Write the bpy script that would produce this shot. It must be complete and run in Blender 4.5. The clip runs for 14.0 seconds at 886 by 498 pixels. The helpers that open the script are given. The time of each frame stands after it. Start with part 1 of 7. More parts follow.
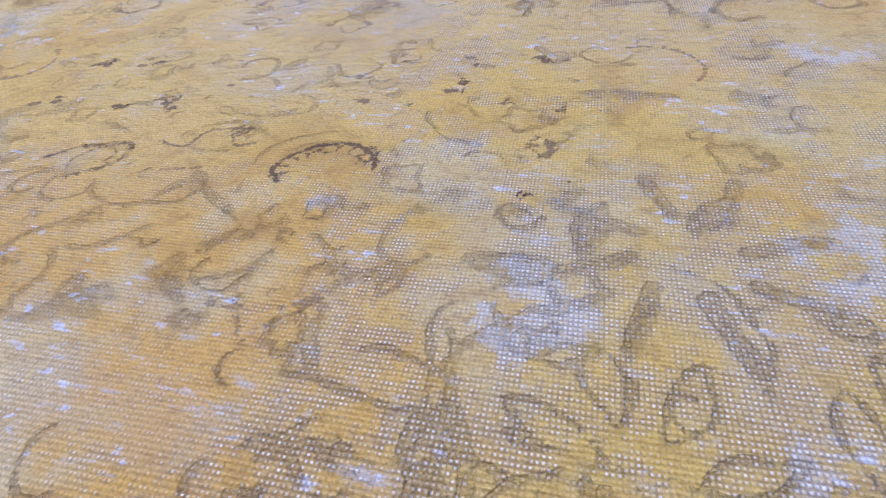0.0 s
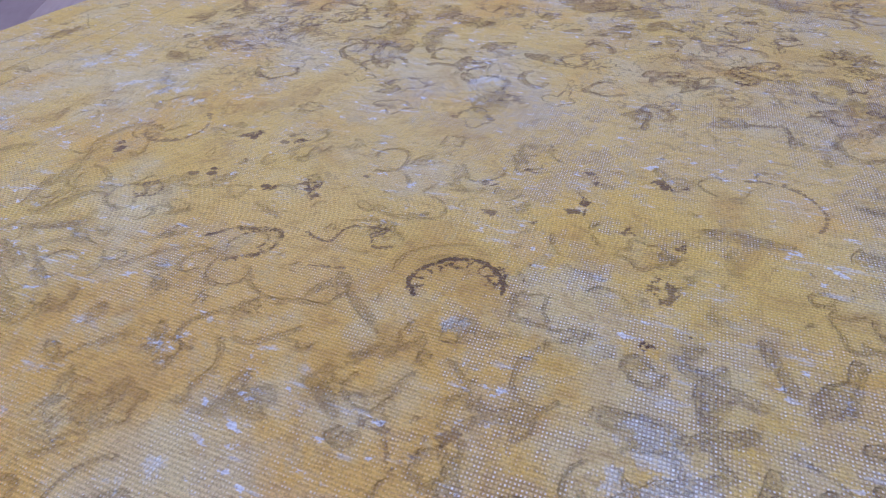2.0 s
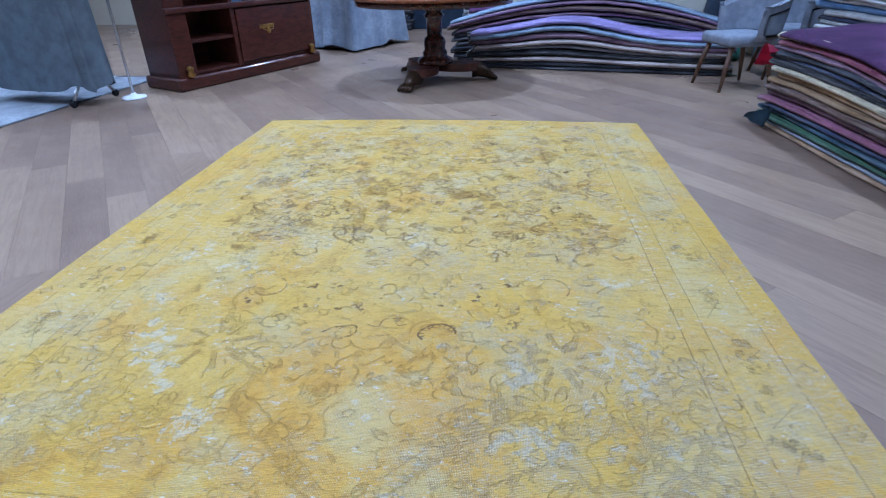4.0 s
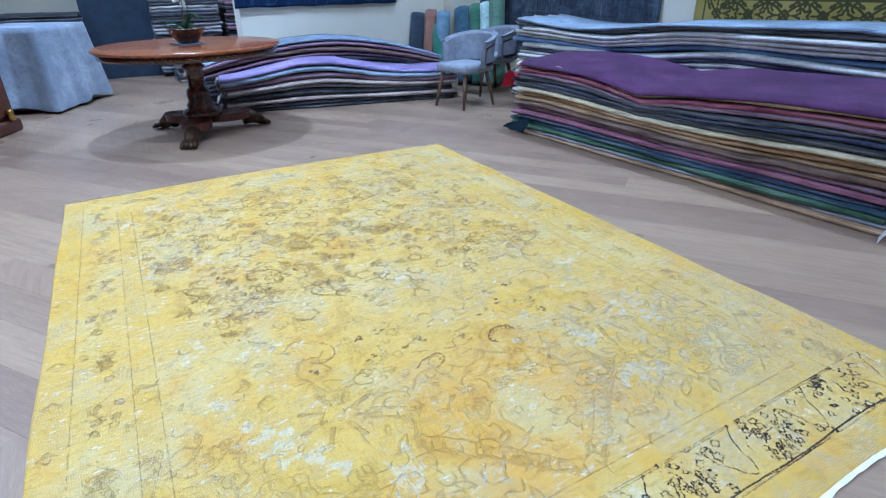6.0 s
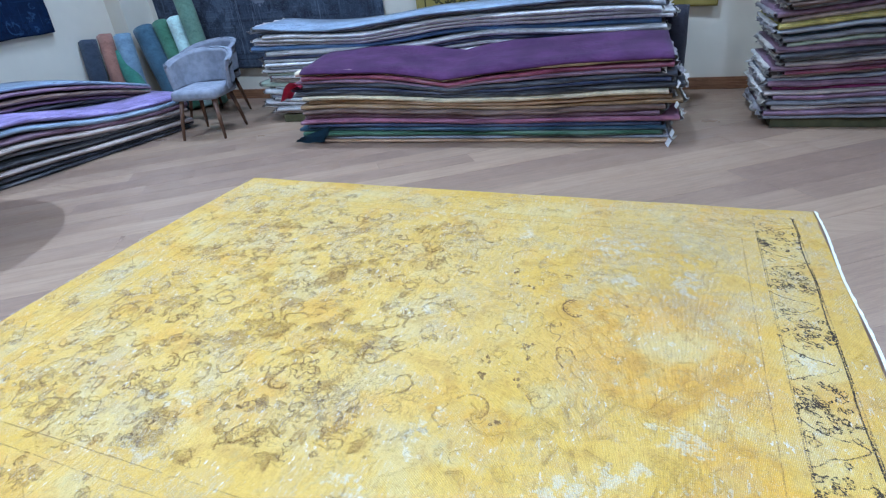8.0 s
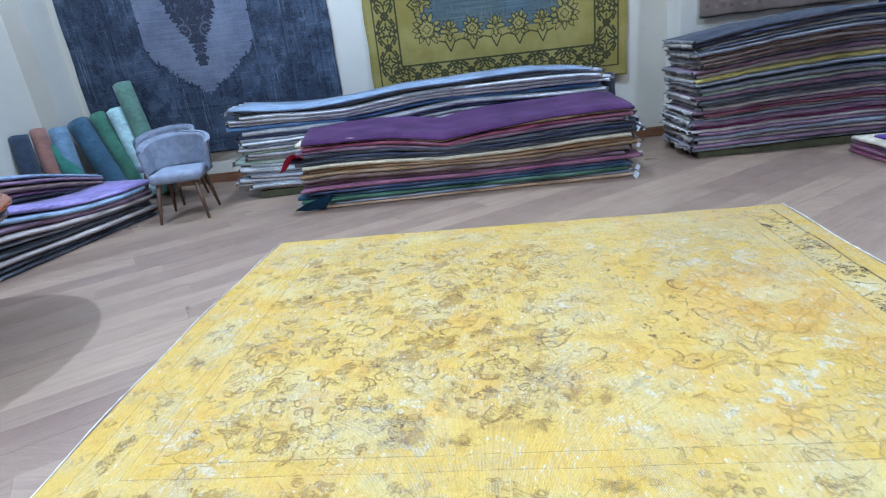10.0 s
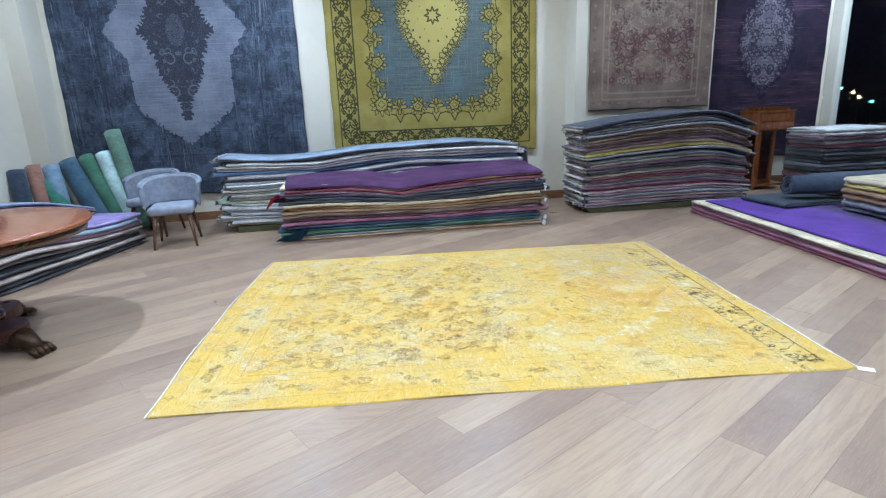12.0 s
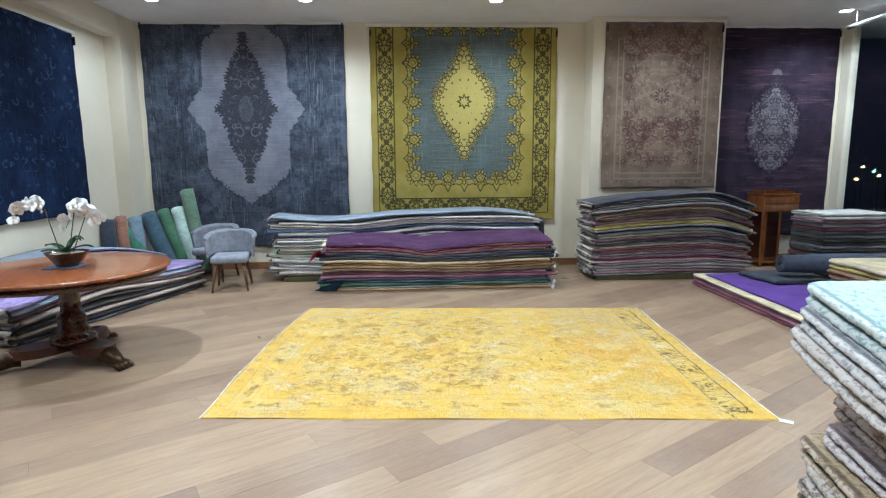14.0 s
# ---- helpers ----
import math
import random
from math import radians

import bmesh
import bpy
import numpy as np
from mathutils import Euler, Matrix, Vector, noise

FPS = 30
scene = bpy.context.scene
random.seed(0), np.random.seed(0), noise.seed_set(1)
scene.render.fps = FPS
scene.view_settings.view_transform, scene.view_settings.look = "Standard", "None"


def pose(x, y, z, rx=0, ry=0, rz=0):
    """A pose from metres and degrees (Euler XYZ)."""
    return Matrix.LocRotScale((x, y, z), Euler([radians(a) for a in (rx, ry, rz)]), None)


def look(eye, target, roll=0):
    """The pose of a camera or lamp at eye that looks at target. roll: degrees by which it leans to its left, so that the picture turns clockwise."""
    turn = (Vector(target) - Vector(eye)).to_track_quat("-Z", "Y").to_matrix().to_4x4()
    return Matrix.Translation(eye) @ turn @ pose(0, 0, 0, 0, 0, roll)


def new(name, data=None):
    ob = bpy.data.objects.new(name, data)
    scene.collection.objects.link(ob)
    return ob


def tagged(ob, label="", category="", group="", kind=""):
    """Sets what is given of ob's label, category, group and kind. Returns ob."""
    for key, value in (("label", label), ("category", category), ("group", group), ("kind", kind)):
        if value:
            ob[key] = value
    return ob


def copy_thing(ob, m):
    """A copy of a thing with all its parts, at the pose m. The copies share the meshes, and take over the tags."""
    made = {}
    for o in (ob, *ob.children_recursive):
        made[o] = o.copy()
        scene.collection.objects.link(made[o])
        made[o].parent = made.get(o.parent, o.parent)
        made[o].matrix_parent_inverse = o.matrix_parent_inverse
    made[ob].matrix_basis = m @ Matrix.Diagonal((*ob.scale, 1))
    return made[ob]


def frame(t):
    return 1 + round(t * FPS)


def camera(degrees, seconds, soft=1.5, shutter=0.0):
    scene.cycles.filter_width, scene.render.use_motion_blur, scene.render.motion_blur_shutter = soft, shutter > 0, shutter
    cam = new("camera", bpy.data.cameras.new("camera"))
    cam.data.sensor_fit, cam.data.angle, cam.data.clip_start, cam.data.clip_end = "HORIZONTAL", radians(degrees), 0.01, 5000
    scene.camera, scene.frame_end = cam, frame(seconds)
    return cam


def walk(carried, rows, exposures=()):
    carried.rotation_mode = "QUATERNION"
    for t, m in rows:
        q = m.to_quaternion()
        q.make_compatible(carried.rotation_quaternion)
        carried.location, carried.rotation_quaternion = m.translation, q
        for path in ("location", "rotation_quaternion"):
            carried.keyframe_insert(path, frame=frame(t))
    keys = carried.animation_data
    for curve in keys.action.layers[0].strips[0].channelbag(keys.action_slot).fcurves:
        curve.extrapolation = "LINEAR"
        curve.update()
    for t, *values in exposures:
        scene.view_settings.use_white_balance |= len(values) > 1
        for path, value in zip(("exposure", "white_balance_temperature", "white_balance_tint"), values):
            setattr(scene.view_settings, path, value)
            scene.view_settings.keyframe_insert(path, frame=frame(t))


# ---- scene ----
cam = camera(77.7, 14.0, soft=1.2)
PATH = [
    (0, (3.053, -0.868, 0.359), (1.625, -1.269, -0.982), -5.2),
    (0.5, (3.065, -0.948, 0.392), (1.571, -1.589, -0.774), -5.8),
    (1, (3.071, -0.974, 0.402), (1.578, -1.744, -0.683), -5.3),
    (1.5, (3.06, -0.972, 0.392), (1.595, -1.672, -0.775), -4.0),
    (2, (3.032, -0.963, 0.495), (1.62, -1.543, -0.797), -2.5),
    (2.5, (3.129, -0.892, 0.829), (1.701, -1.52, -0.422), -4.3),
    (2.7, (3.376, -0.852, 0.98), (1.808, -1.439, -0.114), -3.0),
    (4.8, (4.027, -1.265, 1.096), (2.29, -1.178, 0.109), -1.1),
    (5, (3.999, -1.425, 1.093), (2.262, -1.216, 0.123), -0.7),
    (5.5, (3.965, -1.816, 1.164), (2.262, -1.281, 0.262), -0.8),
    (6, (3.998, -2.2, 1.241), (2.428, -1.323, 0.366), -0.9),
    (6.5, (3.796, -2.484, 1.268), (2.458, -1.291, 0.381), -1.8),
    (7, (3.563, -2.786, 1.317), (2.491, -1.347, 0.433), -2.5),
    (7.5, (3.254, -2.991, 1.338), (2.425, -1.422, 0.415), -3.6),
    (8, (2.843, -3.077, 1.377), (2.132, -1.468, 0.425), -6.0),
    (8.2, (2.7, -3.155, 1.377), (2.035, -1.525, 0.427), -6.5),
    (10.3, (1.575, -4.012, 1.337), (1.446, -2.144, 0.633), -6.3),
    (10.5, (1.513, -4.171, 1.344), (1.453, -2.298, 0.645), -5.9),
    (11, (1.346, -4.539, 1.403), (1.449, -2.635, 0.801), -4.5),
    (11.5, (1.258, -4.844, 1.434), (1.394, -2.923, 0.892), -3.5),
    (12, (1.335, -5.145, 1.428), (1.444, -3.217, 0.91), -2.4),
    (12.5, (1.364, -5.487, 1.45), (1.412, -3.542, 0.987), -1.6),
    (13, (1.479, -5.711, 1.508), (1.485, -3.749, 1.119), -0.9),
    (13.5, (1.596, -5.862, 1.528), (1.578, -3.892, 1.184), -0.6),
    (14, (1.601, -5.927, 1.57), (1.561, -3.95, 1.27), -0.4),
]
EXPOSURES = [(0.0, -0.70, 4450, 40), (1.0, -0.93, 4500, 40), (2.0, -1.03, 4350, 40), (2.5, -1.0, 4120, 36), (4.0, -0.58, 4400, 12), (5.0, -0.3, 4450, 6), (8.0, -0.16, 4620, 8),
             (10.5, -0.07, 4650, 7), (11.5, -0.02, 4950, 5), (12.5, -0.04, 5150, 3), (14.0, -0.04, 5750, 2)]
walk(cam, [(t, look(eye, target, roll)) for t, eye, target, roll in PATH], EXPOSURES)

# ---- light: night outside, recessed ceiling spots inside ----
world = bpy.data.worlds.new("night")
scene.world = world
world.use_nodes = True
world.node_tree.nodes["Background"].inputs[0].default_value = (0.01, 0.014, 0.025, 1)
world.node_tree.nodes["Background"].inputs[1].default_value = 0.3
CEIL = 3.66
SPOTS = [(-2.18, 1.28), (-0.27, 1.39), (2.15, 1.52), (4.6, 1.3), (7.05, 2.2)]
SPOTS += [(x, -2.3 if y > -2 and 3 < x < 5 else y) for y in (-1.62, -4.5, -7.4) for x in (-4.3, -1.5, 1.2, 3.9, 6.6)]
for sx, sy in SPOTS:
    lamp = bpy.data.lights.new("ceiling_spot_light", "SPOT")
    wide = sy > 1
    lamp.energy, lamp.color = ((150 if sx < -2 else 175 if 4 < sx < 5 else 265) if wide else 430 if sy > -3 and -2 < sx < 3 else 370 if sy > -3 and sx < 5 else 240 if sx > 3 else 280), (0.93, 0.97, 1.0)
    lamp.spot_size, lamp.spot_blend, lamp.shadow_soft_size = radians(158 if wide else 122), 1.0 if wide else 0.8, 0.06 if wide else 0.02
    new("ceiling_spot_light", lamp).matrix_basis = pose(sx, sy, CEIL - 0.03)




# ---- small helpers ----
def lin(r, g, b):
    """Linear colour from 8-bit sRGB."""
    def one(v):
        v /= 255.0
        return v / 12.92 if v <= 0.04045 else ((v + 0.055) / 1.055) ** 2.4
    return (one(r), one(g), one(b), 1.0)


def finish(bm, name, mats, smooth=False):
    me = bpy.data.meshes.new(name)
    bmesh.ops.recalc_face_normals(bm, faces=bm.faces)
    bm.to_mesh(me)
    bm.free()
    for m in (mats if isinstance(mats, (list, tuple)) else [mats]):
        me.materials.append(m)
    if smooth:
        for p in me.polygons:
            p.use_smooth = True
    return me


def part(name, bm, material, parent=None, label="", smooth=False):
    ob = new(name, finish(bm, name, material, smooth))
    if parent is not None:
        ob.parent = parent
    if label:
        ob["label"] = label
    return ob


def thing(name, label, category, m=None, group="", kind=""):
    ob = new(name)
    ob.empty_display_size = 0.1
    if m is not None:
        ob.matrix_basis = m
    return tagged(ob, label, category, group, kind)


def add_box(bm, c, s, bevel=0.0, m=None, seg=2):
    r = bmesh.ops.create_cube(bm, size=1.0)
    vs = r["verts"]
    bmesh.ops.scale(bm, vec=Vector(s), verts=vs)
    if bevel > 0:
        es = list({e for v in vs for e in v.link_edges})
        rb = bmesh.ops.bevel(bm, geom=es, offset=min(bevel, 0.45 * min(s)), segments=seg, affect="EDGES", profile=0.5)
        vs = list({v for f in rb["faces"] for v in f.verts} | {v for v in vs if v.is_valid})
    bmesh.ops.translate(bm, vec=Vector(c), verts=vs)
    if m is not None:
        bmesh.ops.transform(bm, matrix=m, verts=vs)
    return vs


def add_grid(bm, nu, nv, fn, close_u=False, close_v=False, caps=False):
    """Quads over fn(u, v) for u, v in 0..1; caps close the two ends of u when v is closed."""
    us = nu if close_u else nu + 1
    vs = nv if close_v else nv + 1
    g = [[bm.verts.new(fn(i / nu, j / nv)) for j in range(vs)] for i in range(us)]
    for i in range(nu):
        for j in range(nv):
            a, b = g[i][j], g[(i + 1) % us][j]
            c, d = g[(i + 1) % us][(j + 1) % vs], g[i][(j + 1) % vs]
            bm.faces.new((a, b, c, d))
    if caps:
        bm.faces.new(g[0])
        bm.faces.new(list(reversed(g[-1])))
    return g


def add_lathe(bm, prof, seg=24, m=None, lobes=0, amp=0.0):
    def fn(u, v):
        k = u * (len(prof) - 1)
        i = min(int(k), len(prof) - 2)
        f = k - i
        r = prof[i][0] * (1 - f) + prof[i + 1][0] * f
        z = prof[i][1] * (1 - f) + prof[i + 1][1] * f
        a = 2 * math.pi * v
        r *= 1 + amp * math.cos(lobes * a)
        p = Vector((r * math.cos(a), r * math.sin(a), z))
        return m @ p if m is not None else p
    add_grid(bm, len(prof) - 1, seg, fn, close_v=True, caps=True)


def add_tube(bm, pts, rad, seg=8):
    """A tube through points; rad is one radius or one for each point."""
    pts = [Vector(p) for p in pts]
    n = len(pts)
    rs = rad if isinstance(rad, (list, tuple)) else [rad] * n
    rings = []
    for i, p in enumerate(pts):
        t = (pts[min(i + 1, n - 1)] - pts[max(i - 1, 0)]).normalized()
        ref = Vector((0, 0, 1)) if abs(t.z) < 0.9 else Vector((1, 0, 0))
        a = t.cross(ref).normalized()
        b = t.cross(a)
        rings.append([bm.verts.new(p + rs[i] * (math.cos(2 * math.pi * k / seg) * a + math.sin(2 * math.pi * k / seg) * b)) for k in range(seg)])
    for i in range(n - 1):
        for k in range(seg):
            bm.faces.new((rings[i][k], rings[i][(k + 1) % seg], rings[i + 1][(k + 1) % seg], rings[i + 1][k]))
    bm.faces.new(rings[0])
    bm.faces.new(list(reversed(rings[-1])))


def yaw(x, y, z, deg):
    return pose(x, y, z, 0, 0, deg)


# ---- materials ----
class Nodes:
    """A material's node tree, with short calls."""
    def __init__(self, name):
        self.mat = bpy.data.materials.new(name)
        self.mat.use_nodes = True
        self.nt = self.mat.node_tree
        self.nt.nodes.clear()
        self.out = self.nt.nodes.new("ShaderNodeOutputMaterial")
        self.bsdf = self.nt.nodes.new("ShaderNodeBsdfPrincipled")
        self.nt.links.new(self.bsdf.outputs[0], self.out.inputs[0])

    def put(self, sock, v):
        if hasattr(v, "is_output"):
            self.nt.links.new(v, sock)
        elif v is not None:
            sock.default_value = v

    def node(self, kind, **ins):
        n = self.nt.nodes.new(kind)
        for k, v in ins.items():
            self.put(n.inputs[k.replace("_", " ")], v)
        return n

    def coords(self, kind="Object", loc=(0, 0, 0), rot=(0, 0, 0), scale=(1, 1, 1)):
        t = self.nt.nodes.new("ShaderNodeTexCoord").outputs[kind]
        return self.node("ShaderNodeMapping", Vector=t, Location=loc, Rotation=rot, Scale=scale).outputs[0]

    def noise(self, vec, scale, detail=4.0, rough=0.55, dist=0.0):
        return self.node("ShaderNodeTexNoise", Vector=vec, Scale=scale, Detail=detail, Roughness=rough, Distortion=dist).outputs[0]

    def math(self, op, a, b=None, clamp=False):
        n = self.nt.nodes.new("ShaderNodeMath")
        n.operation, n.use_clamp = op, clamp
        self.put(n.inputs[0], a)
        self.put(n.inputs[1], b)
        return n.outputs[0]

    def ramp(self, v, lo, hi, a=0.0, b=1.0):
        n = self.nt.nodes.new("ShaderNodeMapRange")
        n.interpolation_type = "SMOOTHSTEP"
        for k, x in zip(("Value", "From Min", "From Max", "To Min", "To Max"), (v, lo, hi, a, b)):
            self.put(n.inputs[k], x)
        return n.outputs[0]

    def curve(self, v, top, pts):
        """A value read off straight pieces between points; v runs from 0 to top."""
        n = self.nt.nodes.new("ShaderNodeValToRGB")
        self.put(n.inputs[0], self.math("DIVIDE", v, top))
        el = n.color_ramp.elements
        while len(el) < len(pts):
            el.new(0.5)
        for e, (a, b) in zip(el, pts):
            e.position = a / top
            e.color = (b, b, b, 1)
        return n.outputs[0]

    def cells(self, vec, scale):
        return self.node("ShaderNodeTexVoronoi", Vector=vec, Scale=scale).outputs["Distance"]

    def band(self, v, centre, half, soft):
        """1 where v is within half of centre."""
        d = self.math("ABSOLUTE", self.math("SUBTRACT", v, centre))
        return self.ramp(d, half - soft, half + soft, 1.0, 0.0)

    def mix(self, f, a, b, mode="MIX"):
        n = self.nt.nodes.new("ShaderNodeMix")
        n.data_type, n.blend_type = "RGBA", mode
        self.put(n.inputs[0], f)
        self.put(n.inputs[6], a)
        self.put(n.inputs[7], b)
        return n.outputs[2]

    def split(self, vec):
        n = self.nt.nodes.new("ShaderNodeSeparateXYZ")
        self.put(n.inputs[0], vec)
        return n.outputs

    def join(self, x, y, z=0.0):
        n = self.nt.nodes.new("ShaderNodeCombineXYZ")
        for i, v in enumerate((x, y, z)):
            self.put(n.inputs[i], v)
        return n.outputs[0]

    def bump(self, h, strength, dist):
        n = self.node("ShaderNodeBump", Height=h, Strength=strength, Distance=dist)
        self.put(self.bsdf.inputs["Normal"], n.outputs[0])

    def done(self, colour, rough=0.8, metal=0.0, sheen=0.0, spec=0.3, coat=0.0):
        self.put(self.bsdf.inputs["Base Color"], colour)
        self.put(self.bsdf.inputs["Roughness"], rough)
        self.put(self.bsdf.inputs["Metallic"], metal)
        self.put(self.bsdf.inputs["Specular IOR Level"], spec)
        self.put(self.bsdf.inputs["Sheen Weight"], sheen)
        self.put(self.bsdf.inputs["Coat Weight"], coat)
        self.put(self.bsdf.inputs["Coat Roughness"], 0.12)
        return self.mat


def tint(c, k):
    return (min(1, c[0] * k), min(1, c[1] * k), min(1, c[2] * k), 1.0)


CACHE = {}


def m_pile(c, worn=None, fluff=0.5, fold=False):
    """Carpet pile of one dyed colour, mottled and worn; a folded rug has a pale highlight painted along its fold (y =
    0).
    """
    key = ("pile", c, worn, fluff, fold)
    if key not in CACHE:
        n = Nodes("carpet_pile")
        v = n.coords()
        big = n.noise(v, 3.2, 5, 0.6)
        mid = n.noise(v, 26, 4, 0.6)
        fine = n.noise(v, 260, 2, 0.6)
        col = n.mix(n.ramp(big, 0.35, 0.68), tint(c, 0.8), worn or tint(c, 1.5))
        col = n.mix(n.ramp(mid, 0.40, 0.72, 0.0, 0.55), col, tint(c, 0.5))
        col = n.mix(n.ramp(fine, 0.35, 0.75, 0.0, 0.35), col, tint(worn or c, 1.5))
        if fold:
            x, y, z = n.split(v)
            run = n.noise(n.coords(scale=(1.3, 30, 46)), 1.6, 5, 0.65)
            grey = tuple(0.66 * q + 0.34 * 0.26 for q in c[:3]) + (1.0,)
            # streaky highlight of the rounded fold, put into the colour
            fold_light = n.math("MULTIPLY", n.ramp(y, 0.0, 0.03, 1.0, 0.0), n.ramp(run, 0.46, 0.62, 0.08, 0.85))
            col = n.mix(fold_light, col, tint(grey, 1.5))
            col = n.mix(n.ramp(run, 0.46, 0.36, 0.0, 0.75), col, tint(c, 0.28))
            dots = n.noise(n.coords(scale=(0.6, 1, 1)), 70, 3, 0.6)
            col = n.mix(n.ramp(dots, 0.60, 0.68, 0.0, 0.5), col, tint(grey, 1.3))
        n.bump(n.math("ADD", fine, n.math("MULTIPLY", mid, 1.5)), 0.5, 0.006)
        CACHE[key] = n.done(col, 0.92, sheen=fluff * 0.35, spec=0.1)
    return CACHE[key]


def m_plain(name, c, rough=0.6, metal=0.0, var=0.18, scale=9.0, bump=0.0, coat=0.0, spec=0.4):
    n = Nodes(name)
    v = n.coords()
    big, fine = n.noise(v, scale, 4, 0.6), n.noise(v, scale * 14, 3, 0.6)
    col = n.mix(n.ramp(big, 0.3, 0.7), tint(c, 1 - var), tint(c, 1 + var))
    col = n.mix(n.ramp(fine, 0.45, 0.75, 0.0, 0.3), col, tint(c, 1 - 1.5 * var))
    if bump:
        n.bump(n.math("ADD", big, n.math("MULTIPLY", fine, 0.4)), 0.4, bump)
    r = n.ramp(fine, 0.3, 0.7, max(0.03, rough - 0.08), min(1, rough + 0.08))
    return n.done(col, r, metal, coat=coat, spec=spec)


def m_wood(name, dark, light, rough=0.3, along=(1, 12, 12), coat=0.5):
    n = Nodes(name)
    v = n.coords(scale=along)
    grain = n.noise(v, 3.5, 8, 0.65, 1.2)
    fine = n.noise(v, 24, 5, 0.7, 0.4)
    col = n.mix(n.ramp(grain, 0.3, 0.7), dark, light)
    col = n.mix(n.ramp(fine, 0.4, 0.75, 0.0, 0.5), col, tint(dark, 0.55))
    n.bump(fine, 0.15, 0.002)
    return n.done(col, rough, coat=coat, spec=0.4)


def m_glow(name, c, strength):
    n = Nodes(name)
    n.put(n.bsdf.inputs["Emission Color"], c)
    n.put(n.bsdf.inputs["Emission Strength"], strength)
    return n.done(c, 0.5)


def m_glass(name):
    n = Nodes(name)
    n.put(n.bsdf.inputs["Transmission Weight"], 1.0)
    n.put(n.bsdf.inputs["IOR"], 1.45)
    return n.done((0.9, 0.95, 0.95, 1), 0.02, spec=0.5)


def m_floor():
    n = Nodes("floorboard_wood")
    v = n.coords("Generated")
    obj = n.coords(scale=(1.2, 16, 1))
    info = n.nt.nodes.new("ShaderNodeObjectInfo").outputs["Random"]
    isl = n.nt.nodes.new("ShaderNodeNewGeometry").outputs["Random Per Island"]
    rnd = n.math("FRACT", n.math("ADD", n.math("MULTIPLY", info, 7.31), n.math("MULTIPLY", isl, 5.17)))
    shift = n.node("ShaderNodeVectorMath", Vector=obj)
    shift.operation = "ADD"
    n.put(shift.inputs[1], n.join(n.math("MULTIPLY", rnd, 40.0), n.math("MULTIPLY", rnd, 91.0)))
    p = shift.outputs[0]
    grain = n.noise(p, 2.2, 7, 0.62, 0.9)
    fine = n.noise(p, 14, 6, 0.7, 0.2)
    col = n.mix(rnd, lin(122, 101, 85), lin(160, 137, 112))
    cloud = n.noise(n.coords("Object"), 2.1, 4, 0.6)
    col = n.mix(n.ramp(cloud, 0.35, 0.68, 0.0, 0.35), col, lin(150, 126, 104))
    col = n.mix(n.ramp(grain, 0.35, 0.7, 0.0, 0.42), col, lin(108, 86, 75))
    col = n.mix(n.ramp(fine, 0.45, 0.8, 0.0, 0.35), col, lin(182, 163, 144))
    scuff = n.noise(n.coords(), 1.4, 5, 0.6)
    rough = n.ramp(scuff, 0.3, 0.7, 0.26, 0.46)
    n.bump(n.math("ADD", fine, grain), 0.12, 0.002)
    return n.done(col, rough, spec=0.5)


def m_plaster(name, c):
    n = Nodes(name)
    v = n.coords()
    big, mid, fine = n.noise(v, 0.9, 4, 0.6), n.noise(v, 7, 5, 0.6), n.noise(v, 120, 3, 0.6)
    col = n.mix(n.ramp(big, 0.3, 0.7), tint(c, 0.93), tint(c, 1.03))
    col = n.mix(n.ramp(mid, 0.55, 0.8, 0.0, 0.25), col, tint(c, 0.85))
    n.bump(n.math("ADD", fine, mid), 0.12, 0.003)
    return n.done(col, 0.75, spec=0.25)


M_FLOOR = m_floor()
M_WALL = m_plaster("cream_wall_paint", lin(226, 220, 204))
M_CEIL = m_plaster("white_ceiling_paint", lin(232, 232, 232))
M_BASEB = m_wood("oak_skirting", lin(120, 84, 58), lin(160, 118, 86), 0.45, (1, 14, 14), 0.1)
M_MAHOG = m_wood("polished_mahogany", lin(46, 20, 12), lin(84, 40, 24), 0.22, (2, 9, 9), 0.8)
M_MAHOG_TOP = m_wood("polished_table_veneer", lin(104, 57, 32), lin(152, 90, 52), 0.26, (1.5, 8, 8), 0.35)
M_DARKMAHOG = m_wood("dark_mahogany", lin(50, 22, 16), lin(88, 42, 29), 0.38, (2, 9, 9), 0.2)
M_SATIN = m_wood("satinwood", lin(108, 62, 31), lin(158, 98, 53), 0.28, (9, 9, 1.5), 0.6)
M_WALNUT = m_wood("walnut_leg", lin(74, 52, 38), lin(116, 86, 64), 0.45, (9, 9, 1), 0.2)
M_BRASS = m_plain("aged_brass", lin(190, 150, 84), 0.3, 1.0, 0.2, 30)
M_BRONZE = m_plain("dark_gilt_paw", lin(62, 44, 28), 0.38, 0.6, 0.4, 40, 0.004)
M_CHAIR = m_plain("grey_velvet", lin(138, 142, 154), 0.85, 0, 0.16, 14, 0.003, spec=0.2)
M_PALLET = m_plain("olive_platform_cloth", lin(84, 82, 56), 0.9, 0, 0.2, 12, 0.003)
M_STEEL = m_plain("brushed_steel", lin(200, 202, 206), 0.3, 1.0, 0.08, 20)
M_WHITEPL = m_plain("white_plastic", lin(228, 230, 232), 0.5, 0, 0.05)
M_BLACK = m_plain("black_metal", lin(28, 28, 30), 0.5, 0.3, 0.2)
M_FRINGE = m_plain("ivory_cotton_fringe", lin(226, 226, 212), 0.95, 0, 0.12, 60, 0.002, spec=0.1)
M_LAMP = m_glow("lamp_glow", (1.0, 0.97, 0.92, 1), 30)
M_GLASS = m_glass("clear_glass")
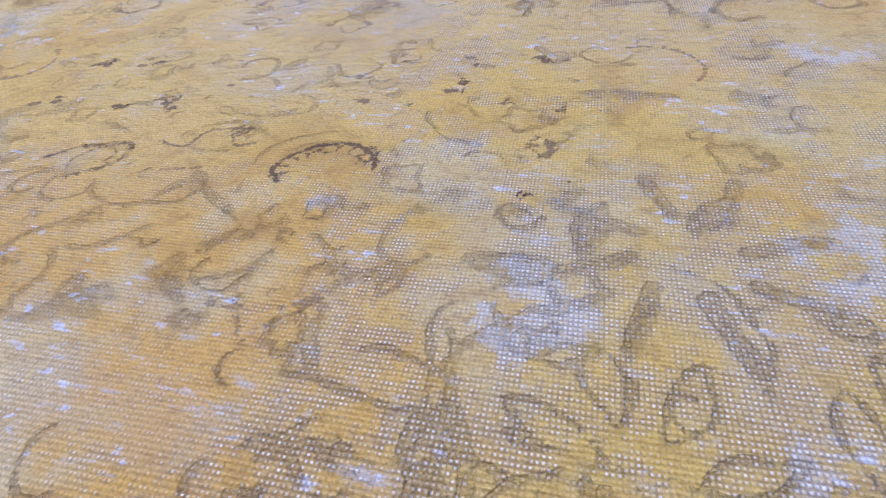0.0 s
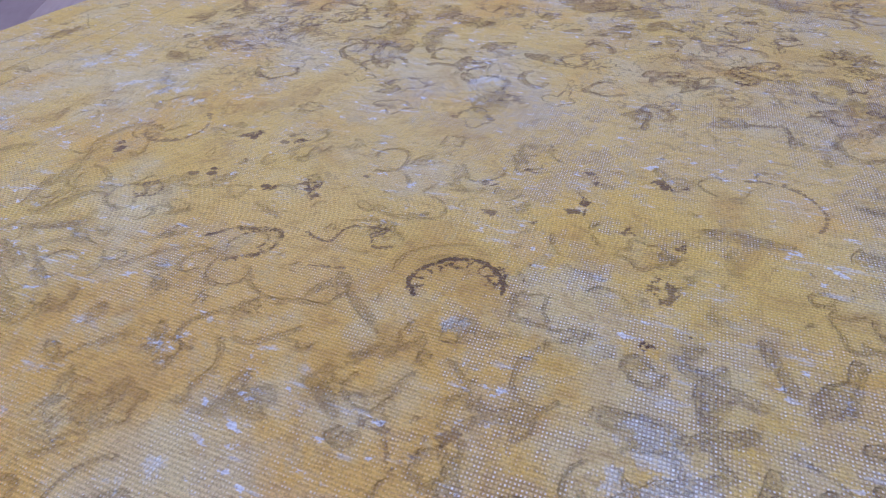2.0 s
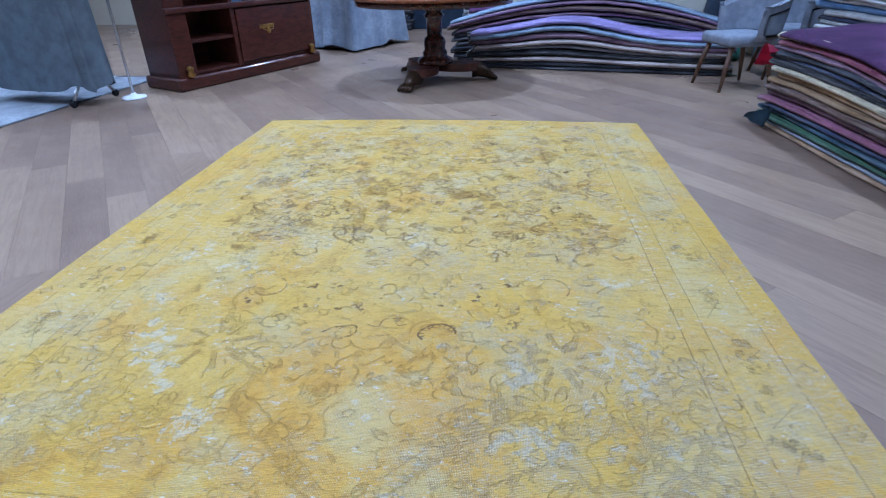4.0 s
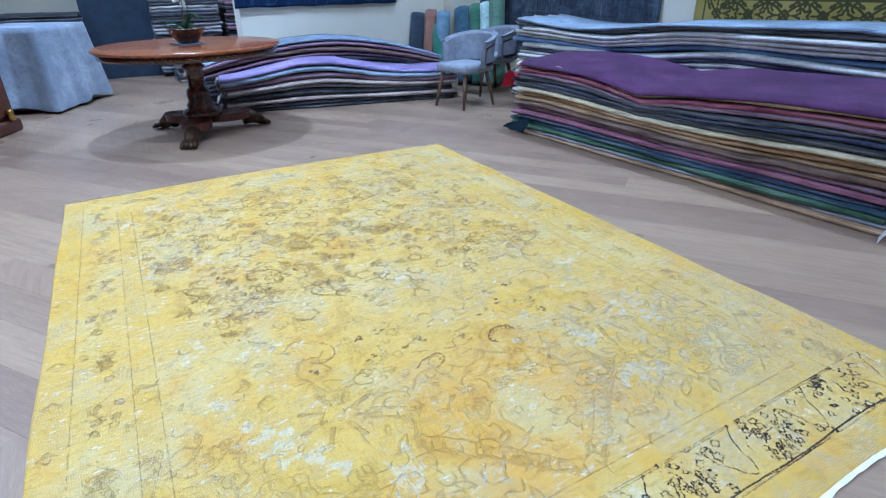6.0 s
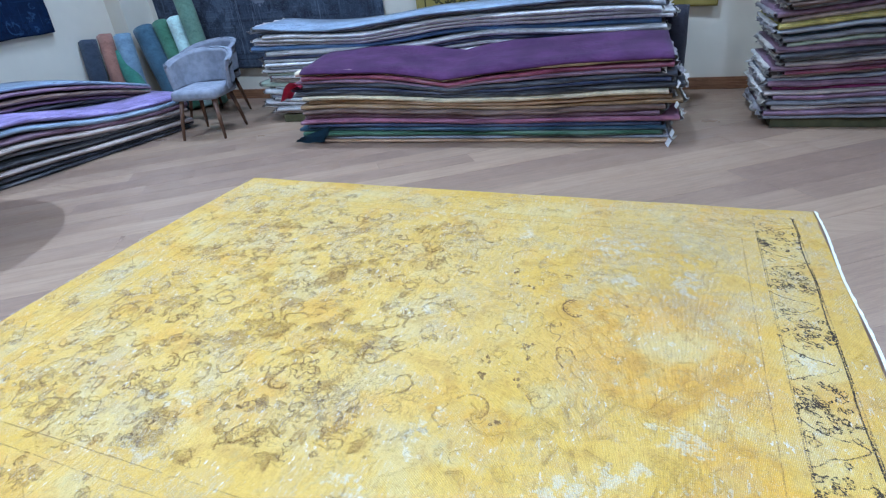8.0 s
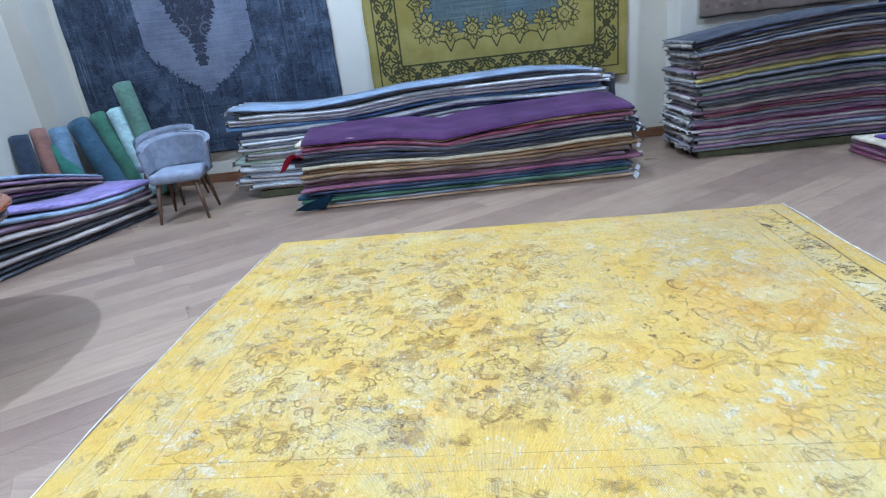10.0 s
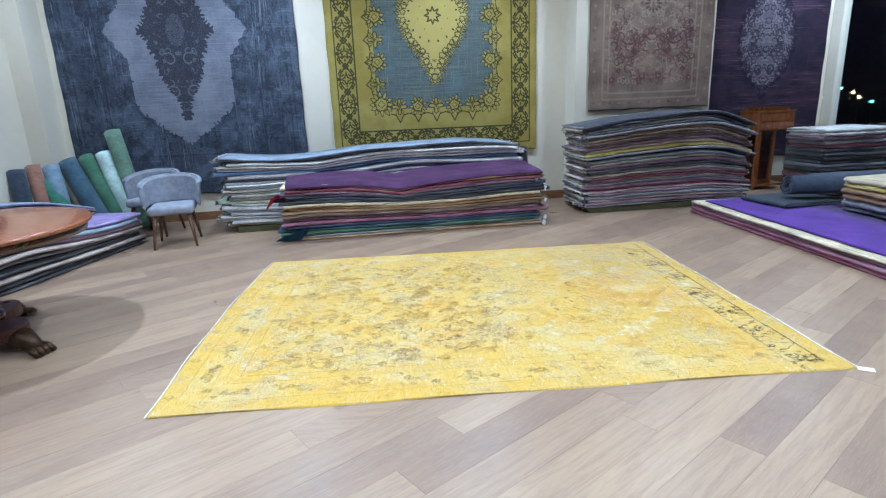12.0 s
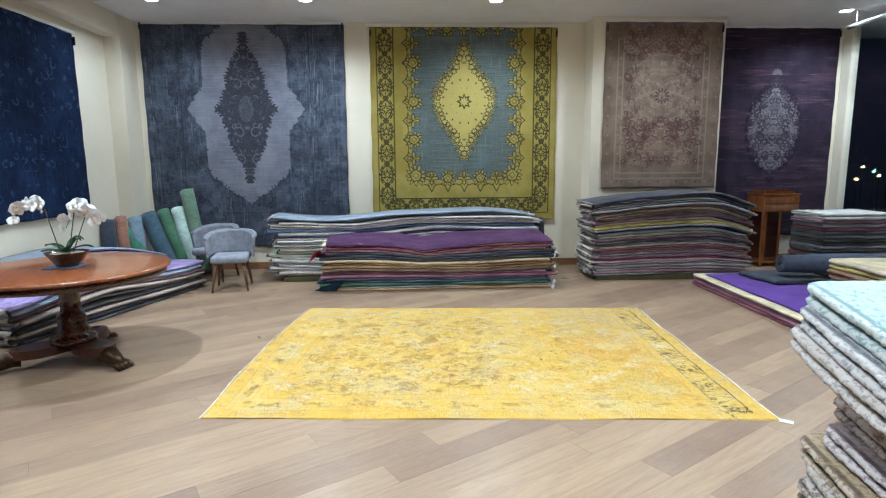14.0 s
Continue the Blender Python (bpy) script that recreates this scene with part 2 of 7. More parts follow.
M_NIGHT = m_plain("night_sky_backdrop", (0.006, 0.008, 0.014, 1), 0.9, 0, 0.3, 0.2)

# ---- structure ----
TURN = 3.5   # the room stands this many degrees off the rug's axes


def wall(name, a, b, z0, z1, thick, mat=M_WALL, label="cream painted plaster wall", category="wall"):
    """A straight wall whose seen face runs from a to b; its thickness goes to the left of that way."""
    (ax, ay), (bx, by) = a, b
    L = math.hypot(bx - ax, by - ay)
    bm = bmesh.new()
    add_box(bm, (L / 2, thick / 2, (z0 + z1) / 2), (L, thick, z1 - z0))
    ob = part(name, bm, mat)
    ob.matrix_basis = yaw(ax, ay, 0, math.degrees(math.atan2(by - ay, bx - ax)))
    return tagged(ob, label, category, kind="structure")


def along(p, deg, d):
    return (p[0] + d * math.cos(radians(deg)), p[1] + d * math.sin(radians(deg)))


BW0 = (-3.34, 2.31)
BW1 = along(BW0, TURN, 6.96)
JUT0 = (BW1[0] + 0.005, BW1[1] - 0.38)
JUT1 = along(JUT0, TURN, 1.93)
PW0 = (JUT1[0], JUT1[1] + 0.50)
PW1 = along(PW0, TURN, 2.12)
wall("wall_north", BW0, BW1, 0, CEIL, 0.25)
wall("wall_pier_side", (BW1[0] + 0.25, BW1[1] + 0.2), (BW1[0], JUT0[1]), 0, CEIL, 0.2).matrix_basis = yaw(JUT0[0], JUT0[1] + 0.004, 0, 90 + TURN) @ pose(0, -0.2, 0)
wall("wall_pier", JUT0, JUT1, 0, CEIL, 0.2)
wall("wall_pier_return", (0, 0), (0.62, 0), 0, CEIL, 0.2).matrix_basis = yaw(JUT1[0] - 0.002, JUT1[1] + 0.2, 0, 90 + TURN)
wall("wall_north_east", PW0, PW1, 0, CEIL, 0.25)
# left wall with a recess, a corner column and a beam over the recess
LW1 = (-3.05, -0.86)
wall("wall_west", LW1, along(LW1, 90 + TURN, 3.2), 0, CEIL, 0.25)
col = along(LW1, 90 + TURN, 2.78)
wall("wall_column", (col[0] + 0.22, col[1]), along((col[0] + 0.22, col[1]), 90 + TURN, 0.5), 0, CEIL, 0.24)
wall("wall_beam", along((LW1[0] + 0.20, LW1[1]), TURN, 0), along((LW1[0] + 0.20, LW1[1]), 90 + TURN, 2.79), 3.36, CEIL, 0.21)
wall("wall_west_end", (LW1[0] - 0.25, LW1[1] - 0.004), (LW1[0] - 3.2, LW1[1] - 0.2), 0, CEIL, 0.2).matrix_basis = yaw(-6.6, -0.3, 0, 0)
wall("wall_far_west", (-7.0, -10.0), (-7.0, 3.4), 0, CEIL, 0.2)
wall("wall_south", (8.6, -10.0), (-7.0, -10.0), 0, CEIL, 0.2)

# east side: a glazed front with posts, night beyond
EX = PW1[0]
glazing = thing("window_1", "tall dark shop window with slim grey posts at night", "window", pose(EX, PW1[1], 0), kind="structure")
for k in range(7):
    bm = bmesh.new()
    w = 0.20 if k == 0 else 0.09
    add_box(bm, (0.06, -0.10 - 1.9 * k, CEIL / 2), (0.12, w, CEIL), 0.006)
    part("window_frame", bm, M_WALL if k == 0 else M_STEEL, glazing)
for k in range(6):
    bm = bmesh.new()
    add_box(bm, (0.06, -1.05 - 1.9 * k, 1.9), (0.012, 1.80, 3.4))
    pane = part("pane", bm, M_GLASS, glazing)
    pane.visible_shadow = False
    bm = bmesh.new()
    add_box(bm, (0.06, -1.05 - 1.9 * k, 0.10), (0.12, 1.80, 0.2), 0.006)
    part("window_sill", bm, M_WALL, glazing)
wall("wall_east_far", (EX + 0.02, -9.0), (EX + 0.02, -10.0), 0, CEIL, 0.2)
bm = bmesh.new()
add_grid(bm, 1, 1, lambda u, v: Vector((60, -70 + 140 * u, -12 + 50 * v)))
add_grid(bm, 1, 1, lambda u, v: Vector((8.5 + 52 * u, -70 + 140 * v, -12)))
tagged(part("backdrop", bm, M_NIGHT), "black night outside the shop window", "backdrop", kind="structure")
M_CITY_W = m_glow("city_lamp_warm", (1.0, 0.62, 0.25, 1), 14)
M_CITY_G = m_glow("city_lamp_green", (0.35, 1.0, 0.7, 1), 8)
for k in range(9):
    bm = bmesh.new()
    hz = -0.6 + 0.9 * ((k * 5) % 4) * 0.6
    sl = thing("street_lamp", "tiny distant lamp shining on a post at night", "street lamp", pose(55, 57 + 1.45 * k + 0.5 * (k % 2), -12), "distant lamps")
    bmesh.ops.create_icosphere(bm, subdivisions=1, radius=0.16, matrix=Matrix.Translation((0, 0, 12 + hz)))
    part("lamp_head", bm, M_CITY_W if k % 3 else M_CITY_G, sl)
    bm = bmesh.new()
    add_tube(bm, [(0, 0, 0), (0, 0, 12 + hz)], 0.05, 6)
    part("post", bm, M_BLACK, sl)

# ceiling, with its recessed lamps
bm = bmesh.new()
add_box(bm, (0.8, -3.3, CEIL + 0.1), (16.4, 14.6, 0.2))
tagged(part("ceiling", bm, M_CEIL), "flat white painted ceiling", "ceiling", kind="structure")
bm_ring, bm_disc = bmesh.new(), bmesh.new()
add_lathe(bm_ring, [(0.077, -0.002), (0.098, -0.002), (0.100, -0.008), (0.082, -0.014), (0.075, -0.008)], 24)
add_lathe(bm_disc, [(0.001, -0.009), (0.075, -0.009), (0.075, -0.004), (0.001, -0.004)], 20)
me_ring, me_disc = finish(bm_ring, "ring", M_WHITEPL, True), finish(bm_disc, "lens", M_LAMP)
for sx, sy in SPOTS:
    t = thing("ceiling_light", "round white recessed ceiling downlight, lit", "ceiling light", pose(sx, sy, CEIL), "ceiling downlights")
    new("ring", me_ring).parent = t
    new("lens", me_disc).parent = t


def skirting(name, a, b):
    (ax, ay), (bx, by) = a, b
    L = math.hypot(bx - ax, by - ay)
    bm = bmesh.new()
    add_box(bm, (L / 2, -0.011, 0.055), (L, 0.018, 0.11), 0.004)
    ob = part(name, bm, M_BASEB)
    ob.matrix_basis = yaw(ax, ay, 0, math.degrees(math.atan2(by - ay, bx - ax)))
    tagged(ob, "oak skirting board along the wall foot", "skirting board", kind="structure")


skirting("baseboard_1", BW0, BW1)
skirting("baseboard_2", (JUT0[0] - 0.004, JUT0[1] + 0.36), (JUT0[0] - 0.004, JUT0[1]))
skirting("baseboard_3", JUT0, JUT1)
skirting("baseboard_4", PW0, PW1)


# ---- hanging rugs ----
def rug_backing(w, h):
    """The coarse back of a hanging cloth."""
    bm = bmesh.new()
    add_grid(bm, 10, 12, lambda u, v: Vector(((u - 0.5) * (w - 0.02), -0.010, -0.01 - (h - 0.02) * v)))
    bmesh.ops.solidify(bm, geom=bm.faces[:], thickness=0.004)
    return bm


class Sheet:
    """A hanging rug's drawing, kept as values on a fine grid: x from the middle, z down from 0."""
    def __init__(self, w, h, step, layers):
        self.w, self.h = w, h
        self.nx, self.nz = int(round(w / step)), int(round(h / step))
        self.xs, self.zs = np.linspace(-w / 2, w / 2, self.nx + 1), np.linspace(0, -h, self.nz + 1)
        self.X, self.Z = np.meshgrid(self.xs, self.zs, indexing="ij")
        self.lay = {k: np.zeros(self.X.shape, np.float32) for k in layers}
        self.dx, self.dz = w / self.nx, h / self.nz

    def window(self, pts, pad):
        x0, x1 = min(p[0] for p in pts) - pad, max(p[0] for p in pts) + pad
        z0, z1 = min(p[1] for p in pts) - pad, max(p[1] for p in pts) + pad
        i0, i1 = max(0, int((x0 + self.w / 2) / self.dx)), min(self.nx + 1, int((x1 + self.w / 2) / self.dx) + 2)
        j0, j1 = max(0, int(-z1 / self.dz)), min(self.nz + 1, int(-z0 / self.dz) + 2)
        return (slice(i0, i1), slice(j0, j1)) if i1 > i0 and j1 > j0 else None

    def distance(self, pts, win):
        x, z = self.X[win], self.Z[win]
        d = np.full(x.shape, 9.0)
        for (ax, az), (bx_, bz) in zip(pts[:-1], pts[1:]):
            ux, uz = bx_ - ax, bz - az
            k = np.clip(((x - ax) * ux + (z - az) * uz) / (ux * ux + uz * uz + 1e-9), 0, 1)
            d = np.minimum(d, np.hypot(x - ax - k * ux, z - az - k * uz))
        return d

    def line(self, layer, pts, wid=0.004, s=1.0, soft=0.012):
        win = self.window(pts, wid + soft)
        if win:
            v = s * np.clip((wid + soft - self.distance(pts, win)) / soft, 0, 1)
            self.lay[layer][win] = np.maximum(self.lay[layer][win], v)

    def fill(self, layer, pts, s=1.0, soft=0.010):
        """Fills a closed outline with the value s (0 wipes out)."""
        pts = list(pts) + [pts[0]]
        win = self.window(pts, soft)
        if not win:
            return
        x, z = self.X[win], self.Z[win]
        inside = np.zeros(x.shape, bool)
        for (ax, az), (bx_, bz) in zip(pts[:-1], pts[1:]):
            if az != bz:
                inside ^= ((az > z) != (bz > z)) & (x < (bx_ - ax) * (z - az) / (bz - az) + ax)
        d = self.distance(pts, win)
        a = np.clip(0.5 + np.where(inside, d, -d) / soft, 0, 1)
        self.lay[layer][win] = self.lay[layer][win] * (1 - a) + s * a

    def mirror(self):
        for k, a in self.lay.items():
            self.lay[k] = np.where(self.X >= 0, a, a[::-1])

    def mesh(self, mat, seed, wave=0.012):
        """The cloth: soft folds, its rim bent back to the thickness of the rug."""
        u, v = self.X / self.w + 0.5, -self.Z / self.h
        k = np.sin(u * 5.1 + seed) * np.cos(v * 2.3 + seed * 1.7) * 0.6
        y = -0.024 - wave * v * (1 + 1.4 * k) + 0.35 * wave * np.sin(u * 9 + seed)
        rim = np.minimum(np.minimum(u, 1 - u) * self.w, np.minimum(v, 1 - v) * self.h)
        y = np.where(rim < 1e-6, y + 0.011, np.where(rim < self.dx * 1.5, y + 0.002, y))
        e = np.where(rim < 0.05, 0.004, 0.0)
        co = np.stack([self.X + e * np.sin(v * 31 + seed), y, self.Z + e * np.sin(u * 27 + seed)], -1).reshape(-1, 3)
        idx = np.arange(self.X.size).reshape(self.X.shape)
        q = np.stack([idx[:-1, :-1], idx[:-1, 1:], idx[1:, 1:], idx[1:, :-1]], -1).reshape(-1, 4)
        me = bpy.data.meshes.new("cloth")
        me.vertices.add(len(co))
        me.vertices.foreach_set("co", co.astype(np.float32).ravel())
        me.loops.add(q.size)
        me.loops.foreach_set("vertex_index", q.astype(np.int32).ravel())
        me.polygons.add(len(q))
        me.polygons.foreach_set("loop_start", np.arange(0, q.size, 4, dtype=np.int32))
        me.update(calc_edges=True)
        me.polygons.foreach_set("use_smooth", np.ones(len(q), bool))
        for key, a in self.lay.items():
            me.attributes.new(key, "FLOAT", "POINT").data.foreach_set("value", a.astype(np.float32).ravel())
        me.materials.append(mat)
        return me


def hang(label, m, sheet, mat, seed):
    t = thing("hanging_rug", label, "hanging rug", m, "rugs hanging on the walls")
    w, h = sheet.w, sheet.h
    new("cloth", sheet.mesh(mat, seed)).parent = t
    part("backing", rug_backing(w, h), M_FRINGE, t, "coarse pale woven back")
    bm = bmesh.new()
    add_box(bm, (0, -0.012, 0.02), (w + 0.10, 0.02, 0.035), 0.004)
    part("rail", bm, M_WHITEPL, t, "pale wooden hanging rail")
    for s in (-1, 1):
        bm = bmesh.new()
        add_box(bm, (s * (w / 2 - 0.02), -0.04, -0.09 if w < 2.9 else -0.03), (0.022, 0.026, 0.10), 0.006)
        part("clip", bm, M_BLACK, t, "small black clip")
    return t


def curl(cx, cz, r, a0, sweep, n=14, shrink=0.6):
    return [(cx + r * (1 - shrink * k / n) * math.cos(a0 + sweep * k / n), cz + r * (1 - shrink * k / n) * math.sin(a0 + sweep * k / n)) for k in range(n + 1)]


def lobes(cx, cz, r, n, depth, a0=0.0, m=30):
    return [(cx + r * (1 + depth * math.cos(n * a + a0)) * math.cos(a), cz + r * (1 + depth * math.cos(n * a + a0)) * math.sin(a)) for a in (2 * math.pi * k / m for k in range(m))]


def leaf_shape(cx, cz, ang, L, W, n=6):
    c, s = math.cos(ang), math.sin(ang)
    up = [(f, W * math.sin(math.pi * f ** 0.8)) for f in (k / n for k in range(n + 1))]
    pts = up + [(f, -q) for f, q in reversed(up[1:-1])]
    return [(cx + L * f * c - q * s, cz + L * f * s + q * c) for f, q in pts]


def along_profile(prof, step):
    """Points and outward angles along a half-width profile (dz, half width), upper and lower side, x > 0."""
    out = []
    for sg in (1, -1):
        for (d0, w0), (d1, w1) in zip(prof[:-1], prof[1:]):
            L = math.hypot(d1 - d0, w1 - w0)
            for k in range(max(1, int(L / step))):
                f = (k + 0.5) / max(1, int(L / step))
                out.append((w0 + (w1 - w0) * f, sg * (d0 + (d1 - d0) * f), math.atan2(sg * (w0 - w1) / L, (d1 - d0) / L)))
    return out


def read(n, name):
    a = n.nt.nodes.new("ShaderNodeAttribute")
    a.attribute_name = name
    return a.outputs["Fac"]


def cloth_noise(n):
    """Wear, warp streaks, weft streaks and grain of an old carpet hung in the x-z plane."""
    wear = n.noise(n.coords(), 2.4, 6, 0.65)
    warp = n.noise(n.coords(scale=(34, 1, 1.6)), 1.6, 5, 0.65)
    weft = n.noise(n.coords(scale=(1.2, 1, 34)), 1.6, 5, 0.6)
    fine = n.noise(n.coords(), 130, 2, 0.6)
    return wear, warp, weft, fine


def draw_charcoal(w, h, cz):
    """Pale stepped field with a dark leafy medallion on a scratched floral ground."""
    S = Sheet(w, h, 0.009, ("field", "med", "light", "ink"))
    rd = random.Random(5)
    prof = ((0.0, 0.86), (0.05, 0.82), (0.10, 0.80), (0.13, 0.74), (0.19, 0.75), (0.24, 0.68), (0.30, 0.66), (0.31, 0.62), (0.86, 0.61), (0.95, 0.57), (1.03, 0.52), (1.06, 0.43), (1.14, 0.39), (1.20, 0.29), (1.26, 0.24), (1.29, 0.14), (1.35, 0.09), (1.41, 0.0))
    right = [(q, cz + d) for d, q in reversed(prof)] + [(q, cz - d) for d, q in prof[1:]]
    outline = right + [(-x, z) for x, z in reversed(right)]
    S.fill("field", outline)
    S.line("ink", [(x * 1.0 + 0.035, z) for x, z in right[5:-5]], 0.004, 0.8)
    S.line("ink", [(x * 1.0 + 0.075, z) for x, z in right[5:-5]], 0.003, 0.5)
    for x, dz, a in along_profile(prof, 0.05):
        if abs(dz) > 1.0 or rd.random() < 0.25:
            S.fill("field", leaf_shape(x + 0.02, cz + dz, a + math.pi + rd.uniform(-0.5, 0.5), rd.uniform(0.03, 0.06), 0.012), 0.0)
    # dark medallion, fringed with leaves
    mp = ((0.0, 0.46), (0.06, 0.38), (0.12, 0.33), (0.22, 0.33), (0.32, 0.25), (0.46, 0.26), (0.56, 0.22), (0.64, 0.18), (0.74, 0.13), (0.84, 0.06), (0.92, 0.03), (0.98, 0.055), (1.05, 0.04), (1.10, 0.0))
    right = [(q, cz + d) for d, q in reversed(mp)] + [(q, cz - d) for d, q in mp[1:]]
    S.fill("med", right + [(-x, z) for x, z in reversed(right)])
    for x, dz, a in along_profile(mp, 0.026):
        S.fill("med", leaf_shape(x - 0.012, cz + dz, a + rd.uniform(-0.7, 0.7), rd.uniform(0.035, 0.075), rd.uniform(0.009, 0.016)))
    for k in range(90):
        dz = rd.uniform(-1.0, 1.0)
        lim = np.interp(abs(dz), [p[0] for p in mp], [p[1] for p in mp])
        x = rd.uniform(0, max(0.01, lim - 0.02))
        if k % 3:
            S.line("light", curl(x, cz + dz, rd.uniform(0.02, 0.05), rd.uniform(0, 6), rd.choice((-1, 1)) * rd.uniform(2, 5)), 0.002, rd.uniform(0.4, 0.9))
        else:
            S.fill("light", lobes(x, cz + dz, rd.uniform(0.012, 0.03), 5, 0.25, rd.random() * 6), rd.uniform(0.3, 0.7))
    S.fill("light", [(0.115 * math.cos(a), cz + 0.20 * math.sin(a)) for a in (2 * math.pi * k / 28 for k in range(28))], 0.5)
    for q, v in ((0.095, 0.35), (0.05, 0.6)):
        S.line("light", [(q * math.cos(a), cz + q * 1.8 * math.sin(a)) for a in (2 * math.pi * k / 28 for k in range(29))], 0.006, 0.0)
        S.line("ink", [(q * math.cos(a), cz + q * 1.8 * math.sin(a)) for a in (2 * math.pi * k / 28 for k in range(29))], 0.003, v)
    for a in (0.35, -0.35, 0.75, -0.75):
        S.line("light", curl(0.12, cz + a, 0.09, 1.0, 4.5), 0.005, 0.8)
    # dark floral ground
    for k in range(420):
        x, z = rd.uniform(0.05, w / 2), rd.uniform(-h, 0)
        kind = rd.random()
        if kind < 0.45:
            S.line("ink", curl(x, z, rd.uniform(0.025, 0.07), rd.uniform(0, 6), rd.choice((-1, 1)) * rd.uniform(2.5, 5.5)), rd.uniform(0.002, 0.006), rd.uniform(0.3, 0.9))
        elif kind < 0.75:
            for j in range(5):
                S.fill("ink", leaf_shape(x, z, j * 1.26 + k, rd.uniform(0.03, 0.06), 0.012), rd.uniform(0.3, 0.9))
        else:
            S.fill("ink", lobes(x, z, rd.uniform(0.02, 0.05), 5, 0.25, k), rd.uniform(0.3, 0.8))
    for c in (0.10, 0.16, 0.52):
        S.line("ink", [(w / 2 - c, 0), (w / 2 - c, -h + c), (0, -h + c)], 0.005, 0.7)
    S.mirror()
    return S


def m_charcoal(w, h):
    n = Nodes("charcoal_overdyed_rug")
    wear, warp, weft, fine = cloth_noise(n)
    field, med, light, ink = (read(n, k) for k in ("field", "med", "light", "ink"))
    fleck = n.noise(n.coords(), 55, 4, 0.7)
    fm = n.ramp(n.math("ADD", field, n.math("MULTIPLY", n.math("SUBTRACT", fleck, 0.5), 0.7)), 0.42, 0.58)
    mm = n.ramp(n.math("ADD", med, n.math("MULTIPLY", n.math("SUBTRACT", fleck, 0.5), 0.7)), 0.42, 0.60)
    out = n.math("SUBTRACT", 1.0, fm)
    ground = n.mix(n.ramp(wear, 0.36, 0.66), lin(54, 61, 76), lin(84, 94, 111))
    im = n.math("MULTIPLY", n.ramp(n.math("ADD", ink, n.math("MULTIPLY", n.math("SUBTRACT", fleck, 0.5), 0.8)), 0.30, 0.62), n.ramp(wear, 0.62, 0.44, 0.35, 0.9))
    ground = n.mix(im, ground, lin(40, 45, 58))
    # bare warps in upright bundles, and bare wefts across
    bund = n.noise(n.coords(scale=(5.5, 1, 0.5)), 1.0, 3, 0.6)
    ground = n.mix(n.math("MULTIPLY", n.ramp(warp, 0.50, 0.62), n.ramp(bund, 0.48, 0.66, 0.08, 0.62)), ground, lin(132, 142, 158))
    ground = n.mix(n.math("MULTIPLY", n.ramp(weft, 0.53, 0.68), n.ramp(wear, 0.42, 0.62, 0.15, 0.6)), ground, lin(116, 126, 142))
    block = n.noise(n.coords(loc=(3, 0, 5), scale=(1, 1, 0.8)), 6.5, 5, 0.6)
    ground = n.mix(n.ramp(block, 0.50, 0.40, 0.0, 0.6), ground, lin(42, 47, 60))
    pale = n.mix(n.ramp(wear, 0.35, 0.66), lin(104, 108, 124), lin(128, 132, 146))
    pale = n.mix(n.ramp(weft, 0.46, 0.66, 0.0, 0.42), pale, lin(146, 150, 162))
    pale = n.mix(n.ramp(warp, 0.52, 0.70, 0.0, 0.3), pale, lin(90, 94, 110))
    dark = n.mix(n.ramp(n.math("ADD", light, n.math("MULTIPLY", n.math("SUBTRACT", fleck, 0.5), 0.6)), 0.35, 0.7, 0.0, 0.62), lin(48, 50, 62), lin(112, 114, 124))
    dark = n.mix(n.math("MULTIPLY", n.ramp(ink, 0.4, 0.6), 0.5), dark, lin(36, 38, 48))
    col = n.mix(fm, ground, n.mix(n.math("MULTIPLY", mm, 0.94), pale, dark))
    col = n.mix(n.ramp(fleck, 0.56, 0.70, 0.0, 0.38), col, lin(140, 146, 158))
    col = n.mix(n.ramp(fleck, 0.44, 0.30, 0.0, 0.4), col, lin(42, 46, 58))
    col = n.mix(n.ramp(fine, 0.4, 0.8, 0.0, 0.3), col, lin(120, 124, 136))
    n.bump(n.math("ADD", fine, warp), 0.3, 0.004)
    return n.done(col, 0.9, spec=0.1)


def flower(S, x, z, r, rd, spread=9, clear=True):
    """A leafy blossom wiped out of the blue and drawn in outline."""
    for k in range(spread):
        a = 2 * math.pi * k / spread + rd.uniform(-0.12, 0.12)
        p = leaf_shape(x + r * 0.45 * math.cos(a), z + r * 0.45 * math.sin(a), a, r * rd.uniform(0.5, 0.72), r * 0.15)
        if clear:
            S.fill("blue", p, 0.0, 0.006)
        S.line("ink", p + [p[0]], 0.0012, 0.85, 0.010)
    p = lobes(x, z, r * 0.55, 5, 0.16, rd.random() * 6)
    if clear:
        S.fill("blue", p, 0.0)
    S.line("ink", p + [p[0]], 0.0018, 0.9, 0.010)
    S.line("ink", lobes(x, z, r * 0.24, 4, 0.2) + [lobes(x, z, r * 0.24, 4, 0.2)[0]], 0.0015, 0.8, 0.010)


def star_bud(S, x, z, r, ang, rd):
    """A four-pointed cartouche with a leafy tip."""
    p = []
    for k in range(24):
        a = 2 * math.pi * k / 24
        q = r * (0.30 + 0.55 * abs(math.cos(2 * a)) ** 3)
        p.append((x + q * math.cos(a + ang), z + q * math.sin(a + ang)))
    S.fill("blue", p, 0.0)
    S.line("ink", p + [p[0]], 0.0018, 0.9, 0.010)
    for d in (-0.9, -0.45, 0.45, 0.9, math.pi - 0.5, math.pi + 0.5):
        q = leaf_shape(x, z, ang + d, r * 1.0, r * 0.10)
        S.fill("blue", q, 0.0, 0.006)
        S.line("ink", q + [q[0]], 0.0012, 0.7, 0.010)


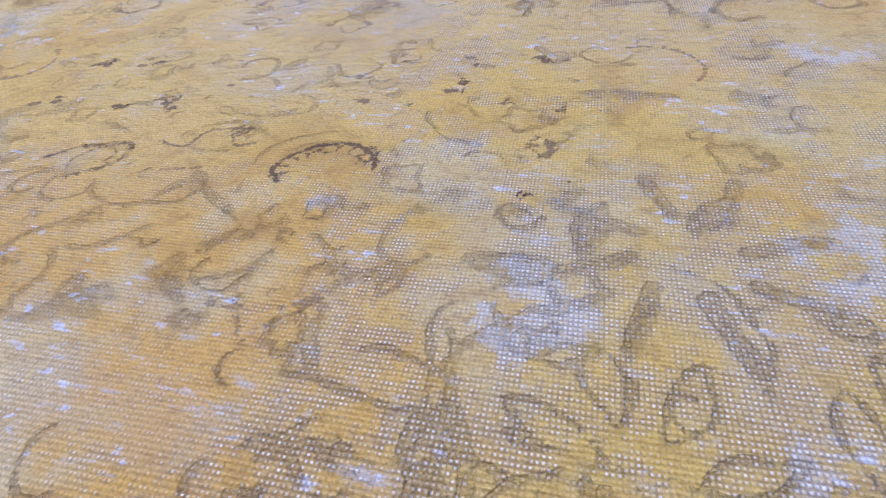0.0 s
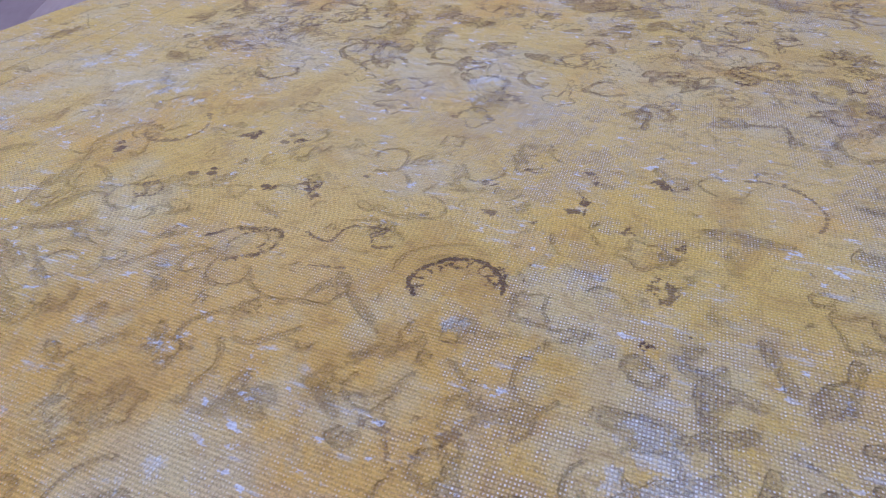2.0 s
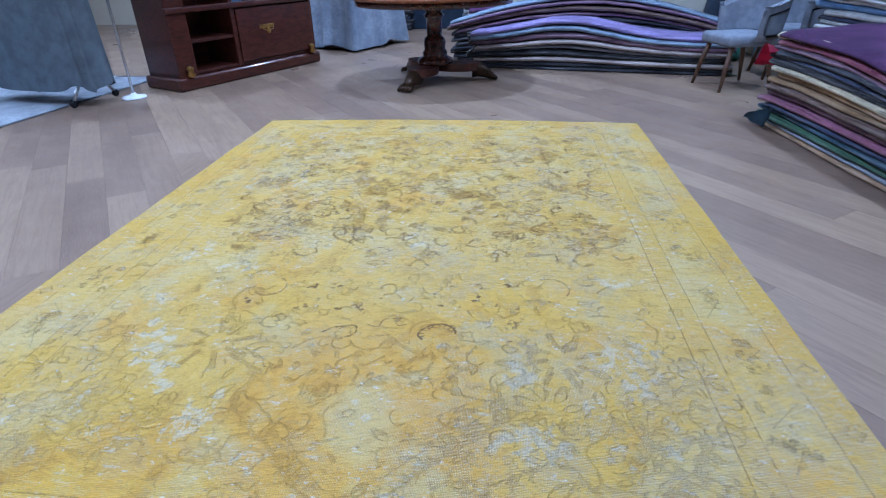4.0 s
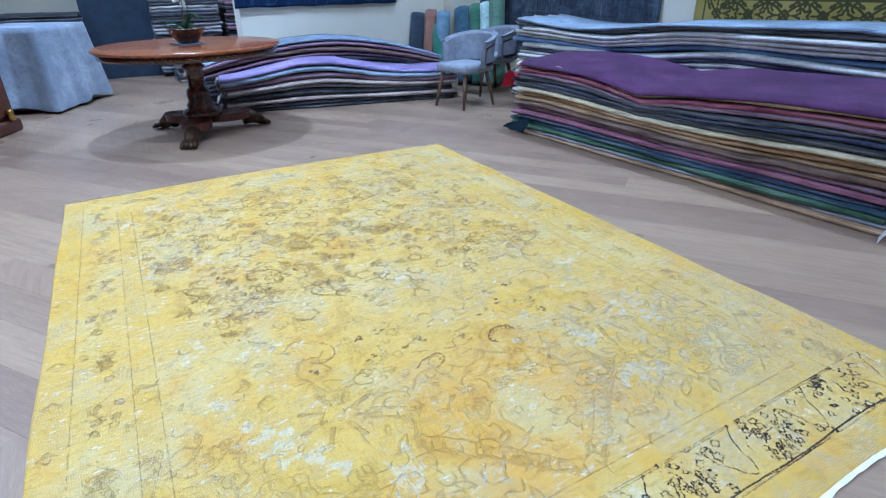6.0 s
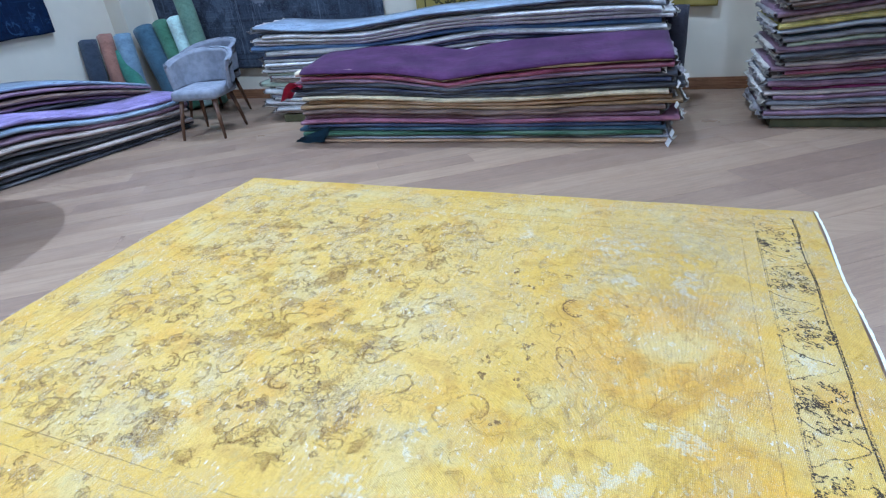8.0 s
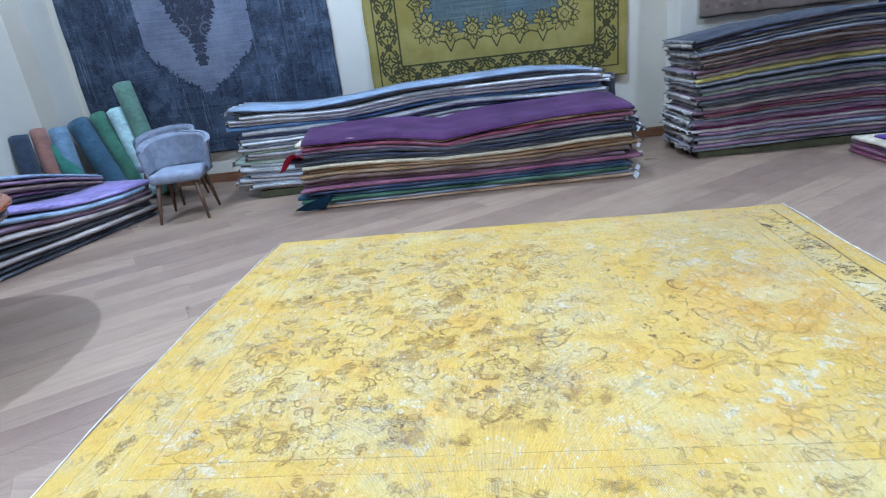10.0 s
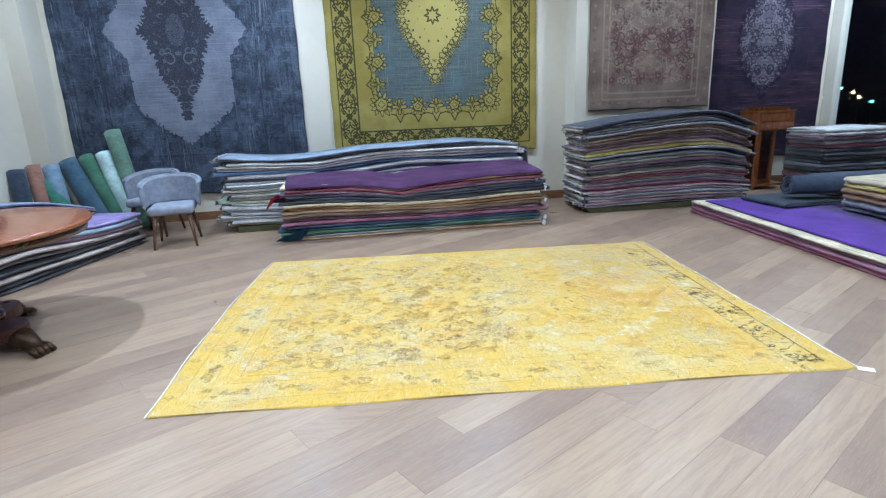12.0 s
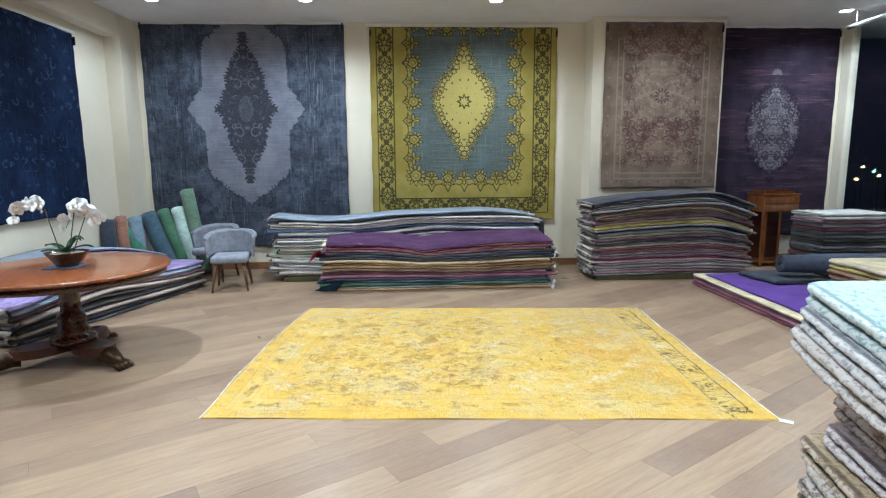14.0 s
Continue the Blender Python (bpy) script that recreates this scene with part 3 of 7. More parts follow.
def draw_yellow(w, h, cz):
    """Blue-grey field, toothed yellow medallion, blossom frame and a border of scrolls."""
    S = Sheet(w, h, 0.008, ("blue", "ink", "gold"))
    rd = random.Random(9)
    S.fill("blue", [(-0.80, 0.05), (0.80, 0.05), (0.80, cz - 1.17), (-0.80, cz - 1.17)])
    # frame of blossoms and cartouches, with its pointed outer line
    zz = [cz + 0.28 * k for k in range(-4, 5)]
    for k, z in enumerate(zz[1:]):
        if k % 2:
            flower(S, 0.76, z, 0.135, rd, 11)
        else:
            star_bud(S, 0.77, z, 0.125, 0.0, rd)
        S.line("ink", [(0.845, z + 0.13), (0.86, z + 0.05), (0.925, z), (0.86, z - 0.05), (0.845, z - 0.13)], 0.0028, 0.95, 0.010)
    flower(S, 0.74, cz - 1.10, 0.16, rd, 12)
    for sg, base_z in ((-1, cz - 1.14), (1, -0.02)):
        for k, x in enumerate((0.0, 0.25, 0.50)):
            if k % 2:
                flower(S, x, base_z, 0.125, rd, 11)
            else:
                star_bud(S, x, base_z, 0.13, math.pi / 2, rd)
            if sg < 0:
                S.line("ink", [(x + 0.12, base_z - 0.09), (x + 0.05, base_z - 0.11), (x, base_z - 0.21), (x - 0.05, base_z - 0.11), (x - 0.12, base_z - 0.09)], 0.0028, 0.95, 0.010)
    # medallion
    mp = ((0.0, 0.45), (0.10, 0.43), (0.20, 0.38), (0.28, 0.37), (0.36, 0.27), (0.42, 0.25), (0.46, 0.15), (0.54, 0.17), (0.60, 0.14), (0.66, 0.09), (0.74, 0.08), (0.80, 0.03), (0.86, 0.0))
    right = [(q, cz + d) for d, q in reversed(mp)] + [(q, cz - d) for d, q in mp[1:]]
    S.fill("blue", right + [(-x, z) for x, z in reversed(right)], 0.0)
    S.fill("gold", right + [(-x, z) for x, z in reversed(right)], 1.0)
    for x, dz, a in along_profile(mp, 0.030):
        p = leaf_shape(x - 0.015, cz + dz, a + rd.uniform(-0.35, 0.35), rd.uniform(0.06, 0.11), 0.011)
        S.fill("blue", p, 0.0, 0.006)
        S.line("ink", p + [p[0]], 0.001, 0.75, 0.010)
    for x, dz, a in along_profile(mp, 0.055):
        if x > 0.04:
            p = lobes(x - 0.05, cz + dz, rd.uniform(0.030, 0.042), 5, 0.22, rd.random() * 6)
            S.line("ink", p + [p[0]], 0.0018, 0.85, 0.010)
            p = leaf_shape(x - 0.085, cz + dz, a + rd.uniform(-1, 1), 0.05, 0.014)
            S.line("ink", p + [p[0]], 0.0014, 0.6, 0.010)
    for k in range(16):
        a = 2 * math.pi * (k + 0.5) / 16
        S.fill("ink", leaf_shape(0.30 * math.cos(a), cz + 0.30 * math.sin(a), a, 0.045, 0.013), 0.95)
        if k % 2:
            S.fill("ink", lobes(0.20 * math.cos(a), cz + 0.20 * math.sin(a), 0.011, 4, 0.2), 0.7)
    star = [((0.105 if k % 2 == 0 else 0.055) * math.cos(math.pi * k / 8 + math.pi / 2), cz + (0.105 if k % 2 == 0 else 0.055) * math.sin(math.pi * k / 8 + math.pi / 2)) for k in range(17)]
    S.line("ink", star, 0.005, 1.0, 0.010)
    for dz in (0.55, -0.55):
        for k in range(7):
            S.fill("ink", leaf_shape(0.0, cz + dz, math.pi * k / 6 * (1 if dz > 0 else -1), 0.055, 0.008), 0.6)
    # border of scrolls between two lines, and the fine double guard line
    b0, b1, zb0, zb1 = 1.055, 1.300, cz - 1.45, cz - 1.68
    S.line("ink", [(b0, 0.1), (b0, zb0), (0, zb0)], 0.004, 0.95)
    S.line("ink", [(b1, 0.1), (b1, zb1), (0, zb1)], 0.003, 0.85)
    S.line("ink", [(b1 + 0.075, 0.1), (b1 + 0.075, -h + 0.03)], 0.002, 0.5)

    def scrolls(place, n, per):
        for k in range(n):
            s0 = k * per
            for sg in (1, -1):
                S.line("ink", [place(s0 + per * f / 16, sg * 0.088 * math.sin(math.pi * f / 16)) for f in range(17)], 0.0042, 1.0, 0.010)
                S.line("ink", [place(s0 + x, y) for x, y in curl(per * 0.27, sg * 0.072, 0.040, -sg * 1.2, sg * 4.4)], 0.0035, 1.0, 0.010)
                S.line("ink", [place(s0 + x, y) for x, y in curl(per * 0.73, sg * 0.072, 0.040, math.pi + sg * 1.2, -sg * 4.4)], 0.0035, 1.0, 0.010)
                for f in (0.08, 0.5, 0.92):
                    S.fill("ink", [place(s0 + per * f + x, y) for x, y in leaf_shape(0.0, sg * 0.055, sg * (0.6 + f * 2), 0.055, 0.013)], 1.0)
                S.fill("ink", [place(s0 + per * 0.5 + x, sg * 0.104 + y) for x, y in lobes(0, 0, 0.020, 5, 0.25)], 0.9)
            for q in ((0.0, 0.030), (0.5, 0.042)):
                p = [place(s0 + per * q[0] + x, y) for x, y in lobes(0, 0, q[1], 4 + (k % 2), 0.32)]
                S.line("ink", p + [p[0]], 0.0042, 1.0, 0.010)
            for f in (0.25, 0.75):
                S.fill("ink", [place(s0 + per * f + x, y) for x, y in leaf_shape(-0.03, 0.0, 0, 0.06, 0.011)], 0.9)
    mid = (b0 + b1) / 2
    scrolls(lambda a, b: (mid + b, (zb0 + zb1) / 2 + a), 9, 0.322)
    scrolls(lambda a, b: (a, (zb0 + zb1) / 2 + b), 4, 0.295)
    S.mirror()
    return S


def m_yellow(w, h):
    n = Nodes("olive_yellow_rug")
    wear, warp, weft, fine = cloth_noise(n)
    blue, ink, gold = (read(n, k) for k in ("blue", "ink", "gold"))
    fleck = n.noise(n.coords(), 70, 3, 0.65)
    col = n.mix(n.ramp(wear, 0.34, 0.68), lin(146, 133, 68), lin(166, 152, 88))
    col = n.mix(n.math("MULTIPLY", gold, 0.6), col, lin(184, 171, 106))
    bl = n.mix(n.ramp(weft, 0.40, 0.66), lin(82, 95, 100), lin(98, 109, 112))
    bl = n.mix(n.ramp(wear, 0.50, 0.68, 0.0, 0.6), bl, lin(94, 114, 126))
    bl = n.mix(n.ramp(weft, 0.42, 0.32, 0.0, 0.35), bl, lin(70, 86, 96))
    bl = n.mix(n.ramp(fleck, 0.5, 0.68, 0.0, 0.4), bl, lin(128, 132, 120))
    bl = n.mix(n.ramp(warp, 0.56, 0.68, 0.0, 0.5), bl, lin(150, 148, 116))
    col = n.mix(n.ramp(n.math("ADD", blue, n.math("MULTIPLY", n.math("SUBTRACT", fleck, 0.5), 0.4)), 0.42, 0.58), col, bl)
    im = n.ramp(n.math("ADD", ink, n.math("MULTIPLY", n.math("SUBTRACT", fleck, 0.5), 0.5)), 0.34, 0.72)
    col = n.mix(n.math("MULTIPLY", im, 0.88), col, lin(48, 52, 42))
    col = n.mix(n.ramp(weft, 0.55, 0.85, 0.0, 0.25), col, lin(200, 192, 130))
    col = n.mix(n.ramp(fine, 0.45, 0.8, 0.0, 0.22), col, lin(104, 100, 62))
    n.bump(n.math("ADD", fine, n.math("SUBTRACT", warp, im)), 0.3, 0.004)
    return n.done(col, 0.9, spec=0.1)


def draw_garden(w, h, cz, seed, frame_in, halfx, halfz, count):
    """A dense mirrored all-over of blossoms and arabesques within an oval or a frame."""
    S = Sheet(w, h, 0.010, ("pale", "rose", "ink"))
    rd = random.Random(seed)
    for k in range(count):
        if frame_in:
            x, dz = rd.uniform(0, halfx), rd.uniform(-halfz, halfz)
        else:
            a, q = rd.uniform(0, 6.28), math.sqrt(rd.random())
            x, dz = abs(q * halfx * math.cos(a)), q * halfz * math.sin(a)
        z = cz + dz
        if not -h < z < 0:
            continue
        kind = rd.random()
        if kind < 0.26:
            for j in range(5):
                S.fill("pale", leaf_shape(x, z, j * 1.26 + k, rd.uniform(0.03, 0.055), 0.015), rd.uniform(0.4, 1.0))
            S.fill("ink", lobes(x, z, 0.014, 4, 0.2), 0.8)
        elif kind < 0.50:
            S.line("ink", curl(x, z, rd.uniform(0.03, 0.075), rd.uniform(0, 6), rd.choice((-1, 1)) * rd.uniform(2.5, 5.5)), rd.uniform(0.002, 0.005), rd.uniform(0.5, 1.0))
        elif kind < 0.72:
            S.fill("rose", lobes(x, z, rd.uniform(0.03, 0.085), 5, 0.28, k), rd.uniform(0.3, 0.9))
            p = lobes(x, z, rd.uniform(0.02, 0.05), 5, 0.25, k)
            S.line("ink", p + [p[0]], 0.002, 0.8)
        else:
            S.line("pale", curl(x, z, rd.uniform(0.03, 0.09), rd.uniform(0, 6), rd.choice((-1, 1)) * rd.uniform(2, 5)), rd.uniform(0.003, 0.006), rd.uniform(0.4, 0.9))
    return S, rd


def draw_mauve(w, h):
    cz = -1.03
    S, rd = draw_garden(w, h, cz, 31, True, 0.56, 0.98, 330)
    # open pale middle ground, star, spandrels and the border
    for z, rx, rz in ((cz + 0.02, 0.46, 0.36), (cz - 0.78, 0.30, 0.14), (cz + 0.44, 0.30, 0.14)):
        p = [(rx * math.cos(a), z + rz * math.sin(a)) for a in (2 * math.pi * k / 30 for k in range(31))]
        for key in ("rose", "ink"):
            S.lay[key] *= 1 - 0.7 * np.clip(1.15 - np.hypot(S.X / rx, (S.Z - z) / rz), 0, 1)
        S.line("pale", p, 0.006, 0.6)
    for k in range(12):
        a = 2 * math.pi * k / 12
        S.fill("ink", leaf_shape(0.05 * math.cos(a), cz + 0.05 * math.sin(a), a, 0.075, 0.016), 0.85)
        S.fill("ink", lobes(0.16 * math.cos(a), cz + 0.16 * math.sin(a), 0.014, 4, 0.2), 0.6)
    for z, s in ((cz + 0.72, 0.8), (cz - 0.45, 0.9), (cz - 0.62, 0.7)):
        S.line("ink", [(0.02 + 0.05 * k, z + 0.05 * math.sin(k * 0.8)) for k in range(9)], 0.006, s)
        for k in range(5):
            S.fill("rose", lobes(0.08 + 0.09 * k, z - 0.05 * (k % 2), 0.055, 5, 0.25, k), 0.9)
    S.fill("rose", [(-0.17, 0.0), (0.17, 0.0), (0.24, -0.12), (0.10, -0.26), (0.0, -0.2), (-0.10, -0.26), (-0.24, -0.12)], 0.85, 0.06)
    S.fill("rose", [(-0.16, cz - 0.75), (0.16, cz - 0.75), (0.18, cz - 1.0), (-0.18, cz - 1.0)], 0.6, 0.05)
    for c, s in ((0.14, 0.5), (0.19, 1.0), (0.27, 1.0)):
        S.line("pale", [(w / 2 - c, -0.22), (w / 2 - c, -h + c - 0.05), (0, -h + c - 0.05)], 0.006, s)
    for k in range(17):
        for q in (0.07, 0.23):
            S.fill("pale" if k % 2 else "rose", lobes(w / 2 - q, -0.1 - k * 0.135, 0.022, 5, 0.25, k), 0.8)
    for k in range(6):
        S.fill("pale" if k % 2 else "ink", lobes(k * 0.14, -h + 0.09, 0.022, 5, 0.25, k), 0.7)
    S.mirror()
    return S


def m_mauve(w, h):
    n = Nodes("mauve_faded_rug")
    wear, warp, weft, fine = cloth_noise(n)
    pale, rose, ink = (read(n, k) for k in ("pale", "rose", "ink"))
    fleck = n.noise(n.coords(), 60, 4, 0.7)
    jit = n.math("MULTIPLY", n.math("SUBTRACT", fleck, 0.5), 1.0)
    col = n.mix(n.ramp(wear, 0.35, 0.65), lin(112, 98, 88), lin(140, 124, 112))
    col = n.mix(n.ramp(n.math("ADD", rose, jit), 0.35, 0.75, 0.0, 0.5), col, lin(112, 74, 76))
    col = n.mix(n.ramp(n.math("ADD", pale, jit), 0.40, 0.75, 0.0, 0.45), col, lin(170, 155, 140))
    col = n.mix(n.math("MULTIPLY", n.ramp(n.math("ADD", ink, jit), 0.35, 0.70), n.ramp(wear, 0.66, 0.44, 0.35, 0.8)), col, lin(78, 58, 60))
    col = n.mix(n.ramp(warp, 0.52, 0.78, 0.0, 0.4), col, lin(158, 144, 134))
    col = n.mix(n.ramp(weft, 0.54, 0.72, 0.0, 0.25), col, lin(100, 84, 80))
    col = n.mix(n.ramp(fine, 0.4, 0.8, 0.0, 0.3), col, lin(98, 84, 82))
    n.bump(n.math("ADD", fine, warp), 0.3, 0.004)
    return n.done(col, 0.9, spec=0.1)


def draw_purple(w, h):
    cz = -1.52
    S, rd = draw_garden(w, h, cz, 47, False, 0.40, 0.70, 190)
    S.lay["rose"] = np.clip(1.25 - np.abs(S.X / 0.43) ** 1.25 - np.abs((S.Z - cz) / 0.78) ** 1.25, 0, 1).astype(np.float32) * 1.5
    for z in (cz + 0.84, cz - 0.76):
        for k in range(7):
            S.fill("ink" if z < cz else "pale", leaf_shape(0, z, math.pi * k / 6 * (1 if z > cz else -1), 0.10, 0.022), 0.7)
    for k in range(26):
        a = 2 * math.pi * k / 26
        x, z = 0.40 * math.cos(a), cz + 0.63 * math.sin(a)
        if x > -0.02:
            for d in (-0.7, 0.0, 0.7):
                S.fill("ink", leaf_shape(x, z, a + d, 0.085, 0.02), 0.9)
            S.line("pale", curl(x * 0.92, cz + (z - cz) * 0.92, 0.045, a, 4.5), 0.005, 0.9)
    S.mirror()
    return S


def m_purple(w, h):
    n = Nodes("dark_purple_rug")
    wear, warp, weft, fine = cloth_noise(n)
    pale, glow, ink = (read(n, k) for k in ("pale", "rose", "ink"))
    fleck = n.noise(n.coords(), 50, 4, 0.7)
    jit = n.math("MULTIPLY", n.math("SUBTRACT", fleck, 0.5), 0.9)
    block = n.noise(n.coords(scale=(0.5, 1, 4.0)), 1.6, 4, 0.6)
    col = n.mix(n.ramp(wear, 0.35, 0.7), lin(42, 37, 50), lin(58, 48, 64))
    col = n.mix(n.ramp(block, 0.48, 0.62, 0.0, 0.7), col, lin(70, 54, 68))
    col = n.mix(n.math("MULTIPLY", n.ramp(weft, 0.54, 0.70), n.ramp(block, 0.42, 0.6, 0.05, 0.55)), col, lin(128, 104, 120))
    col = n.mix(n.math("MULTIPLY", n.ramp(warp, 0.54, 0.66), 0.35), col, lin(30, 26, 42))
    body = n.ramp(n.math("ADD", glow, n.math("MULTIPLY", jit, 0.8)), 0.25, 0.95)
    col = n.mix(n.math("MULTIPLY", body, 0.48), col, lin(122, 118, 126))
    col = n.mix(n.math("MULTIPLY", n.ramp(n.math("ADD", pale, jit), 0.40, 0.75), 0.36), col, lin(146, 142, 148))
    col = n.mix(n.math("MULTIPLY", n.ramp(n.math("ADD", ink, jit), 0.38, 0.66), 0.8), col, lin(38, 32, 48))
    col = n.mix(n.ramp(fine, 0.4, 0.8, 0.0, 0.3), col, lin(34, 26, 40))
    n.bump(n.math("ADD", fine, warp), 0.3, 0.004)
    return n.done(col, 0.9, spec=0.1)


def m_navy(w, h):
    n = Nodes("navy_overdyed_rug")
    wear, warp, weft, fine = cloth_noise(n)
    pale, rose, ink = (read(n, k) for k in ("pale", "rose", "ink"))
    fleck = n.noise(n.coords(), 55, 4, 0.7)
    jit = n.math("MULTIPLY", n.math("SUBTRACT", fleck, 0.5), 1.1)
    col = n.mix(n.ramp(wear, 0.35, 0.7), lin(20, 31, 56), lin(32, 49, 82))
    col = n.mix(n.math("MULTIPLY", n.ramp(n.math("ADD", pale, jit), 0.42, 0.8), 0.5), col, lin(66, 92, 128))
    col = n.mix(n.math("MULTIPLY", n.ramp(n.math("ADD", ink, jit), 0.42, 0.8), 0.6), col, lin(14, 20, 38))
    col = n.mix(n.math("MULTIPLY", n.ramp(warp, 0.55, 0.75), 0.5), col, lin(66, 90, 124))
    col = n.mix(n.math("MULTIPLY", n.ramp(weft, 0.58, 0.75), 0.4), col, lin(56, 78, 112))
    col = n.mix(n.ramp(fine, 0.4, 0.8, 0.0, 0.3), col, lin(16, 22, 42))
    n.bump(n.math("ADD", fine, warp), 0.3, 0.004)
    return n.done(col, 0.9, spec=0.1)


def wall_pose(p0, d, z):
    x, y = along(p0, TURN, d)
    return yaw(x, y, z, TURN)


hang("large charcoal overdyed rug with pale medallion on wall", wall_pose(BW0, 1.87, 3.62), draw_charcoal(2.94, 3.26, -1.2), m_charcoal(2.94, 3.26), 1.0)
hang("olive yellow rug with blue-grey field and medallion", wall_pose(BW0, 5.11, 3.59), draw_yellow(2.80, 2.86, -1.07), m_yellow(2.80, 2.86), 2.0)
hang("faded mauve rug with rose floral pattern on pier", wall_pose(JUT0, 1.03, 3.58), draw_mauve(1.72, 2.36), m_mauve(1.72, 2.36), 3.0)
hang("dark purple rug with pale worn medallion", wall_pose(PW0, 1.09, 3.62), draw_purple(1.92, 3.2), m_purple(1.92, 3.2), 4.0)
lx, ly = along(LW1, 90 + TURN, 0.98)
navy, _ = draw_garden(2.06, 2.22, -1.1, 53, True, 1.0, 1.1, 200)
navy.mirror()
hang("dark navy overdyed rug hung in a wall recess", yaw(lx + 0.02, ly, 3.22, 90 + TURN), navy, m_navy(2.06, 2.22), 5.0)

# curtain rail in the upper corner by the window
rail = thing("curtain_rail", "brushed steel tube rail under the ceiling by the window", "curtain rail", pose(0, 0, 0))
bm = bmesh.new()
add_tube(bm, [(EX - 0.45, 2.35, 3.46), (EX - 0.45, -7.0, 3.46)], 0.03, 14)
part("tube", bm, M_STEEL, rail, smooth=True)
for yy in (2.2, -1.0, -4.2):
    bm = bmesh.new()
    add_tube(bm, [(EX - 0.45, yy, 3.48), (EX - 0.45, yy, CEIL - 0.002)], 0.008, 8)
    part("bracket", bm, M_STEEL, rail)


# ---- the yellow rug on the floor ----
RW, RL = 3.6, 2.69
STEP = 0.004
RNX, RNY = int(round(RW / STEP)), int(round(RL / STEP))
GX, GY = np.meshgrid(np.linspace(0, RW, RNX + 1), np.linspace(0, -RL, RNY + 1), indexing="ij")
INK, KEPT, GHOST, PALE = (np.zeros(GX.shape, np.float32) for _ in range(4))
CX, CY = RW / 2, -RL / 2


def paint(layer, pts, wid, s, soft=0.0035):
    """A line through points (metres on the rug) drawn into a layer."""
    for (ax, ay), (bx_, by_) in zip(pts[:-1], pts[1:]):
        pad = wid + max(soft, 0.009) + STEP
        i0, i1 = int((min(ax, bx_) - pad) / STEP), int((max(ax, bx_) + pad) / STEP) + 2
        j0, j1 = int((-max(ay, by_) - pad) / STEP), int((-min(ay, by_) + pad) / STEP) + 2
        i0, j0 = max(i0, 0), max(j0, 0)
        if i1 <= i0 or j1 <= j0 or i0 > RNX or j0 > RNY:
            continue
        x, y = GX[i0:i1, j0:j1], GY[i0:i1, j0:j1]
        dx, dy = bx_ - ax, by_ - ay
        k = np.clip(((x - ax) * dx + (y - ay) * dy) / (dx * dx + dy * dy + 1e-9), 0, 1)
        d = np.hypot(x - ax - k * dx, y - ay - k * dy)
        if layer is INK:
            ink_in(i0, i1, j0, j1, d - max(wid, 0.0022), s)
            continue
        v = s * np.clip((wid + soft - d) / soft, 0, 1)
        layer[i0:i1, j0:j1] = np.maximum(layer[i0:i1, j0:j1], v)


def ink_in(i0, i1, j0, j1, d, s):
    """Ink lines are kept as a distance (0.5 at the edge), with how much of them is left beside it."""
    INK[i0:i1, j0:j1] = np.maximum(INK[i0:i1, j0:j1], np.clip(0.5 - d / 0.016, 0, 1))
    KEPT[i0:i1, j0:j1] = np.maximum(KEPT[i0:i1, j0:j1], np.where(d < 0.006, s, 0))


def blot(layer, cx, cy, rx, ry, s, soft=0.4):
    i0, i1 = max(int((cx - 1.5 * rx - 0.01) / STEP), 0), int((cx + 1.5 * rx + 0.01) / STEP) + 2
    j0, j1 = max(int((-cy - 1.5 * ry - 0.01) / STEP), 0), int((-cy + 1.5 * ry + 0.01) / STEP) + 2
    if i1 <= i0 or j1 <= j0:
        return
    d = np.hypot((GX[i0:i1, j0:j1] - cx) / rx, (GY[i0:i1, j0:j1] - cy) / ry)
    if layer is INK:
        ink_in(i0, i1, j0, j1, (d - 1) * min(rx, ry), s)
        return
    v = s * np.clip((1 + soft - d) / soft, 0, 1)
    layer[i0:i1, j0:j1] = np.maximum(layer[i0:i1, j0:j1], v)


def ring(cx, cy, r, lobes, depth, a0=0.0, n=36, squash=1.0, turn=0.0):
    out = []
    for k in range(n + 1):
        a = 2 * math.pi * k / n
        q = r * (1 + depth * math.cos(lobes * a + a0))
        x, y = q * math.cos(a), q * math.sin(a) * squash
        out.append((cx + x * math.cos(turn) - y * math.sin(turn), cy + x * math.sin(turn) + y * math.cos(turn)))
    return out


def scroll(cx, cy, r, a0, sweep, n=18, shrink=0.55):
    return [(cx + r * (1 - shrink * k / n) * math.cos(a0 + sweep * k / n), cy + r * (1 - shrink * k / n) * math.sin(a0 + sweep * k / n)) for k in range(n + 1)]


def petal(cx, cy, ang, L, W):
    tip = (cx + L * math.cos(ang), cy + L * math.sin(ang))
    side = (-math.sin(ang), math.cos(ang))
    up = [(cx + L * f * math.cos(ang) + W * math.sin(math.pi * f) * side[0], cy + L * f * math.sin(ang) + W * math.sin(math.pi * f) * side[1]) for f in (0, 0.2, 0.4, 0.6, 0.8, 1)]
    dn = [(cx + L * f * math.cos(ang) - W * math.sin(math.pi * f) * side[0], cy + L * f * math.sin(ang) - W * math.sin(math.pi * f) * side[1]) for f in (1, 0.8, 0.6, 0.4, 0.2, 0)]
    return up + dn


def mirrored(pts, sx, sy):
    return [(CX + sx * (x - CX), CY + sy * (y - CY)) for x, y in pts]


def keep_ink(x):
    """How much of the brown drawing is left along the rug."""
    return 0.95 if x < 1.75 else max(0.12, 0.95 - 1.6 * (x - 1.75))


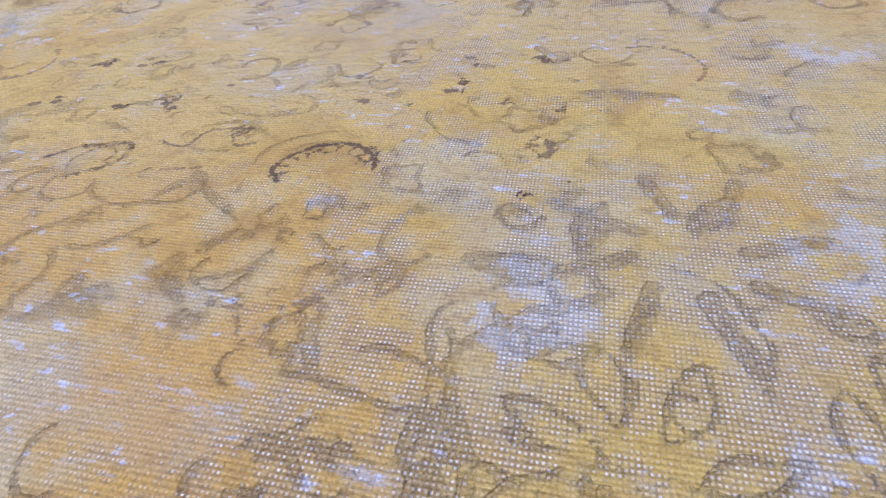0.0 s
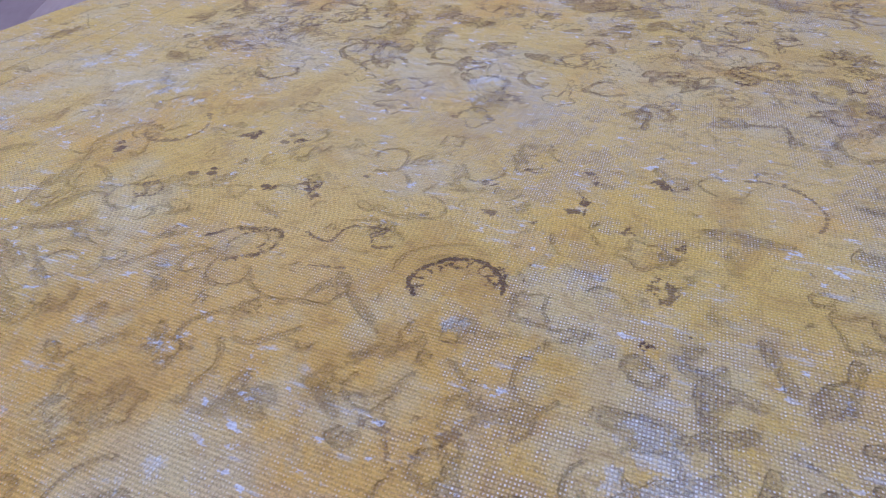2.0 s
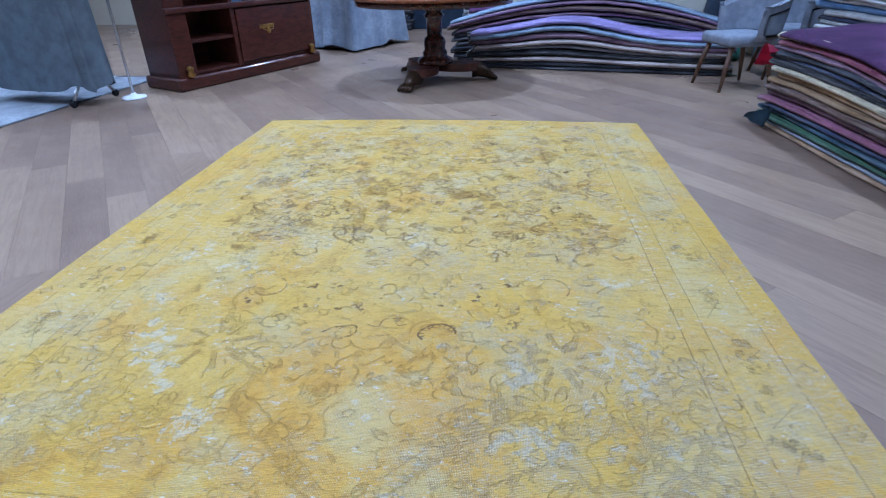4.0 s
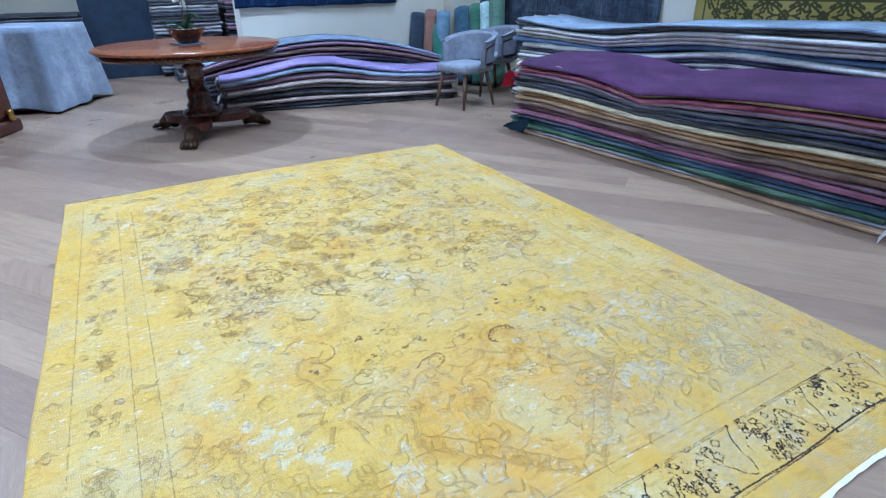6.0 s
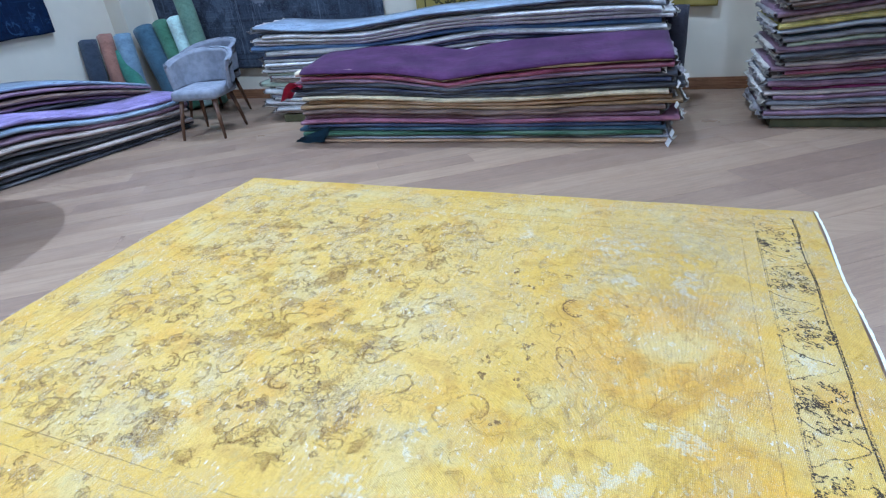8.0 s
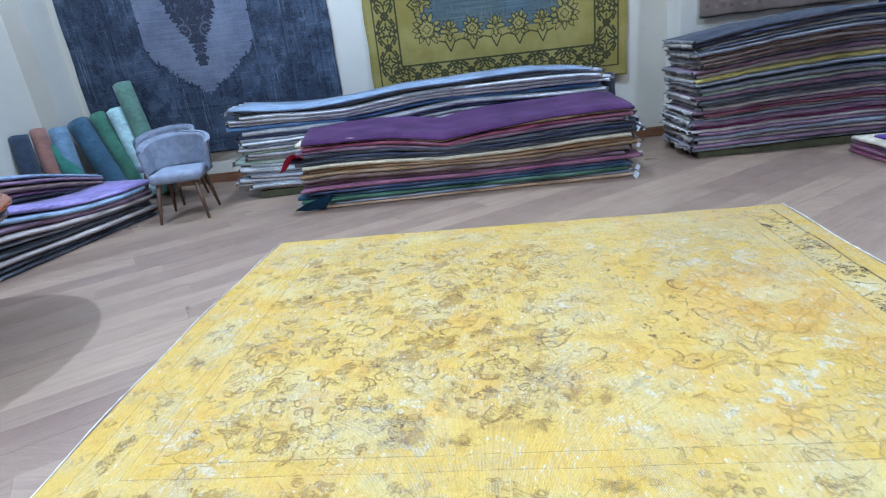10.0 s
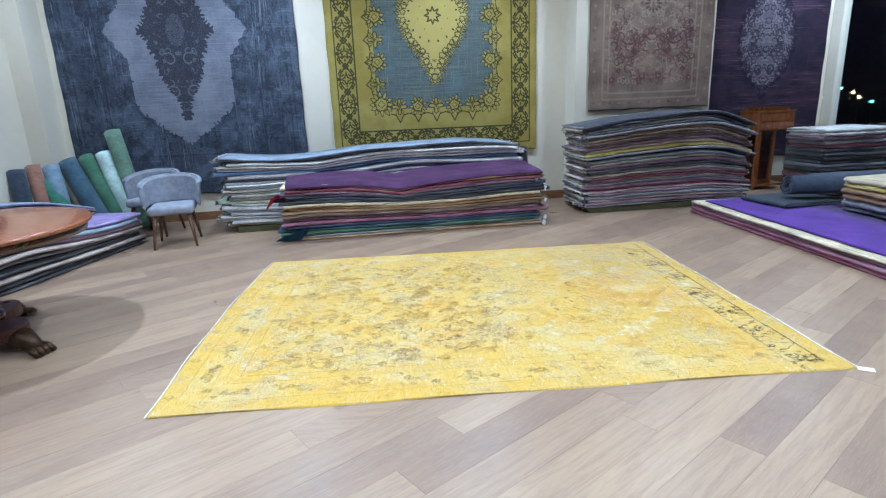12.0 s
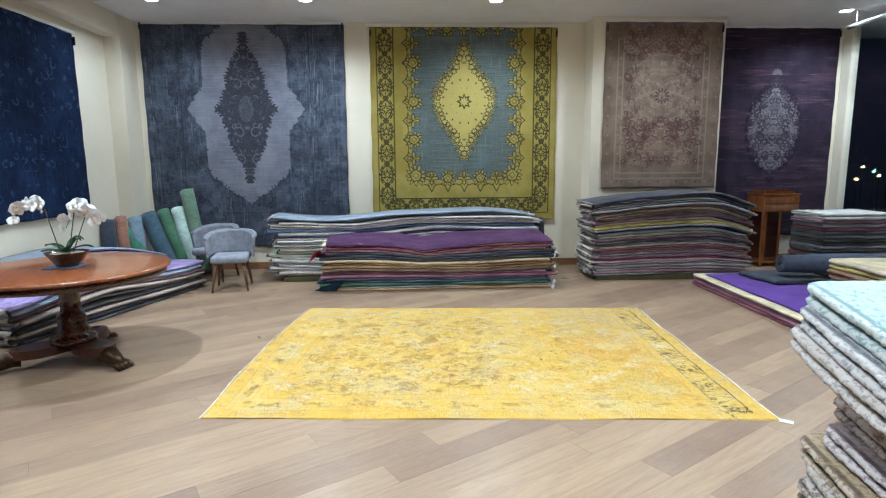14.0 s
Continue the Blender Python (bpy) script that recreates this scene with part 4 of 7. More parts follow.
def ragged(pts, rnd, amp):
    """The same line drawn by an unsteady hand."""
    p, q, amp = rnd.uniform(0, 50), rnd.uniform(0, 50), amp * 0.45
    return [(x + amp * noise.noise(Vector((x * 22 + p, y * 22, q))), y + amp * noise.noise(Vector((x * 22, y * 22 + q, p)))) for x, y in pts]


def lay(pts, wid, s=1.0, ghost=0.5, rnd=random, amp=0.022):
    for sx in (1, -1):
        for sy in (1, -1):
            q = ragged(mirrored(pts, sx, sy), rnd, amp)
            k = keep_ink(q[0][0]) * rnd.uniform(0.35, 0.85)
            if rnd.random() < 0.85:
                paint(INK, q, wid * rnd.uniform(0.9, 1.6), s * k)
            if ghost:
                paint(GHOST, q, wid * 2.5, ghost, 0.012)


rd = random.Random(12)
# centre star and its ring of buds
for k in range(8):
    paint(INK, ragged(petal(1.84 + 0.02 * math.cos(k * math.pi / 4), -1.29 + 0.02 * math.sin(k * math.pi / 4), k * math.pi / 4, 0.08, 0.015), rd, 0.03), 0.0016, 0.4)
for r, n in ((0.20, 6), (0.27, 10)):
    for k in range(n):
        a = 2 * math.pi * (k + 0.5) / n
        paint(INK, ragged(ring(CX + r * 1.25 * math.cos(a), CY + r * math.sin(a), 0.030, 4, 0.25, a), rd, 0.04), 0.0014, 0.55)
# big clusters of blossom round the medallion, and the lobed medallion line itself
lob = [(CX + 0.95 * math.cos(a) * (1 + 0.07 * math.cos(9 * a)), CY + 0.70 * math.sin(a) * (1 + 0.07 * math.cos(9 * a))) for a in [2 * math.pi * k / 120 for k in range(121)]]
paint(GHOST, lob, 0.012, 0.5, 0.015)
for u, v, r in ((0.17, 0.42, 0.11), (0.42, 0.30, 0.075), (0.02, 0.56, 0.075), (0.60, 0.10, 0.07), (0.35, 0.62, 0.09), (0.72, 0.42, 0.08), (0.95, 0.20, 0.07), (0.80, 0.70, 0.07), (0.10, 0.78, 0.07), (0.55, 0.82, 0.08)):
    x, y = CX - u, CY + v
    for j in range(6):
        for sx in (1, -1):
            for sy in (1, -1):
                px, py = mirrored([(x + rd.gauss(0, r * 0.5), y + rd.gauss(0, r * 0.5))], sx, sy)[0]
                blot(GHOST, px, py, r * rd.uniform(0.12, 0.3), r * rd.uniform(0.12, 0.35), 0.6 * keep_ink(px), 1.2)
    lay(ring(x, y, r * 0.42, 5, 0.30, rd.random() * 6), 0.002, 0.8, 0.3, rd, 0.035)
    lay(ring(x, y, r * 0.16, 4, 0.2), 0.0016, rnd=rd)
    for k in range(9):
        a = 2 * math.pi * k / 9 + rd.uniform(-0.2, 0.2)
        lay(petal(x + r * rd.uniform(0.4, 1.3) * math.cos(a), y + r * rd.uniform(0.4, 1.3) * math.sin(a), a + rd.uniform(-0.9, 0.9), r * rd.uniform(0.35, 0.9), r * rd.uniform(0.06, 0.16)), 0.0016, rd.uniform(0.3, 0.85), 0.2, rd, 0.04)
    for k in range(3):
        a = rd.uniform(0, 6.28)
        lay(scroll(x + r * 1.25 * math.cos(a), y + r * 1.1 * math.sin(a), r * rd.uniform(0.3, 0.5), rd.uniform(0, 6), rd.choice((-1, 1)) * rd.uniform(3.5, 5.5)), 0.0022, 0.9, 0.5, rd)
# smaller sprigs scattered over the field
for k in range(230):
    x, y = rd.uniform(0.40, CX), rd.uniform(CY, -0.40)
    kind = rd.random()
    if kind < 0.22:
        a, L = rd.uniform(0, 6.28), rd.uniform(0.02, 0.04)
        lay([(x, y), (x + 0.5 * L * math.cos(a), y + 0.5 * L * math.sin(a)), (x + L * math.cos(a + 0.5), y + L * math.sin(a + 0.5))], rd.uniform(0.003, 0.0055), 0.8, 0.3, rd)
    elif kind < 0.45:
        a = rd.uniform(0, 6.28)
        for j in range(rd.randrange(2, 5)):
            lay(petal(x, y, a + j * 0.7, rd.uniform(0.02, 0.045), rd.uniform(0.006, 0.011)), 0.0014, 0.75, 0.3, rd)
    elif kind < 0.65:
        lay(scroll(x, y, rd.uniform(0.02, 0.05), rd.uniform(0, 6), rd.choice((-1, 1)) * rd.uniform(2.5, 5)), 0.002, 0.75, 0.4, rd)
    elif kind < 0.8:
        lay(ring(x, y, rd.uniform(0.012, 0.028), rd.choice((4, 5, 6)), 0.2, rd.random() * 6, 20), 0.0015, 0.7, 0.3, rd)
    else:
        a = rd.uniform(0, 6.28)
        lay([(x + 0.012 * j * math.cos(a) + 0.01 * math.sin(j * 1.3) * math.sin(a), y + 0.012 * j * math.sin(a) - 0.01 * math.sin(j * 1.3) * math.cos(a)) for j in range(9)], 0.0016, 0.7, 0.3, rd)
# tangled arabesque of the far half, worn to golden brown
for k in range(260):
    x, y, a = rd.uniform(0.40, 2.05), rd.uniform(-RL + 0.40, -0.40), rd.uniform(0, 6.28)
    kind = rd.random()
    if kind < 0.45:
        q = ragged(scroll(x, y, rd.uniform(0.03, 0.08), a, rd.choice((-1, 1)) * rd.uniform(2.5, 5)), rd, 0.04)
        paint(GHOST, q, rd.uniform(0.003, 0.006), rd.uniform(0.6, 0.95), 0.006)
        paint(INK, q[2:-3], 0.0012, rd.uniform(0.2, 0.5))
    elif kind < 0.8:
        for j in range(rd.randrange(2, 5)):
            q = ragged(petal(x, y, a + j * 0.9, rd.uniform(0.03, 0.06), rd.uniform(0.006, 0.012)), rd, 0.03)
            paint(GHOST, q, 0.004, rd.uniform(0.6, 0.95), 0.006)
            paint(INK, q[:6], 0.0012, rd.uniform(0.2, 0.45))
    else:
        blot(GHOST, x, y, rd.uniform(0.02, 0.06), rd.uniform(0.02, 0.05), rd.uniform(0.55, 0.75), 1.0)
# faint large roses and acanthus in the corners
for u, v, r in ((1.20, 0.68, 0.12), (1.22, 0.42, 0.10), (1.02, 0.80, 0.10), (1.28, 0.92, 0.09), (0.85, 0.95, 0.08), (1.30, 0.20, 0.09)):
    x, y = CX + u, CY + v
    for sx in (1, -1):
        for sy in (1, -1):
            for q, g in ((1.0, 0.75), (0.7, 0.55), (0.42, 0.75), (0.2, 0.5)):
                paint(GHOST, ragged(mirrored(ring(x, y, r * q, 7, 0.13, q * 9, 40), sx, sy), rd, 0.03), 0.0025, g * 0.85, 0.006)
            for k in range(10):
                a = 2 * math.pi * k / 10 + rd.uniform(-0.2, 0.2)
                paint(GHOST, mirrored(petal(x + r * 1.15 * math.cos(a), y + r * 1.15 * math.sin(a), a + rd.uniform(-0.6, 0.6), r * rd.uniform(0.4, 0.8), r * 0.13), sx, sy), 0.0025, rd.uniform(0.4, 0.85), 0.006)
            blot(PALE, *mirrored([(x, y)], sx, sy)[0], r * 0.5, r * 0.5, 0.3, 0.8)
# two combed hooks, the bow between them, flower spots and sprigs of the near half
def smooth_line(pts, n=5):
    out = []
    for i in range(len(pts) - 1):
        p0, p1, p2, p3 = pts[max(i - 1, 0)], pts[i], pts[i + 1], pts[min(i + 2, len(pts) - 1)]
        for k in range(n):
            t = k / n
            out.append(tuple(0.5 * (2 * b + (c - a) * t + (2 * a - 5 * b + 4 * c - d) * t * t + (3 * b - a - 3 * c + d) * t ** 3) for a, b, c, d in zip(p0, p1, p2, p3)))
    return out + [pts[-1]]


HOOK_A = smooth_line([(2.58, -1.52), (2.55, -1.48), (2.54, -1.42), (2.57, -1.405), (2.595, -1.42), (2.61, -1.45)])
HOOK_B = smooth_line([(2.595, -1.185), (2.57, -1.20), (2.54, -1.19), (2.52, -1.16), (2.51, -1.12), (2.53, -1.09), (2.555, -1.08)])
for hook, cx_, cy_, s_ in ((HOOK_A, 2.578, -1.458, 0.7), (HOOK_B, 2.562, -1.14, 0.85)):
    paint(INK, ragged(hook, rd, 0.012), 0.0036, s_)
    paint(GHOST, hook, 0.004, 0.55, 0.008)
    for q in hook[3:-2:3]:
        paint(INK, [q, (q[0] + 0.28 * (cx_ - q[0]), q[1] + 0.28 * (cy_ - q[1]))], 0.0024, s_)
paint(GHOST, smooth_line([(2.63, -1.22), (2.60, -1.225), (2.53, -1.225), (2.49, -1.17), (2.485, -1.10), (2.53, -1.06)]), 0.002, 0.6, 0.005)
paint(INK, ragged(smooth_line([(2.53, -1.38), (2.54, -1.34), (2.505, -1.33), (2.49, -1.30), (2.49, -1.27), (2.515, -1.285), (2.53, -1.27), (2.52, -1.25)]), rd, 0.012), 0.0028, 0.65)
paint(GHOST, smooth_line([(2.50, -1.36), (2.475, -1.30), (2.50, -1.24), (2.54, -1.27), (2.54, -1.33), (2.50, -1.36)]), 0.002, 0.6, 0.006)
paint(INK, [(2.59, -1.34), (2.575, -1.27)], 0.0018, 0.6)
paint(GHOST, [(2.59, -1.29), (2.63, -1.25), (2.66, -1.20), (2.68, -1.19), (2.72, -1.21)], 0.005, 0.65, 0.006)
paint(INK, scroll(2.32, -1.80, 0.065, 2.6, -3.2, shrink=0.1), 0.003, 0.6)
paint(INK, scroll(2.27, -0.76, 0.075, 3.6, -2.6, shrink=0.1), 0.003, 0.6)
paint(INK, petal(2.465, -0.905, 0.4, 0.05, 0.012), 0.002, 0.7)
paint(INK, [(2.78, -1.18), (2.78, -1.14), (2.81, -1.12)], 0.003, 0.6)
paint(INK, [(2.80, -1.11), (2.76, -1.07)], 0.003, 0.55)
paint(GHOST, ring(2.80, -1.08, 0.018, 6, 0.2), 0.004, 0.8)
for x, y in ((2.44, -1.64), (2.44, -1.50), (2.43, -1.43), (2.37, -1.37), (2.34, -1.19), (2.40, -1.14), (2.42, -1.07), (2.28, -1.11), (2.35, -1.03),
             (2.385, -0.94), (2.39, -0.90), (2.42, -1.85), (2.30, -1.64), (2.30, -1.54), (2.27, -1.01), (2.25, -0.90)):
    for j in range(rd.choice((1, 3, 4))):
        blot(INK, x + rd.uniform(-0.017, 0.017), y + rd.uniform(-0.02, 0.02), rd.uniform(0.004, 0.008), rd.uniform(0.006, 0.011), rd.uniform(0.6, 0.9))
paint(INK, ring(2.51, -1.69, 0.018, 2, 0.1, squash=1.4), 0.002, 0.7)
blot(INK, 2.555, -0.86, 0.0026, 0.0026, 1.2)
blot(INK, 2.585, -0.905, 0.0024, 0.0024, 1.2)
for x, y, a, L, W in ((2.69, -0.95, 1.5, 0.09, 0.012), (2.67, -0.84, 3.0, 0.075, 0.014), (2.35, -0.85, 1.5, 0.10, 0.008), (2.62, -0.74, 2.6, 0.06, 0.010)):
    for f in (1.0, 0.55):
        paint(GHOST, ragged(petal(x, y, a, L, W * f), rd, 0.02), 0.003, 0.9, 0.004)
    paint(INK, petal(x, y, a, L, W)[:6], 0.0018, 0.3)
# eight-petalled rosette, ribs and small acanthus curls, left only as relief
for k in range(8):
    a = k * math.pi / 4 + 0.3
    paint(GHOST, ragged(petal(2.88 + 0.03 * math.cos(a), -0.80 + 0.03 * math.sin(a), a, 0.08, 0.014), rd, 0.03), 0.002, 0.7, 0.004)
for q in (0.035, 0.05):
    paint(GHOST, ragged(ring(2.93, -1.02, q, 6, 0.15), rd, 0.02), 0.0035, 0.7, 0.004)
    paint(GHOST, ragged(ring(2.86, -1.45, q, 6, 0.15), rd, 0.02), 0.0035, 0.6, 0.004)
for k in range(380):
    x, y, a = rd.uniform(2.15, 3.24), rd.uniform(-2.4, -0.3), rd.uniform(0, 6.28)
    kind, g = rd.random(), rd.uniform(0.45, 0.9)
    if kind < 0.4:
        q = ragged(scroll(x, y, rd.uniform(0.015, 0.05), a, rd.choice((-1, 1)) * rd.uniform(2.0, 5)), rd, 0.02)
        paint(GHOST, q, rd.uniform(0.001, 0.003), g, 0.004)
        paint(INK, q[3:], 0.0008, rd.uniform(0.05, 0.22))
    elif kind < 0.7:
        for j in range(rd.randrange(1, 4)):
            paint(GHOST, ragged(petal(x, y, a + j * 0.8, rd.uniform(0.02, 0.055), rd.uniform(0.004, 0.010)), rd, 0.02), rd.uniform(0.001, 0.003), g, 0.004)
    elif kind < 0.85:
        paint(GHOST, ragged(ring(x, y, rd.uniform(0.01, 0.03), rd.choice((4, 5, 6)), 0.22, a, 20), rd, 0.02), 0.002, g, 0.004)
    else:
        paint(GHOST, ragged([(x + 0.012 * j * math.cos(a + 0.1 * j), y + 0.012 * j * math.sin(a + 0.1 * j)) for j in range(rd.randrange(5, 14))], rd, 0.03), 0.003, g, 0.004)
# the corner fields: blown roses, eight-petalled stars, a serrated edge towards the middle
AXIS = -1.295
for x, y, r in ((2.90, 0.785, 0.085), (3.03, 0.675, 0.095), (2.99, 0.79, 0.07), (3.14, 0.80, 0.06)):
    for sg in (1, -1):
        for q, g in ((1.0, 0.9), (0.78, 0.6), (0.55, 0.85), (0.34, 0.6), (0.16, 0.9)):
            paint(GHOST, ragged(ring(x, AXIS + sg * y, r * q, 6, 0.10, q * 11, 30), rd, 0.03), 0.0018, g * 0.85, 0.005)
        blot(PALE, x, AXIS + sg * y, r * 0.5, r * 0.5, 0.35, 0.8)
for sg in (1, -1):
    for k in range(8):
        a = k * math.pi / 4 + 0.2
        c0, c1 = (2.66 + 0.055 * math.cos(a), AXIS + sg * 0.545 + 0.055 * math.sin(a)), (2.66 + 0.125 * math.cos(a + 0.1), AXIS + sg * 0.545 + 0.125 * math.sin(a + 0.1))
        paint(GHOST, ragged([c0, c1], rd, 0.03), 0.006, 0.9, 0.008)
        paint(INK, ragged([c0, c1], rd, 0.02), 0.0016, 0.28)
    edge_line = smooth_line([(2.72, AXIS + sg * 0.47), (2.80, AXIS + sg * 0.36), (2.90, AXIS + sg * 0.385), (2.96, AXIS + sg * 0.33), (3.08, AXIS + sg * 0.20), (3.16, AXIS + sg * 0.12), (3.23, AXIS + sg * 0.03)], 6)
    paint(GHOST, ragged(edge_line, rd, 0.03), 0.0035, 0.9, 0.006)
    paint(GHOST, ragged([(x - 0.035, y - sg * 0.03) for x, y in edge_line], rd, 0.03), 0.002, 0.7, 0.006)
    for k, (x, y) in enumerate(edge_line[::2]):
        paint(GHOST, [(x, y), (x - 0.022, y - sg * 0.010)], 0.003, 0.8, 0.005)
    for x, y, rx, ry in ((2.71, 0.745, 0.11, 0.07), (2.99, 0.46, 0.08, 0.09), (2.60, 0.80, 0.07, 0.06), (2.86, 0.62, 0.05, 0.05)):
        blot(PALE, x, AXIS + sg * y, rx * 0.6, ry * 0.6, 0.55, 1.2)
# borders
for c, s in ((0.105, 0.55), (0.285, 0.5), (0.36, 0.5)):
    paint(INK, [(c, -c), (RW - c, -c), (RW - c, -RL + c), (c, -RL + c), (c, -c)], 0.0022, s)
    paint(GHOST, [(c, -c), (RW - c, -c), (RW - c, -RL + c), (c, -RL + c), (c, -c)], 0.005, 0.35, 0.008)


def border_motifs(place, length, s, rnd):
    """Zigzag stems and blossoms along a border; place(a, b) maps along/across to the rug."""
    n = int(length / 0.30)
    for k in range(n):
        a0 = (k + 0.5) * length / n
        flip = 1 if k % 2 else -1
        paint(INK, [place(a0 - 0.13, -0.06 * flip), place(a0 - 0.03, 0.045 * flip), place(a0 + 0.02, -0.01 * flip), place(a0 + 0.13, 0.06 * flip)], 0.0018, s * 0.9)
        for j in range(9):
            u, v = a0 + rnd.gauss(0, 0.055), rnd.gauss(0, 0.028) * 1.1
            r = rnd.uniform(0.010, 0.022)
            if rnd.random() < 0.5:
                paint(INK, [place(*q) for q in ring(u, v, r, rnd.choice((4, 5)), 0.3, rnd.random() * 6, 16)], 0.002, s * rnd.uniform(0.6, 1))
            else:
                paint(INK, [place(*q) for q in petal(u, v, rnd.uniform(0, 6.28), r * 2.4, r * 0.5)], 0.002, s * rnd.uniform(0.6, 1))
            paint(GHOST, [place(u, v), place(u + 0.01, v)], r, 0.6, 0.012)
        for j in range(int(3 * s)):
            u, v = a0 + rnd.gauss(0, 0.05), rnd.gauss(0, 0.03)
            paint(INK, [place(u, v), place(u + rnd.uniform(-0.03, 0.03), v + rnd.uniform(-0.02, 0.02))], 0.0025, s * rnd.uniform(0.7, 1.0))


border_motifs(lambda a, b: (0.20 + a, -0.195 + b), RW - 0.4, 0.42, rd)
border_motifs(lambda a, b: (0.20 + a, -RL + 0.195 + b), RW - 0.4, 0.45, rd)
border_motifs(lambda a, b: (0.195 + b, -0.25 - a), RL - 0.5, 0.55, rd)
for k in range(7):
    a0 = 0.20 + k * 0.365
    # plain pale triangles between bunches of black-drawn blossom
    inner, outer = RW - 0.288, RW - 0.118
    for f in range(12):
        h = 0.085 * (1 - f / 12)
        paint(PALE, [(inner + 0.15 * f / 12, -a0 - h), (inner + 0.15 * f / 12, -a0 + h)], 0.007, 0.3, 0.006)
    tri = [(inner, -a0 - 0.095), (inner + 0.05, -a0 - 0.060), (inner + 0.10, -a0 - 0.045), (outer - 0.01, -a0 + rd.uniform(-0.02, 0.02)), (inner + 0.09, -a0 + 0.040), (inner + 0.04, -a0 + 0.065), (inner, -a0 + 0.095)]
    paint(INK, ragged(smooth_line(tri, 4), rd, 0.03), 0.0016, 1.25)
    paint(INK, ragged(ring(inner + 0.03, -a0, 0.014, 4, 0.25, 0, 16), rd, 0.02), 0.0016, 0.9)
    b0 = a0 + 0.18
    for j in range(46):
        u, v = rd.uniform(-0.085, 0.085), rd.gauss(0, 0.066)
        u = max(-0.075, min(0.078, u))
        r = rd.uniform(0.007, 0.014)
        px, py = RW - 0.20 + u, -b0 + v
        if rd.random() < 0.6:
            paint(INK, ragged(ring(px, py, r, rd.choice((4, 5)), 0.28, rd.random() * 6, 16), rd, 0.02), 0.0015, 1.05)
        elif rd.random() < 0.6:
            paint(INK, ragged(petal(px, py, rd.uniform(0, 6.28), r * 2.4, r * 0.5), rd, 0.02), 0.0015, 1.05)
        else:
            paint(INK, [(px, py), (px + rd.uniform(-0.02, 0.02), py + rd.uniform(-0.02, 0.02))], 0.0026, 1.0)
        paint(GHOST, [(px, py), (px + 0.008, py)], r * 0.8, 0.5, 0.010)
    for j in range(3):
        u, v, a = rd.uniform(-0.05, 0.03), rd.uniform(-0.06, 0.06), rd.uniform(0, 6.28)
        paint(INK, ragged([(RW - 0.20 + u + 0.014 * q * math.cos(a + 0.15 * q), -b0 + v + 0.014 * q * math.sin(a + 0.15 * q)) for q in range(6)], rd, 0.03), 0.0018, 1.05)
paint(INK, smooth_line([(RW - 0.114 + 0.004 * math.sin(q * 1.9), -0.10 - q * (RL - 0.2) / 16) for q in range(17)], 3), 0.0026, 2.0)
paint(INK, [(RW - 0.292, -0.12), (RW - 0.290, -RL + 0.12)], 0.0012, 0.6)
for k in range(14):
    for yy in (-0.05, -RL + 0.05):
        paint(GHOST, ring(0.2 + k * 0.245, yy, 0.02, 4, 0.3, n=16), 0.004, 0.6, 0.008)
for k in range(12):
    for xx in (0.05, RW - 0.05):
        paint(GHOST, ring(xx, -0.15 - k * 0.215, 0.02, 4, 0.3, n=16), 0.004, 0.7, 0.008)
# worn grey-white places and the warm patch near one end
for x, y, rx, ry, s in ((2.69, -2.04, 0.14, 0.10, 0.9), (2.79, -1.95, 0.08, 0.07, 0.9), (2.64, -0.62, 0.13, 0.10, 0.8), (3.0, -0.91, 0.08, 0.08, 0.9), (2.75, -0.88, 0.10, 0.10, 0.9), (2.90, -1.75, 0.10, 0.10, 0.7),
                        (2.63, -1.14, 0.03, 0.06, 0.9), (2.76, -1.42, 0.07, 0.04, 0.5), (2.48, -0.98, 0.04, 0.07, 0.6), (2.0, -1.28, 0.12, 0.07, 0.6), (2.15, -0.9, 0.2, 0.1, 0.45), (0.4, -2.2, 0.2, 0.12, 0.7), (1.3, -2.3, 0.16, 0.08, 0.7), (2.05, -2.2, 0.14, 0.07, 0.7), (2.2, -1.9, 0.08, 0.22, 0.7), (2.2, -0.5, 0.08, 0.2, 0.7), (1.2, -2.05, 0.25, 0.08, 0.7), (0.25, -1.3, 0.06, 0.3, 0.6),
                        (0.6, -2.35, 0.14, 0.09, 0.8), (1.7, -0.35, 0.25, 0.09, 0.7), (0.7, -0.3, 0.2, 0.08, 0.7), (2.45, -2.15, 0.12, 0.12, 0.7), (0.35, -0.7, 0.1, 0.15, 0.6)):
    blot(PALE, x, y, rx * 0.4, ry * 0.4, s * 0.62, 1.6)


